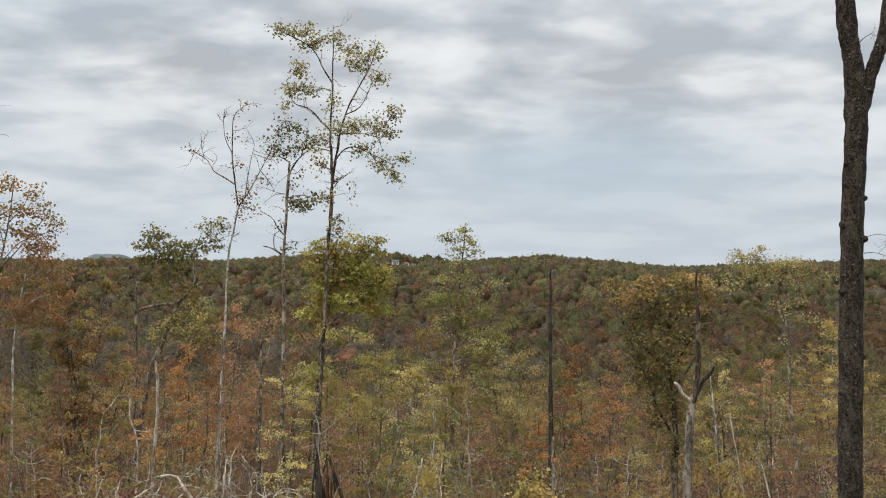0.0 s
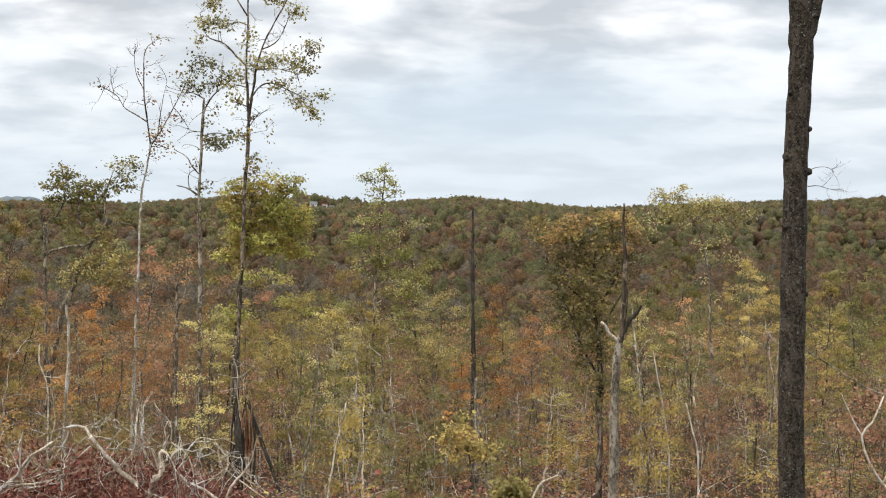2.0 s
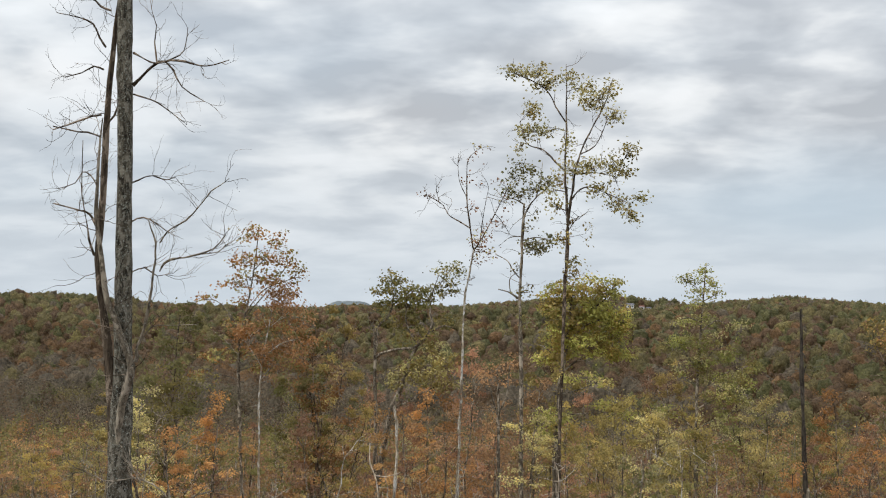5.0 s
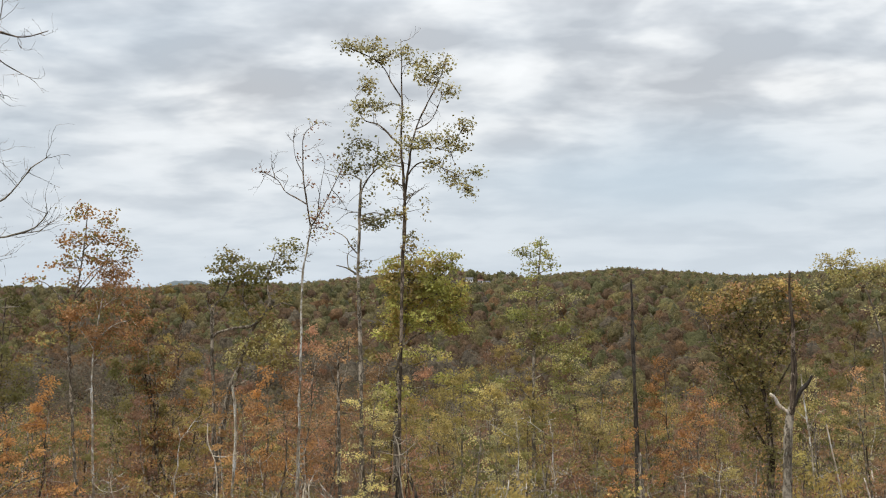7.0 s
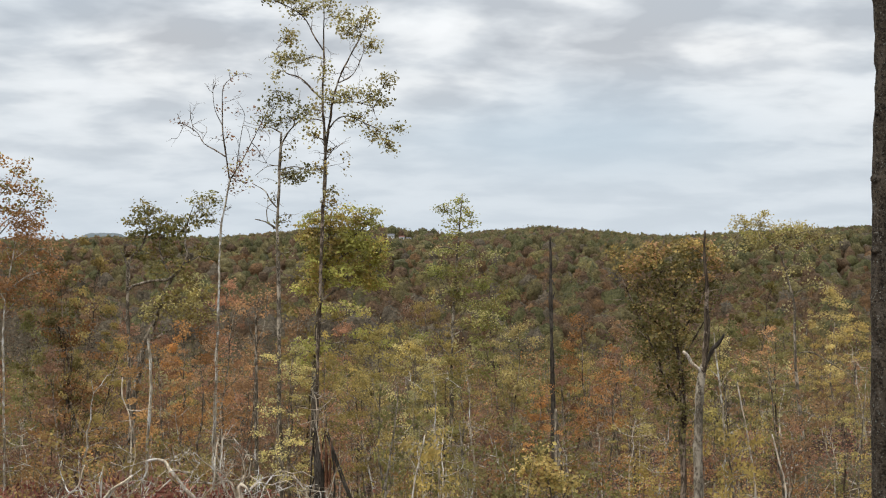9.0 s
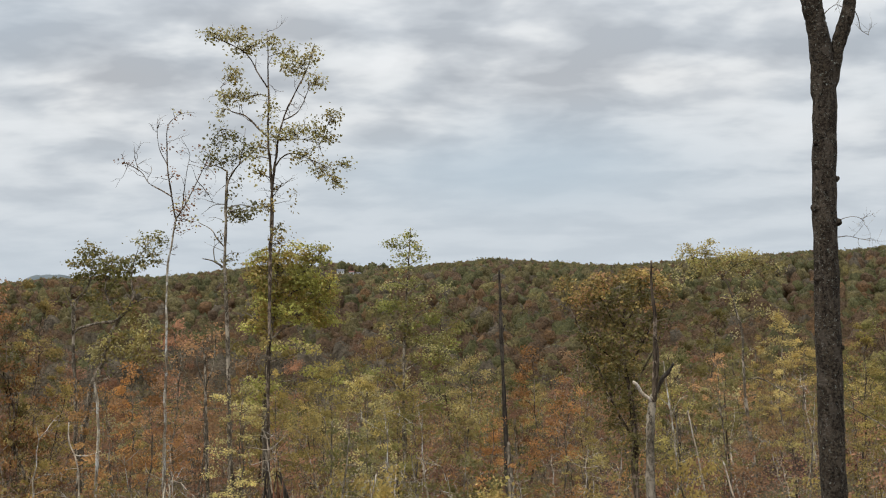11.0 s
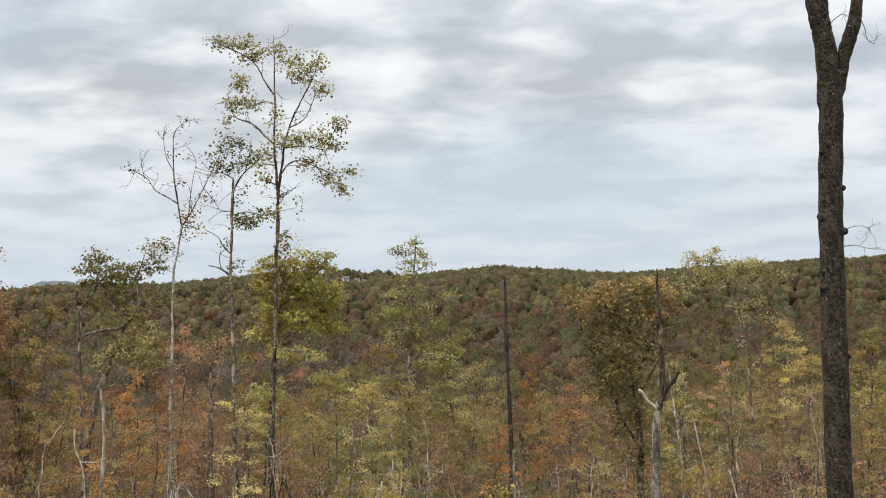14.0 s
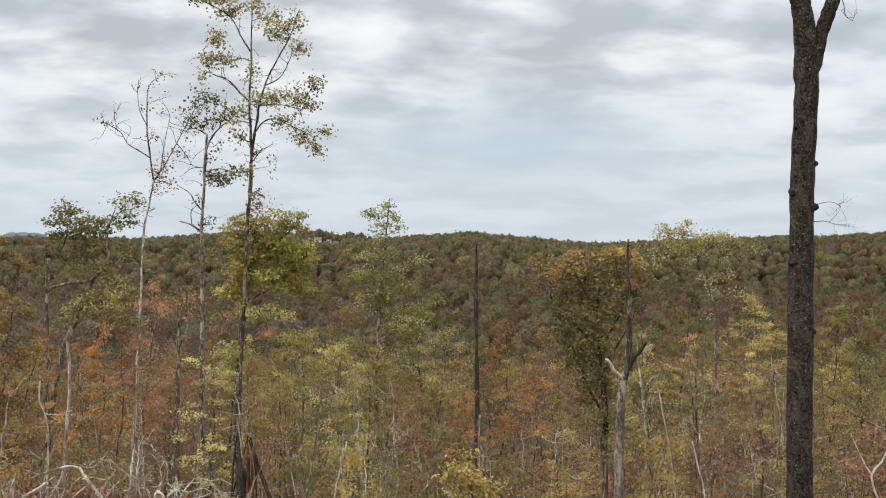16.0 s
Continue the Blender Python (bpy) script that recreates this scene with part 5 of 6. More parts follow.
STANDING_WEST = [(-27.05, -2.86, 54, 2), (-26.35, 1.50, 60, 4), (-17.19, 0.34, 60, 2), (-21.27, -2.65, 66, 4), (-24.74, -1.80, 60, 3), (-18.66, -3.22, 44, 0), (-13.80, -2.85, 46, 1), (-23.27, -2.25, 50, 6), (-12.54, -2.55, 48, 8), (-19.72, -2.41, 50, 0)]


# sight lines from the camera to tall trunks, slopes x / y, without regrowth
SIGHT_LINES = (-0.357, -0.177, -0.125, -0.095, 0.098)


def plant_slope():
    rng = np.random.default_rng(41)
    keep, used = [], [False] * len(MODELS)
    tries = 0
    for x, top, y, i in STANDING + STANDING_TOO + STANDING_WEST:
        g = float(terrain(x, y))
        s = (top - g) / 9.0
        keep.append((x, y))
        m = pose(x, y, g, 0, 0, rng.uniform(0, 360)) @ Matrix.Diagonal((max(0.55, s ** 0.8), max(0.55, s ** 0.8), s, 1))
        ob = copy_thing(MODELS[i], Matrix()) if used[i] else MODELS[i]
        used[i] = True
        ob.matrix_basis = m
    while len(keep) < 195 and tries < 9000:
        tries += 1
        y = math.sqrt(rng.uniform(42 ** 2, 118 ** 2))
        u = rng.uniform(-0.60, 0.52)
        x = u * y
        if any((x - a) ** 2 + (y - b) ** 2 < 2.2 ** 2 for a, b in keep):
            continue
        if y < 52 and any(abs(u - w) < 0.022 for w in SIGHT_LINES):
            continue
        # logged gap on the bank
        if x > 12 and 60 < y < 95 and 0.18 < u < 0.40 and rng.random() < 0.6:
            continue
        keep.append((x, y))
        warm = np.clip(0.66 - 1.2 * u, 0.28, 0.92)
        if rng.random() < warm:
            i = int(rng.choice([0, 1, 2, 7, 8, 3, 4], p=[0.17, 0.26, 0.15, 0.16, 0.1, 0.09, 0.07]))
        else:
            i = int(rng.choice([2, 3, 4, 5, 6, 9, 0, 1], p=[0.20, 0.17, 0.22, 0.06, 0.10, 0.04, 0.06, 0.15]))
        if u > -0.06 and i in (0, 8):
            i = int(rng.choice([1, 7, 2, 6]))
        if u > 0.13 and y < 58 and rng.random() < 0.6:
            continue
        s = rng.uniform(0.55, 1.08) * (0.85 if y < 55 else 1.0)
        m = pose(x, y, float(terrain(x, y)), rng.normal(0, 1.5), rng.normal(0, 1.5), rng.uniform(0, 360)) @ Matrix.Diagonal((s, s, s * rng.uniform(0.9, 1.15), 1))
        if not used[i]:
            used[i] = True
            MODELS[i].matrix_basis = m
        else:
            c = copy_thing(MODELS[i], Matrix())
            c.matrix_basis = m
    for i, u in enumerate(used):
        if not u:
            MODELS[i].location = (-20 - 3 * i, 60, float(terrain(-20 - 3 * i, 60)))


plant_slope()


# ---- woods in the valley and on the far ridge ----
WOOD_MATS = ["green", "olive", "rust", "orange", "dry", "yellow"]


def lump_ball(n):
    """A ball of six faces, n by n quads each."""
    v, q, seen = [], [], {}
    for axis in range(3):
        for sign in (-1, 1):
            for a in range(n):
                for b in range(n):
                    ids = []
                    for da, db in ((0, 0), (1, 0), (1, 1), (0, 1)):
                        c = [0.0, 0.0, 0.0]
                        c[axis], c[(axis + 1) % 3], c[(axis + 2) % 3] = sign, 2.0 * (a + da) / n - 1.0, 2.0 * (b + db) / n - 1.0
                        k = tuple(round(w, 4) for w in c)
                        if k not in seen:
                            seen[k] = len(v)
                            d = np.tan(np.array(c) * math.pi / 4)
                            v.append(d / np.linalg.norm(d))
                        ids.append(seen[k])
                    q.append(ids if sign > 0 else ids[::-1])
    return np.array(v), np.array(q)


def crowns(pile, xs, ys, zs, hs, ws, counts, sizes, slots, rng, core):
    """Each crown: one uneven rounded mass, narrower at the top, and leafy clumps over it. core: the least and most reach of the mass, or none for an airy crown of clumps alone."""
    n = len(xs)
    axes = np.stack([ws, ws, hs * 0.42], 1)
    mid = np.stack([xs, ys, zs + hs * 0.58], 1)
    waves = np.concatenate([rng.normal(0, 3.0, (n, 3, 3)), rng.normal(0, 6.5, (n, 3, 3))], 1)
    phase = rng.uniform(0, 2 * math.pi, (n, 6))
    share = np.array([0.15, 0.15, 0.15, 0.09, 0.09, 0.09])

    def shape(d, tree):
        """How far the crown reaches that way."""
        bulge = (np.cos((waves[tree] * d[:, None, :]).sum(2) + phase[tree]) * share).sum(1)
        taper = np.where(d[:, 2] > 0, 1 - 0.30 * d[:, 2] ** 2, 1.0)
        out = d * (1 + bulge)[:, None]
        out[:, :2] *= taper[:, None]
        return out

    if core:
        ball_v, ball_q = lump_ball(core[2])
        tree = np.repeat(np.arange(n), len(ball_v))
        d = np.tile(ball_v, (n, 1))
        v = mid[tree] + shape(d, tree) * axes[tree] * rng.uniform(core[0], core[1], len(tree))[:, None]
        q = ball_q[None] + (np.arange(n) * len(ball_v))[:, None, None]
        pile.put(v, q.reshape(-1, 4))
        pile.i[-1] = np.repeat(slots, len(ball_q)).astype(np.int32)
    tot = int(counts.sum())
    tree = np.repeat(np.arange(n), counts)
    d = rng.normal(0, 1, (tot, 3))
    d /= np.linalg.norm(d, axis=1)[:, None]
    d[:, 2] = np.where(d[:, 2] < -0.35, -d[:, 2], d[:, 2])
    p = mid[tree] + shape(d, tree) * axes[tree] * rng.uniform(0.80 if core else 0.5, core[3] if core else 1.15, tot)[:, None]
    nrm = d / axes[tree]
    nrm = nrm / np.linalg.norm(nrm, axis=1)[:, None] + rng.normal(0, 0.3, (tot, 3)) + np.array([0, 0, 0.2 if core else 0.45])
    nrm /= np.linalg.norm(nrm, axis=1)[:, None]
    a = np.cross(nrm, rng.normal(0, 1, (tot, 3)))
    a /= np.linalg.norm(a, axis=1)[:, None] + 1e-9
    b = np.cross(nrm, a)
    s = sizes[tree] * rng.uniform(0.6, 1.4, tot)
    A, B = a * s[:, None] * 0.5, b * (s * rng.uniform(0.5, 0.9, tot))[:, None] * 0.5
    v = np.stack([p - A, p - B, p + A, p + B], 1).reshape(-1, 3)
    pile.put(v, np.arange(4 * tot).reshape(-1, 4))
    pile.i[-1] = slots[tree].astype(np.int32)


def boughs(x, y, z, h, w, counts, sizes, slots, rng, many):
    """Splits each crown into a heap of smaller rounded ones."""
    if many < 3:
        return x, y, z, h, w, counts, sizes, slots
    t = np.repeat(np.arange(len(x)), many)
    d = rng.normal(0, 1, (len(t), 3))
    d /= np.linalg.norm(d, axis=1)[:, None]
    d *= rng.uniform(0.35, 0.62, len(t))[:, None]
    part_of = rng.uniform(0.5, 0.78, len(t))
    hh, ww = h[t] * part_of, w[t] * part_of * 1.1
    mid = z[t] + h[t] * 0.58 + d[:, 2] * h[t] * 0.42
    return x[t] + d[:, 0] * w[t], y[t] + d[:, 1] * w[t], mid - hh * 0.58, hh, ww, np.maximum(8, counts[t] // many), sizes[t], slots[t]


def scatter(rng, y0, y1, u0, u1, gap, keepout=None, row=0.9):
    """Jittered rows of places between two distances."""
    out = []
    y = y0
    while y < y1:
        g = gap(y)
        xs = np.arange(u0 * y, u1 * y, g)
        px = xs + rng.uniform(-0.45, 0.45, len(xs)) * g
        py = y + rng.uniform(-0.45, 0.45, len(xs)) * g
        out.append(np.stack([px, py], 1))
        y += g * row
    p = np.concatenate(out)
    if keepout is not None:
        p = p[~keepout(p[:, 0], p[:, 1])]
    return p


def build_woods():
    rng = np.random.default_rng(77)
    # valley woods
    near = scatter(rng, 112, 330, -0.62, 0.52, lambda y: 4.8 + (y - 112) * 0.012)
    clearing = lambda x, y: (x > -50) & (x < -19) & (y > 1196) & (y < 1224)
    far = np.concatenate([scatter(rng, 330, 1075, -0.62, 0.52, lambda y: 7.2 + (y - 330) * 0.0022, clearing, 1.5), scatter(rng, 1075, 1300, -0.62, 0.52, lambda y: 8.6, clearing, 0.85)])
    for p, name, label, tall in ((near, "valley_woods", "autumn woods of olive, rust and orange crowns in the valley", (6.5, 13.5)), (far, "ridge_woods", "distant mixed woods of dark green and brown crowns over the ridge", (8.5, 17.5))):
        n = len(p)
        x, y = p[:, 0], p[:, 1]
        z = terrain(x, y)
        h = rng.uniform(*tall, n)
        h = np.where(y > 1080, 10.0 + 0.35 * (h - 8.5), h)
        h = np.where((y > 1222) & (y < 1262) & (x > -62) & (x < 12), h * rng.choice([0.9, 1.15, 1.35], n), h)
        # low growth below the houses
        h = np.where((np.abs(x / y + 0.0285) < 0.0125) & (y > 900) & (y < 1205), np.clip(1.6 + 0.0016 * y - z, 2.0, h), h)
        w = h * (rng.uniform(0.30, 0.43, n) if name == "ridge_woods" else rng.uniform(0.26, 0.38, n))
        patch = np.sin(x * 0.021 + 2) * np.cos(y * 0.017 + x * 0.004) + 0.6 * np.sin(x * 0.05 - y * 0.03)
        roll = rng.random(n) + 0.16 * patch
        if name == "ridge_woods":
            bare = smooth01((720 - y) / 160) * smooth01((0.14 - x / y) / 0.12)
            roll = np.where(rng.random(n) < 0.72 * bare, 0.9, roll)
            high = smooth01((y - 880) / 220)
            roll = np.where(rng.random(n) < 0.5 * high, rng.uniform(0.0, 0.55, n), roll)
            warm = smooth01((980 - y) / 250) * smooth01((y - 420) / 150)
            roll = np.where(rng.random(n) < 0.35 * warm, rng.uniform(0.6, 0.85, n), roll)
        edges = (0.22, 0.50, 0.80, 0.87, 0.97) if name == "ridge_woods" else (0.20, 0.52, 0.70, 0.82, 0.90)
        slots = np.select([roll < e for e in edges], [0, 1, 2, 3, 4], 5)
        px = 2164.0 / y
        size = np.clip(np.where(y < 820, 3.7, 2.9) / px, 0.22, 1.8)
        counts = np.clip(w * h / size ** 2 * np.where(y < 820, 2.6, 1.0), 12, np.select([y < 480, y < 820], [190, 130], 36) if name == "ridge_woods" else 220).astype(int)
        pile = Pile()
        for pick, many in ((y < 330, 4), ((y >= 330) & (y < 480), 4), ((y >= 480) & (y < 820), 2), (y >= 820, 1)):
            if pick.any():
                crowns(pile, *boughs(x[pick], y[pick], z[pick], h[pick], w[pick], counts[pick], size[pick], slots[pick], rng, many), rng, {4: None, 2: (0.74, 0.98, 3, 1.1), 1: (0.78, 1.0, 2, 0.96)}[many])
        ob = new(name, pile.mesh(name, True))
        for k in WOOD_MATS:
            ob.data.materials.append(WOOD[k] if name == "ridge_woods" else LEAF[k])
        tagged(ob, label, "woods", kind="stuff")
        stems = Pile()
        pick = np.where(y < 420)[0]
        for i in pick:
            tube(stems, [(x[i], y[i], z[i] - 0.2), (x[i] + rng.normal(0, 0.2), y[i], z[i] + h[i] * 0.8)], [0.13, 0.05], 4)
        if stems.n:
            ob2 = new("woods_trunks", stems.mesh("woods_trunks"))
            ob2.data.materials.append(BARK["grey"])
            tagged(ob2, "grey trunks standing among the valley woods", "trunks", kind="stuff")


# duller than the near leaves: haze of distance put into the colours
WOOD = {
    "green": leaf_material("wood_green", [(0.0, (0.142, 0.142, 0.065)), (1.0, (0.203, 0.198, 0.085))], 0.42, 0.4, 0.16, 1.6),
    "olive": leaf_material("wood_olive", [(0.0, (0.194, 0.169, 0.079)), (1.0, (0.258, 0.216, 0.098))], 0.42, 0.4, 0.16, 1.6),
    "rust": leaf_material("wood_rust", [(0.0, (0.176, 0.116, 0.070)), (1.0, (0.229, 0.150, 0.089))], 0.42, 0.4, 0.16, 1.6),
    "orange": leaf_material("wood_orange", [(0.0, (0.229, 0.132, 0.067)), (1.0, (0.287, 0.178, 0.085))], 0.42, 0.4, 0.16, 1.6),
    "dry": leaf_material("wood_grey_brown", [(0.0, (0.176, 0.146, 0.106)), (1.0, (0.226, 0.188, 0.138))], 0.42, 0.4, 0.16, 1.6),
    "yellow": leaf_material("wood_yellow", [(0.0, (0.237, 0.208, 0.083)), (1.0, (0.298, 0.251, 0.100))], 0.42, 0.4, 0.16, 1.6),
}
build_woods()


# ---- saplings and slash on the logged slope ----
def sapling(seed, height, leaf, bark, count):
    """A thin many-stemmed sapling with tufts of leaves."""
    rng = np.random.default_rng(seed)
    hue = {"olive": "olive", "yellow": "yellow-green", "rust": "rust-brown", "green": "green", "orange": "orange", "dry": "tan", "pale": "pale yellow-green"}[leaf]
    ob = thing("sapling", f"thin sapling with {hue} leaves among logging slash", "sapling", "saplings on the slope")
    wood, crown, spots = Pile(), Pile(), []
    for k in range(rng.integers(3, 6)):
        a = rng.uniform(0, 2 * math.pi)
        out = rng.uniform(0.05, 0.28) * height
        h = height * rng.uniform(0.6, 1.05)
        line = spline([(0.1 * math.cos(a), 0.1 * math.sin(a), -0.15), (0.45 * out * math.cos(a), 0.45 * out * math.sin(a), h * 0.5), (out * math.cos(a), out * math.sin(a), h)], 4)
        tube(wood, line, np.linspace(0.006 * height, 0.004, len(line)), 4)
        for _ in range(7):
            i = rng.integers(2, len(line))
            e = line[i] + rng.normal(0, 0.16, 3) * height * np.array([1, 1, 0.6]) + np.array([0, 0, 0.05 * height])
            tube(wood, np.array([line[i], e]), [0.007, 0.003], 3)
            m = max(8, count // 11)
            spots.append(e + rng.normal(0, 1, (m, 3)) * np.array([0.15, 0.15, 0.08]) * height / 3)
    spots = np.concatenate(spots)
    leaf_quads(crown, spots, 0.085, rng, facing=outward(spots, (0, 0, 0)))
    tagged(part("stem_growth", wood.mesh("stem_growth"), BARK[bark], ob), kind="stuff")
    part("foliage", crown.mesh("foliage"), LEAF[leaf], ob)
    return ob


SAPLINGS = [sapling(300 + i, 3.2, k, b, c) for i, (k, b, c) in enumerate((("olive", "pale", 420), ("yellow", "grey", 420), ("rust", "brown", 330), ("green", "brown", 420), ("orange", "grey", 300), ("olive", "brown", 520)))]


def plant_saplings():
    rng = np.random.default_rng(52)
    used = set()
    n = 0
    while n < 330:
        y = math.sqrt(rng.uniform(30 ** 2, 92 ** 2))
        u = rng.uniform(-0.58, 0.50)
        x = u * y
        # no sapling between the camera and the stump or tall trunks
        if y < 41 and -0.12 < u < -0.05 or y < 47 and any(abs(u - w) < 0.016 for w in SIGHT_LINES):
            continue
        if u > 0.1 and y < 70 and rng.random() < 0.3:
            n += 1
            continue
        i = int(rng.choice(6, p=[0.16, 0.05, 0.40, 0.15, 0.06, 0.18] if u > -0.1 else [0.2, 0.05, 0.36, 0.1, 0.15, 0.14]))
        s = rng.uniform(0.5, 1.25)
        m = pose(x, y, float(terrain(x, y)), rng.normal(0, 4), rng.normal(0, 4), rng.uniform(0, 360)) @ Matrix.Diagonal((s, s, s, 1))
        ob = SAPLINGS[i]
        if i in used:
            ob = copy_thing(ob, Matrix())
        used.add(i)
        ob.matrix_basis = m
        n += 1


plant_saplings()


# x, top height, distance of the pale shrubs that stand clear of the slash
PALE_SHRUBS = [(-0.15, -2.56, 30), (1.77, -2.64, 26), (8.48, -2.78, 34), (-1.15, -3.30, 36), (-6.08, -2.61, 27), (6.32, -4.57, 36), (1.03, -4.88, 34)]


def plant_shrubs():
    rng = np.random.default_rng(57)
    kinds = [sapling(320, 2.6, "olive", "pale", 480), sapling(321, 2.6, "green", "pale", 480)]
    for k, (x, top, y) in enumerate(PALE_SHRUBS):
        g = float(terrain(x, y))
        s = (top - g) / 2.6
        w = max(0.5, min(1.0, s))
        ob = kinds[k] if k < 2 else copy_thing(kinds[0 if k % 3 else 1], Matrix())
        ob.matrix_basis = pose(x, y, g, 0, 0, rng.uniform(0, 360)) @ Matrix.Diagonal((w, w, s, 1))


plant_shrubs()


def slash():
    """Sticks, dead leaves and low growth left on the ground by logging."""
    rng = np.random.default_rng(63)
    sticks = Pile()
    for k in range(5200):
        y = math.sqrt(rng.uniform(19 ** 2, 110 ** 2))
        x = rng.uniform(-0.58, 0.5) * y
        z = float(terrain(x, y))
        a = rng.uniform(0, 2 * math.pi)
        L = rng.uniform(0.5, 2.6)
        rise = rng.uniform(-0.05, 0.6)
        b = np.array([x, y, z + 0.03])
        e = b + np.array([math.cos(a), math.sin(a), rise]) * L
        m = b * 0.5 + e * 0.5 + rng.normal(0, 0.08, 3) * L
        r = rng.uniform(0.006, 0.028)
        tube(sticks, np.array([b, m, e]), [r, r * 0.8, r * 0.4], 4, slot=int(rng.choice(3, p=[0.4, 0.4, 0.2])))
    ob = new("slash_sticks", sticks.mesh("slash_sticks"))
    for k in ("grey", "brown", "dead"):
        ob.data.materials.append(BARK[k])
    tagged(ob, "broken grey and bleached sticks strewn over the logged slope", "sticks", kind="stuff")
    litter = Pile()
    n = 90000
    tuft = rng.integers(0, 4200, n)
    ty = np.sqrt(rng.uniform(21 ** 2, 112 ** 2, 4200))
    tx = rng.uniform(-0.6, 0.52, 4200) * ty
    x, y = tx[tuft] + rng.normal(0, 0.55, n), ty[tuft] + rng.normal(0, 0.55, n)
    z = terrain(x, y) + np.abs(rng.normal(0, 0.32, n)) * rng.uniform(0.3, 1.6, 4200)[tuft]
    kind = rng.choice(4, 4200, p=[0.24, 0.58, 0.10, 0.08])[tuft]
    ny = rng.uniform(20.0, 42, 30000)
    nx = rng.uniform(-0.5, 0.56, 30000) * ny
    near = np.stack([nx, ny, terrain(nx, ny) + np.abs(rng.normal(0, 0.13, 30000)) * (0.6 + np.sin(nx * 1.9) * np.sin(ny * 1.6))], 1)
    leaf_quads(litter, near[:20000], 0.10, rng, 1, 0.2, None, 0.25)
    leaf_quads(litter, near[20000:], 0.11, rng, 0, 0.2, None, 0.3)
    for k in range(4):
        pick = kind == k
        leaf_quads(litter, np.stack([x, y, z], 1)[pick], 0.14, rng, k, 0.0, np.array([0.0, 0.0, 1.0]))
    ob = new("undergrowth", litter.mesh("undergrowth"))
    for k in ("rust", "brushred", "olive", "dry"):
        ob.data.materials.append(LEAF[k])
    tagged(ob, "low rusty and olive undergrowth with dead leaves", "undergrowth", kind="stuff")


slash()


# ---- brush pile in front ----
def brush_pile():
    t = Tree("brush_pile", "heap of bleached crooked branches over dead red-brown leaves", 15.0, "dead", "brushred", 31, 0.085, category="brush pile")
    t.root = (-3.0, 15.0, float(terrain(-3.0, 15.0)))
    t.crook, t.gap = 2.0, 0.13
    t.limb('branch', 0.1, [(-3.48, -1.13, 0.016), (-3.26, -1.18, 0.018), (-3.02, -1.42, 0.021), (-2.82, -1.67, 0.023), (-2.61, -1.94, 0.026), (-2.49, -2.33, 0.029)])
    t.limb('branch', -0.15, [(-2.64, -2.33, 0.042), (-2.50, -1.92, 0.042), (-2.35, -1.69, 0.036), (-2.37, -1.51, 0.029), (-2.31, -1.35, 0.018), (-2.22, -1.44, 0.010)])
    t.limb('branch', 0.2, [(-2.35, -1.67, 0.018), (-2.48, -1.46, 0.016), (-2.60, -1.37, 0.013), (-2.71, -1.42, 0.008)])
    t.limb('branch', -0.2, [(-4.33, -1.92, 0.018), (-4.07, -1.74, 0.018), (-3.85, -1.47, 0.016), (-3.60, -1.26, 0.010)])
    t.limb('branch', 0.15, [(-4.17, -1.85, 0.016), (-3.92, -1.81, 0.016), (-3.63, -1.77, 0.013), (-3.47, -1.69, 0.008)])
    t.limb('branch', 0.2, [(-2.22, -1.47, 0.010), (-2.04, -1.34, 0.008), (-1.82, -1.32, 0.008), (-1.67, -1.39, 0.008), (-1.54, -1.56, 0.005), (-1.45, -1.73, 0.005)])
    t.limb('branch', 0.05, [(-2.24, -1.51, 0.008), (-2.12, -1.39, 0.008), (-1.97, -1.42, 0.005), (-1.79, -1.37, 0.005), (-1.61, -1.51, 0.005), (-1.39, -1.67, 0.004)])
    t.limb('branch', -0.1, [(-1.97, -1.35, 0.005), (-1.89, -1.25, 0.005), (-1.71, -1.28, 0.005), (-1.57, -1.42, 0.004)])
    t.limb('branch', -0.1, [(-3.96, -1.62, 0.010), (-3.83, -1.45, 0.010), (-3.71, -1.38, 0.008), (-3.63, -1.16, 0.008), (-3.59, -1.00, 0.005), (-3.61, -0.89, 0.004)])
    t.limb('branch', 0.1, [(-3.46, -1.17, 0.010), (-3.52, -1.35, 0.008), (-3.62, -1.47, 0.008), (-3.73, -1.60, 0.008), (-3.87, -1.67, 0.005)])
    t.limb('branch', 0.1, [(-3.22, -1.26, 0.008), (-3.11, -1.23, 0.005), (-2.95, -1.26, 0.005), (-2.84, -1.16, 0.004)])
    t.limb('branch', -0.1, [(-4.09, -1.89, 0.013), (-3.97, -1.87, 0.010), (-3.74, -1.82, 0.010), (-3.57, -1.74, 0.008), (-3.52, -1.69, 0.004)])
    t.limb('branch', -0.1, [(-2.38, -1.66, 0.013), (-2.50, -1.51, 0.010), (-2.57, -1.35, 0.010), (-2.54, -1.27, 0.008), (-2.63, -1.21, 0.005)])
    t.limb('branch', -0.1, [(-2.34, -1.43, 0.010), (-2.27, -1.28, 0.008), (-2.31, -1.14, 0.005), (-2.26, -1.04, 0.004)])
    t.limb('branch', -0.1, [(-2.12, -1.71, 0.018), (-1.83, -1.92, 0.018), (-1.41, -2.16, 0.018)])
    t.limb('branch', 0.1, [(-2.03, -2.15, 0.013), (-1.97, -1.70, 0.010), (-2.09, -1.42, 0.008), (-2.24, -1.32, 0.005)])
    t.limb('branch', 0.1, [(-3.63, -2.12, 0.013), (-3.52, -1.73, 0.013), (-3.41, -1.42, 0.010), (-3.26, -1.25, 0.008)])
    t.limb('branch', -0.2, [(-3.93, -2.11, 0.013), (-4.00, -1.77, 0.010), (-3.97, -1.36, 0.008), (-3.95, -1.15, 0.005)])
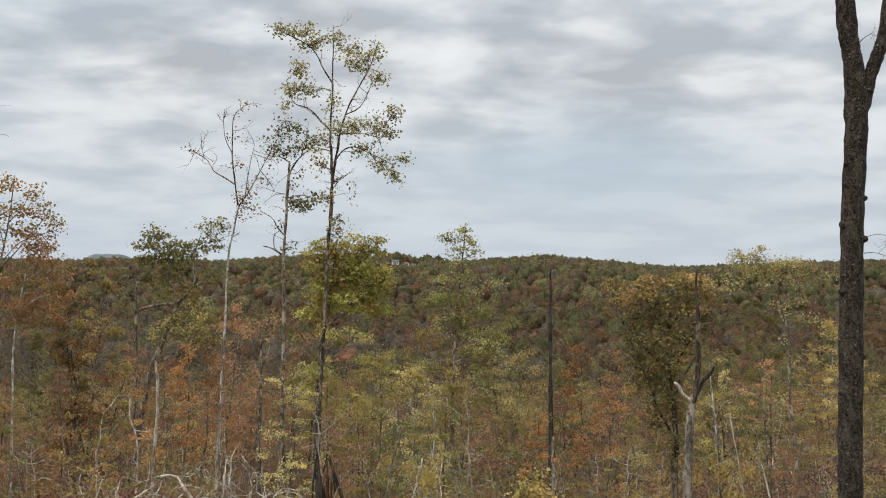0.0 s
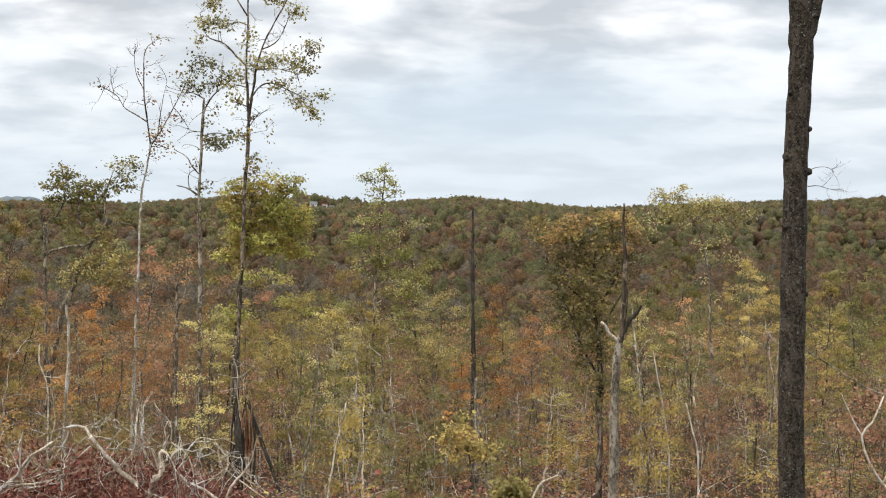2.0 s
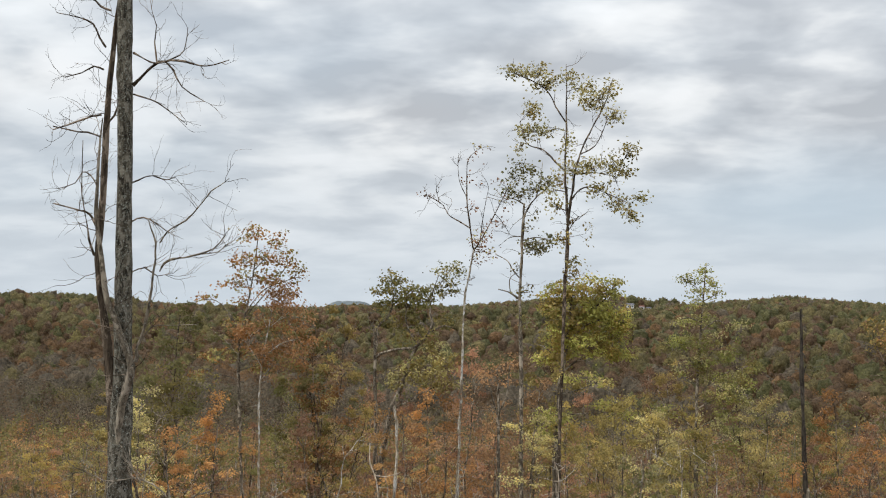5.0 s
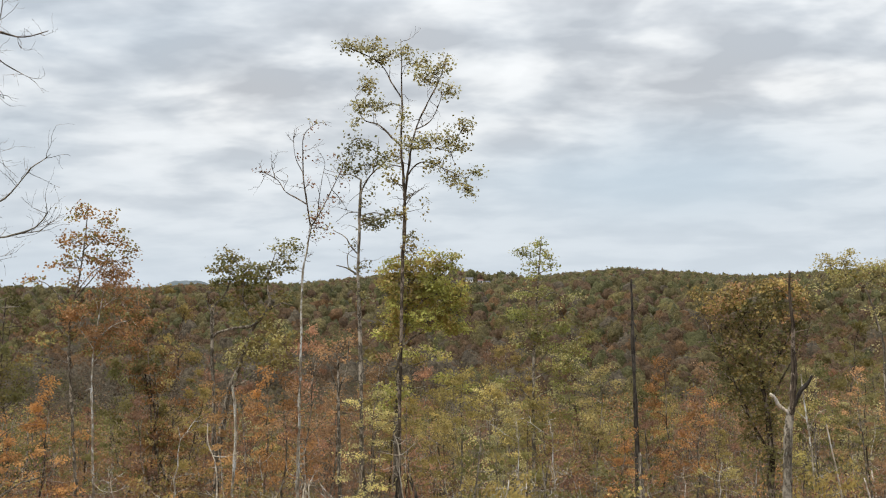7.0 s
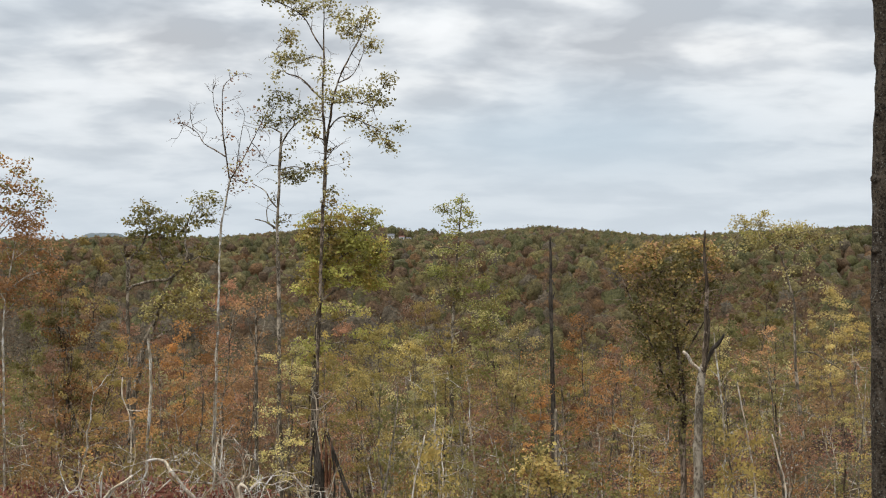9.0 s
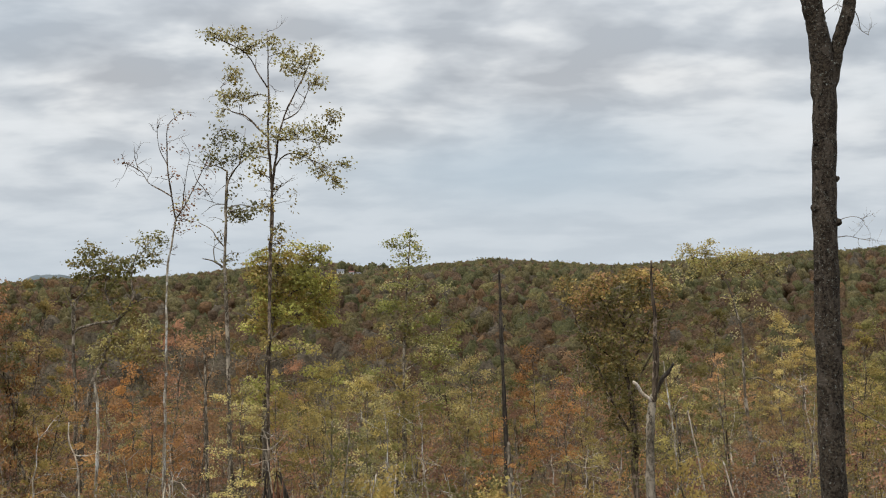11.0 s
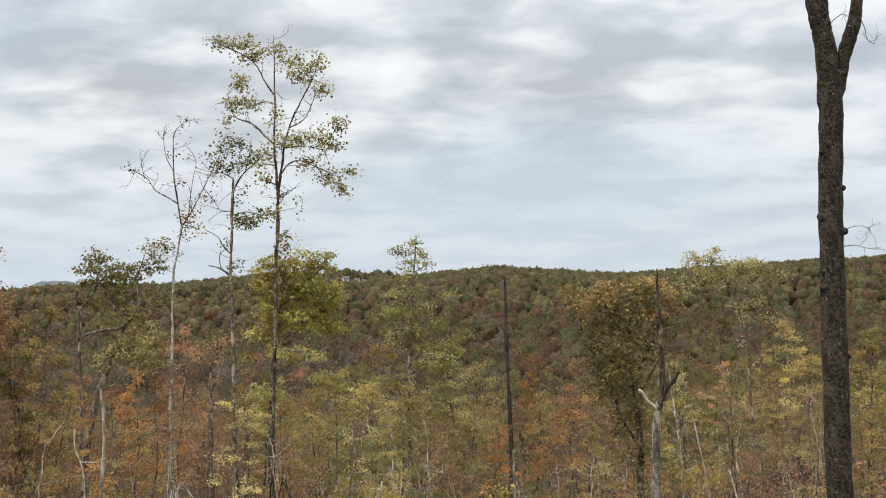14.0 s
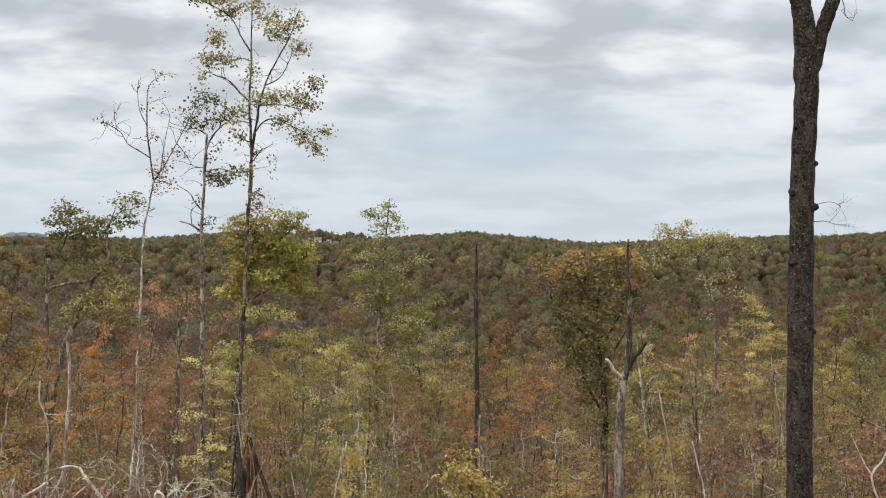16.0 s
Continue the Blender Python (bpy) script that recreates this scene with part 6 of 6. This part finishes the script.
    t.limb('branch', 0.2, [(-3.26, -2.12, 0.010), (-3.12, -1.77, 0.010), (-2.89, -1.67, 0.008), (-2.79, -1.51, 0.005)])
    t.limb('branch', -0.1, [(-4.67, -2.04, 0.016), (-4.47, -1.63, 0.013), (-4.27, -1.42, 0.010), (-4.20, -1.15, 0.005)])
    t.limb('branch', 0.1, [(-3.19, -1.35, 0.010), (-3.39, -1.56, 0.010), (-3.63, -1.70, 0.010)])
    t.limb('branch', 0.0, [(-2.70, -1.51, 0.008), (-2.65, -1.16, 0.008), (-2.61, -0.85, 0.005)])
    t.limb('branch', -0.2, [(-1.55, -2.12, 0.013), (-1.49, -1.84, 0.010), (-1.28, -1.56, 0.008), (-1.20, -1.35, 0.005)])
    rng = t.rng
    ends = []
    for line in t.nodes:
        for _ in range(4):
            a = rng.integers(1, len(line))
            twig_walk(t.twigs, line[a, :3], line[a, :3] - line[a - 1, :3] + rng.normal(0, 0.10, 3), rng.uniform(0.2, 0.5), rng.uniform(0.005, 0.011), rng, 1, ends, 0.06, 4, 1.4)
    # heaped fine twigs and dead leaves
    n = 190
    for k in range(n):
        x, y = rng.uniform(-7.2, -1.6), rng.uniform(12.6, 17.2)
        high = 1.15 * math.exp(-((x + 4.3) / 3.0) ** 4) * math.exp(-((y - 15.8) / 1.9) ** 4)
        base = np.array([x, y, float(terrain(x, y)) + high * rng.uniform(0.4, 1.0)])
        twig_walk(t.twigs, base, rng.normal(0, 1, 3) * np.array([1, 1, 0.45]) + np.array([0, 0, 0.35]), rng.uniform(0.25, 0.65), 0.006, rng, 1, ends)
    m = 34000
    x, y = rng.uniform(-7.8, -1.2, m), rng.uniform(13.4, 18.0, m)
    high = 1.3 * np.exp(-((x + 4.3) / 3.0) ** 4) * np.exp(-((y - 16.0) / 1.7) ** 4) + 0.08
    z = terrain(x, y) + high * np.sqrt(rng.uniform(0.1, 1.05, m)) * (0.75 + 0.25 * np.sin(x * 5.1) * np.sin(y * 4.3))
    leaf_quads(t.crown, np.stack([x, y, z], 1), 0.075, rng, 0, 1.1, None, 0.2)
    t.bark = "pale"
    t.done("dead red-brown leaves")


brush_pile()


def lone_sticks():
    t = Tree("dead_stick", "pale bare stick leaning from the slash", 21.0, "dead", seed=33, category="stick", group="dead sticks")
    t.limb('trunk', 0.02, [(-0.48, -3.65, 0.017), (-0.43, -3.32, 0.017), (-0.32, -2.52, 0.014), (-0.21, -2.07, 0.011), (-0.14, -1.77, 0.009)])
    t.limb('branch', 0.2, [(-0.32, -2.52, 0.009), (-0.25, -2.32, 0.006), (-0.21, -2.22, 0.004)])
    t.done()
    t = Tree("dead_stick", "short pale forked stick above the brush", 19.0, "dead", seed=34, category="stick", group="dead sticks")
    t.limb('trunk', 0.02, [(2.78, -3.20, 0.026), (2.86, -2.93, 0.026), (2.99, -2.72, 0.022), (3.28, -2.59, 0.013)])
    t.done()
    t = Tree("dead_stick", "bleached crooked branch standing beside the forked tree", 17.0, "dead", seed=35, category="stick", group="dead sticks")
    t.limb('trunk', 0.02, [(7.97, -2.67, 0.017), (7.64, -2.26, 0.015), (7.45, -1.99, 0.013), (7.32, -1.58, 0.013), (7.48, -1.38, 0.011), (7.64, -1.00, 0.007)])
    t.limb('branch', 0.2, [(7.32, -1.58, 0.009), (7.18, -1.30, 0.007), (7.05, -0.99, 0.004)])
    t.limb('branch', -0.2, [(7.64, -2.26, 0.011), (7.78, -1.97, 0.009), (7.86, -1.64, 0.007)])
    t.done()
    t = Tree("dead_stick", "thin pale dead sapling leaning on the bank", 44.0, "dead", seed=36, category="stick", group="dead sticks")
    t.limb('trunk', 0.02, [(12.86, -7.09, 0.030), (12.69, -6.34, 0.030), (12.50, -5.08, 0.024)])
    t.done()
    t = Tree("dead_stick", "bent pale dead stem among orange saplings", 40.0, "dead", seed=37, category="stick", group="dead sticks")
    t.limb('trunk', 0.02, [(-9.84, -4.64, 0.033), (-9.97, -3.91, 0.028), (-10.11, -3.55, 0.028), (-10.12, -2.91, 0.017)])
    t.limb('branch', 0.1, [(-9.97, -3.95, 0.017), (-9.56, -4.01, 0.011), (-9.11, -3.86, 0.011)])
    t.done()
    t = Tree("dead_stick", "long thin grey dead stem leaning over the bank", 30.0, "smooth", seed=39, category="stick", group="dead sticks")
    t.limb('trunk', 0.05, [(14.63, -3.48, 0.022), (13.27, -2.88, 0.020), (12.27, -2.32, 0.016), (11.51, -1.84, 0.010)])
    t.limb('branch', 0.1, [(13.27, -2.88, 0.012), (12.93, -2.29, 0.009), (12.82, -1.86, 0.006)])
    t.done()
    t = Tree("dead_stick", "thin pale dead stem standing in the brush", 33.0, "dead", seed=40, category="stick", group="dead sticks")
    t.limb('trunk', 0.05, [(9.55, -5.10, 0.028), (9.38, -4.48, 0.024), (9.18, -3.66, 0.014)])
    t.done()
    t = Tree("dead_stick", "thin crooked pale stem beside the snag", 36.0, "dead", seed=47, category="stick", group="dead sticks")
    t.limb('trunk', 0.05, [(9.53, -5.79, 0.030), (9.34, -4.44, 0.026), (9.15, -3.44, 0.020), (9.00, -2.60, 0.012)])
    t.done()


lone_sticks()


def bare_bush():
    t = Tree("bare_bush", "leafless pale grey bush of crooked thin stems", 15.5, "smooth", seed=38, category="bush")
    t.crook = 1.6
    t.limb('trunk', 0.02, [(-6.75, -1.57, 0.015), (-6.75, -0.98, 0.013), (-6.81, -0.54, 0.010), (-6.66, -0.31, 0.008), (-6.43, -0.16, 0.005)])
    t.limb('branch', 0.2, [(-6.75, -0.98, 0.010), (-7.00, -0.80, 0.010), (-7.32, -0.72, 0.008), (-7.64, -0.79, 0.005)])
    t.limb('branch', -0.2, [(-6.81, -0.54, 0.008), (-6.94, -0.24, 0.005), (-6.89, 0.06, 0.004)])
    t.limb('branch', 0.1, [(-6.74, -1.13, 0.010), (-6.37, -0.89, 0.008), (-6.05, -0.82, 0.005), (-5.92, -0.66, 0.004)])
    t.limb('branch', -0.1, [(-7.16, -0.77, 0.008), (-7.41, -0.41, 0.005), (-7.81, -0.34, 0.004)])
    t.limb('branch', 0.1, [(-7.64, -0.79, 0.005), (-7.96, -0.65, 0.005), (-8.36, -0.72, 0.004)])
    for line in list(t.nodes):
        for _ in range(8):
            a = t.rng.integers(len(line) // 3, len(line))
            twig_walk(t.twigs, line[a, :3], line[a, :3] - line[a - 1, :3] + t.rng.normal(0, 0.08, 3), t.rng.uniform(0.15, 0.45), 0.006, t.rng, 1, [])
    t.done()


bare_bush()


def bare_stems():
    """Pale and dark thin trunks that stand clear of the young growth."""
    t = Tree("bare_sapling", "thin pale bare trunk with a broken top", 42.0, "pale", seed=41, category="tree", group="bare thin trunks")
    t.limb('trunk', 0.0, [(-9.77, -5.72, 0.053), (-9.70, -4.40, 0.053), (-9.63, -3.26, 0.048), (-9.70, -2.11, 0.043), (-9.75, -1.81, 0.029)])
    t.done()
    t = Tree("bare_sapling", "thin grey forked trunk with a few faded leaves", 50.0, "grey", "dry", seed=42, group="bare thin trunks")
    t.limb('trunk', 0.0, [(-7.18, -7.24, 0.075), (-7.18, -5.20, 0.075), (-7.18, -3.38, 0.063), (-7.20, -1.78, 0.042), (-7.28, -0.87, 0.028)])
    t.limb('limb', 0.1, [(-7.17, -2.92, 0.035), (-7.48, -2.00, 0.028), (-7.60, -1.32, 0.021)])
    t.limb('limb', -0.1, [(-7.17, -2.69, 0.035), (-6.84, -1.79, 0.028), (-6.71, -0.65, 0.021)])
    t.leaves([(-7.28, -0.87, 0.46, 0.32, 12), (-6.71, -0.65, 0.37, 0.32, 10), (-7.63, -1.32, 0.32, 0.28, 8), (-6.94, -1.33, 0.46, 0.28, 10)])
    t.done()
    t = Tree("bare_sapling", "slender pale trunk with thin bare side twigs", 46.0, "pale", seed=43, group="bare thin trunks")
    t.limb('trunk', 0.0, [(11.02, -6.97, 0.038), (10.94, -5.06, 0.038), (10.79, -3.79, 0.032), (10.65, -2.72, 0.026), (10.58, -1.87, 0.019)])
    t.limb('branch', 0.2, [(10.83, -3.89, 0.019), (11.17, -3.37, 0.013), (11.50, -3.21, 0.010)])
    t.limb('branch', 0.2, [(10.76, -3.57, 0.019), (10.42, -3.25, 0.013), (10.21, -2.92, 0.010)])
    t.done()


bare_stems()


def bare_pole(seed, bark, label):
    """A thin crooked stem with short dead twigs, at the origin."""
    rng = np.random.default_rng(seed)
    ob = thing("bare_sapling", label, "tree", "bare thin trunks")
    stem, twigs = Pile(), Pile()
    z = np.linspace(-0.2, 5.0, 15)
    bend = np.cumsum(rng.normal(0, 0.045, (15, 2)), 0) + np.outer(z, rng.normal(0, 0.03, 2))
    line = np.stack([bend[:, 0], bend[:, 1], z], 1)
    tube(stem, line, np.linspace(0.042, 0.014, 15), 7, 0.2, 0, rng)
    for _ in range(16):
        a = rng.integers(4, 15)
        twig_walk(twigs, line[a], rng.normal(0, 1, 3) * np.array([1, 1, 0.5]) + np.array([0, 0, 0.4]), rng.uniform(0.25, 0.9), 0.011, rng, 1, [], 0.0, 4, 1.3)
    part("trunk", stem.mesh("trunk", True), BARK[bark], ob)
    tagged(part("branchwork", twigs.mesh("branchwork"), BARK[bark], ob), kind="stuff")
    return ob


def plant_poles():
    rng = np.random.default_rng(88)
    kinds = [bare_pole(90, "pale", "thin pale bare stem with short dead twigs"), bare_pole(91, "smooth", "thin grey bare stem with short dead twigs"), bare_pole(92, "dead", "thin bleached dead stem standing on the slope")]
    for k in range(130):
        y = math.sqrt(rng.uniform(26 ** 2, 78 ** 2))
        x = rng.uniform(-0.56, 0.5) * y
        # moved aside from the camera's view of the stump
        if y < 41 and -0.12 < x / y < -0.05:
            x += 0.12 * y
        i = k % 3
        ob = kinds[i] if k < 3 else copy_thing(kinds[i], Matrix())
        s = rng.uniform(0.35, 1.15)
        ob.matrix_basis = pose(x, y, float(terrain(x, y)), rng.normal(0, 6), rng.normal(0, 6), rng.uniform(0, 360)) @ Matrix.Diagonal((0.5 + 0.5 * s, 0.5 + 0.5 * s, s, 1))


plant_poles()


def yellow_saplings():
    t = Tree("sapling", "young sapling with bright yellow leaves in front of the pole", 27.0, "grey", ("bright", "yellow"), 45, 0.085, "saplings on the slope", "sapling")
    t.small, t.per, t.mix = 1.15, 11, (0, 0, 1)
    t.limb('trunk', 0.0, [(2.76, -5.14, 0.037), (2.70, -4.57, 0.031), (2.59, -3.93, 0.025), (2.45, -3.42, 0.019), (2.34, -3.04, 0.012)])
    t.limb('limb', 0.2, [(2.67, -4.44, 0.025), (2.91, -4.06, 0.019), (3.03, -3.80, 0.012)])
    t.limb('limb', -0.2, [(2.63, -4.19, 0.019), (2.27, -3.68, 0.012), (1.95, -3.43, 0.009)])
    t.leaves([(2.20, -3.36, 0.22, 0.15, 14), (2.52, -3.42, 0.22, 0.15, 16), (2.65, -3.68, 0.22, 0.12, 14), (2.01, -3.45, 0.15, 0.10, 8), (2.84, -3.87, 0.20, 0.12, 12), (2.38, -3.11, 0.15, 0.10, 8), (3.09, -3.80, 0.12, 0.10, 7), (2.20, -3.81, 0.22, 0.12, 10)])
    t.done()
    t = Tree("sapling", "low bush of yellow leaves above the brush", 23.0, "grey", ("yellow", "olive"), 46, 0.08, "saplings on the slope", "sapling")
    t.small, t.per, t.mix = 1.15, 11, (0, 0, 1)
    t.limb('trunk', 0.0, [(3.04, -4.37, 0.027), (3.00, -3.99, 0.021), (2.95, -3.66, 0.016)])
    t.limb('limb', 0.2, [(3.02, -4.15, 0.016), (3.25, -3.82, 0.011), (3.35, -3.66, 0.008)])
    t.leaves([(2.92, -3.68, 0.23, 0.13, 22), (3.19, -3.75, 0.19, 0.13, 16), (3.03, -3.93, 0.28, 0.13, 20), (2.76, -3.88, 0.15, 0.11, 9), (3.30, -3.99, 0.17, 0.13, 12)])
    t.done()


yellow_saplings()


def burnt_stump():
    t = Tree("burnt_stump", "charred splintered stump with torn reddish wood and leaning poles", 40.0, "burnt", seed=51, category="stump")
    t.crook = 0.5
    t.limb('trunk', 0.0, [(-3.68, -7.33, 0.192), (-3.69, -6.40, 0.163), (-3.72, -5.75, 0.133), (-3.74, -5.33, 0.060), (-3.76, -4.96, 0.017)])
    t.bark = "red"
    t.limb('splinter', 0.05, [(-3.47, -6.49, 0.060), (-3.46, -5.84, 0.060), (-3.48, -5.25, 0.033), (-3.53, -4.51, 0.008)])
    t.limb('splinter', -0.15, [(-3.36, -6.40, 0.041), (-3.33, -5.75, 0.041), (-3.32, -5.29, 0.022), (-3.29, -4.84, 0.006)])
    t.limb('splinter', 0.1, [(-3.25, -6.40, 0.033), (-3.20, -5.75, 0.028), (-3.19, -5.19, 0.006)])
    t.limb('splinter', -0.1, [(-3.58, -6.22, 0.033), (-3.61, -5.47, 0.028), (-3.65, -4.77, 0.006)])
    t.bark = "burnt"
    t.limb('splinter', 0.1, [(-3.82, -6.22, 0.033), (-3.87, -5.47, 0.028), (-3.93, -4.88, 0.006)])
    t.limb('pole', -0.15, [(-3.45, -4.77, 0.028), (-3.13, -5.66, 0.033), (-2.76, -6.59, 0.041), (-2.28, -7.70, 0.050)])
    t.limb('pole', -0.1, [(-3.30, -5.19, 0.028), (-3.18, -6.21, 0.033), (-3.24, -7.33, 0.033)])
    t.limb('pole', 0.1, [(-3.82, -4.55, 0.022), (-3.96, -5.66, 0.028), (-4.03, -6.96, 0.033)])
    t.limb('pole', -0.2, [(-3.40, -4.88, 0.022), (-3.00, -5.84, 0.028), (-2.55, -6.96, 0.033)])
    t.limb('pole', -0.05, [(-3.42, -4.69, 0.022), (-2.93, -6.07, 0.022), (-2.43, -7.48, 0.028)])
    t.limb('pole', 0.15, [(-3.49, -4.66, 0.017), (-3.77, -5.84, 0.022), (-4.19, -7.33, 0.028)])
    t.done()


burnt_stump()


# ---- a far hill beyond the ridge ----
def far_hill():
    # blue-grey of the hazy air painted into the hill's own colour
    m = Nodes("far_hill_haze_colour")
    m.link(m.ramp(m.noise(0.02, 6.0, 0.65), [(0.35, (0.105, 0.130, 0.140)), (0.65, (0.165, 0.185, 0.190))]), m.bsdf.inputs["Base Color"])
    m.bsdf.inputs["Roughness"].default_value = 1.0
    rng = np.random.default_rng(5)
    cx, top = FAR_HILL
    xs, ys = np.linspace(-620, 620, 125), np.linspace(3150, 3650, 26)
    x, y = np.meshgrid(xs, ys)
    z = 0.75 * np.exp(-((x - 25) / 75.0) ** 4) + 0.55 * np.exp(-((x + 160) / 150.0) ** 2) + 0.45 * np.exp(-((x - 240) / 200.0) ** 2)
    z = np.minimum(z, 1.0) * np.exp(-((y - 3400) / 160.0) ** 2)
    z = top - 70 + 70 * z / z.max() + rng.normal(0, 0.9, x.shape)
    verts = np.stack([x + cx, y, z], -1).reshape(-1, 3)
    i, j = np.meshgrid(np.arange(25), np.arange(124), indexing="ij")
    a = i * 125 + j
    quads = np.stack([a, a + 1, a + 126, a + 125], -1).reshape(-1, 4)
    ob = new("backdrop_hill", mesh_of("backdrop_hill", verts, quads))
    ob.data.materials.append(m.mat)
    tagged(ob, "far wooded hill beyond the ridge, its haze painted blue-grey", "hill", kind="structure")


FAR_HILL = (-934.85, 21.33)
far_hill()


# ---- houses on the ridge ----
WHITE_WALL = plain_material("white_siding", (0.70, 0.70, 0.68), (0.82, 0.82, 0.80), 3.0, 0.6)
RED_ROOF = plain_material("reddish_shingles", (0.16, 0.07, 0.05), (0.24, 0.11, 0.08), 2.0)
GREY_ROOF = plain_material("grey_shingles", (0.10, 0.10, 0.11), (0.17, 0.17, 0.18), 2.0)
WINDOW_GLASS = Nodes("window_glass")
WINDOW_GLASS.bsdf.inputs["Base Color"].default_value = (0.03, 0.035, 0.04, 1)
WINDOW_GLASS.bsdf.inputs["Roughness"].default_value = 0.08


def box(bm, x0, x1, y0, y1, z0, z1):
    m = Matrix.Translation(((x0 + x1) / 2, (y0 + y1) / 2, (z0 + z1) / 2)) @ Matrix.Diagonal((x1 - x0, y1 - y0, z1 - z0, 1))
    bmesh.ops.create_cube(bm, size=1.0, matrix=m)


def bm_mesh(name, bm):
    me = bpy.data.meshes.new(name)
    bm.to_mesh(me)
    bm.free()
    return me


def house(x, y, wide, deep, high, roof, label, turn):
    z = float(terrain(x, y)) + 0.2
    ob = thing("house", label, "house", "houses on the ridge", at=(x, y, z))
    ob.rotation_euler = (0, 0, radians(turn))
    bm = bmesh.new()
    box(bm, -wide / 2, wide / 2, -deep / 2, deep / 2, -3.5, high)
    part("wall", bm_mesh("wall", bm), WHITE_WALL, ob)
    bm = bmesh.new()
    h, e = high + wide * 0.22, 0.5
    pts = [(-wide / 2 - e, -deep / 2 - e, high - 0.1), (wide / 2 + e, -deep / 2 - e, high - 0.1), (wide / 2 + e, deep / 2 + e, high - 0.1), (-wide / 2 - e, deep / 2 + e, high - 0.1), (-wide / 2 - e, 0, h), (wide / 2 + e, 0, h)]
    v = [bm.verts.new(p) for p in pts]
    for f in ((0, 1, 5, 4), (2, 3, 4, 5), (0, 4, 3), (1, 2, 5), (3, 2, 1, 0)):
        bm.faces.new([v[i] for i in f])
    part("roof", bm_mesh("roof", bm), roof, ob)
    for k in range(3):
        cx = (k - 1) * wide * 0.28
        bm = bmesh.new()
        box(bm, cx - 0.45, cx + 0.45, -deep / 2 - 0.06, -deep / 2 + 0.05, high - 2.3, high - 0.9)
        part("window", bm_mesh("window", bm), WINDOW_GLASS.mat, ob)


house(-42.0, 1214.0, 6.6, 8.0, 6.4, GREY_ROOF, "two-storey white house under a grey roof on the wooded ridge", 8)
house(-30.8, 1216.0, 4.6, 7.0, 6.0, RED_ROOF, "narrow white farmhouse with a reddish roof on the wooded ridge", -6)
house(-24.0, 1213.0, 4.4, 6.0, 5.2, GREY_ROOF, "low white outbuilding beside the ridge houses", 12)
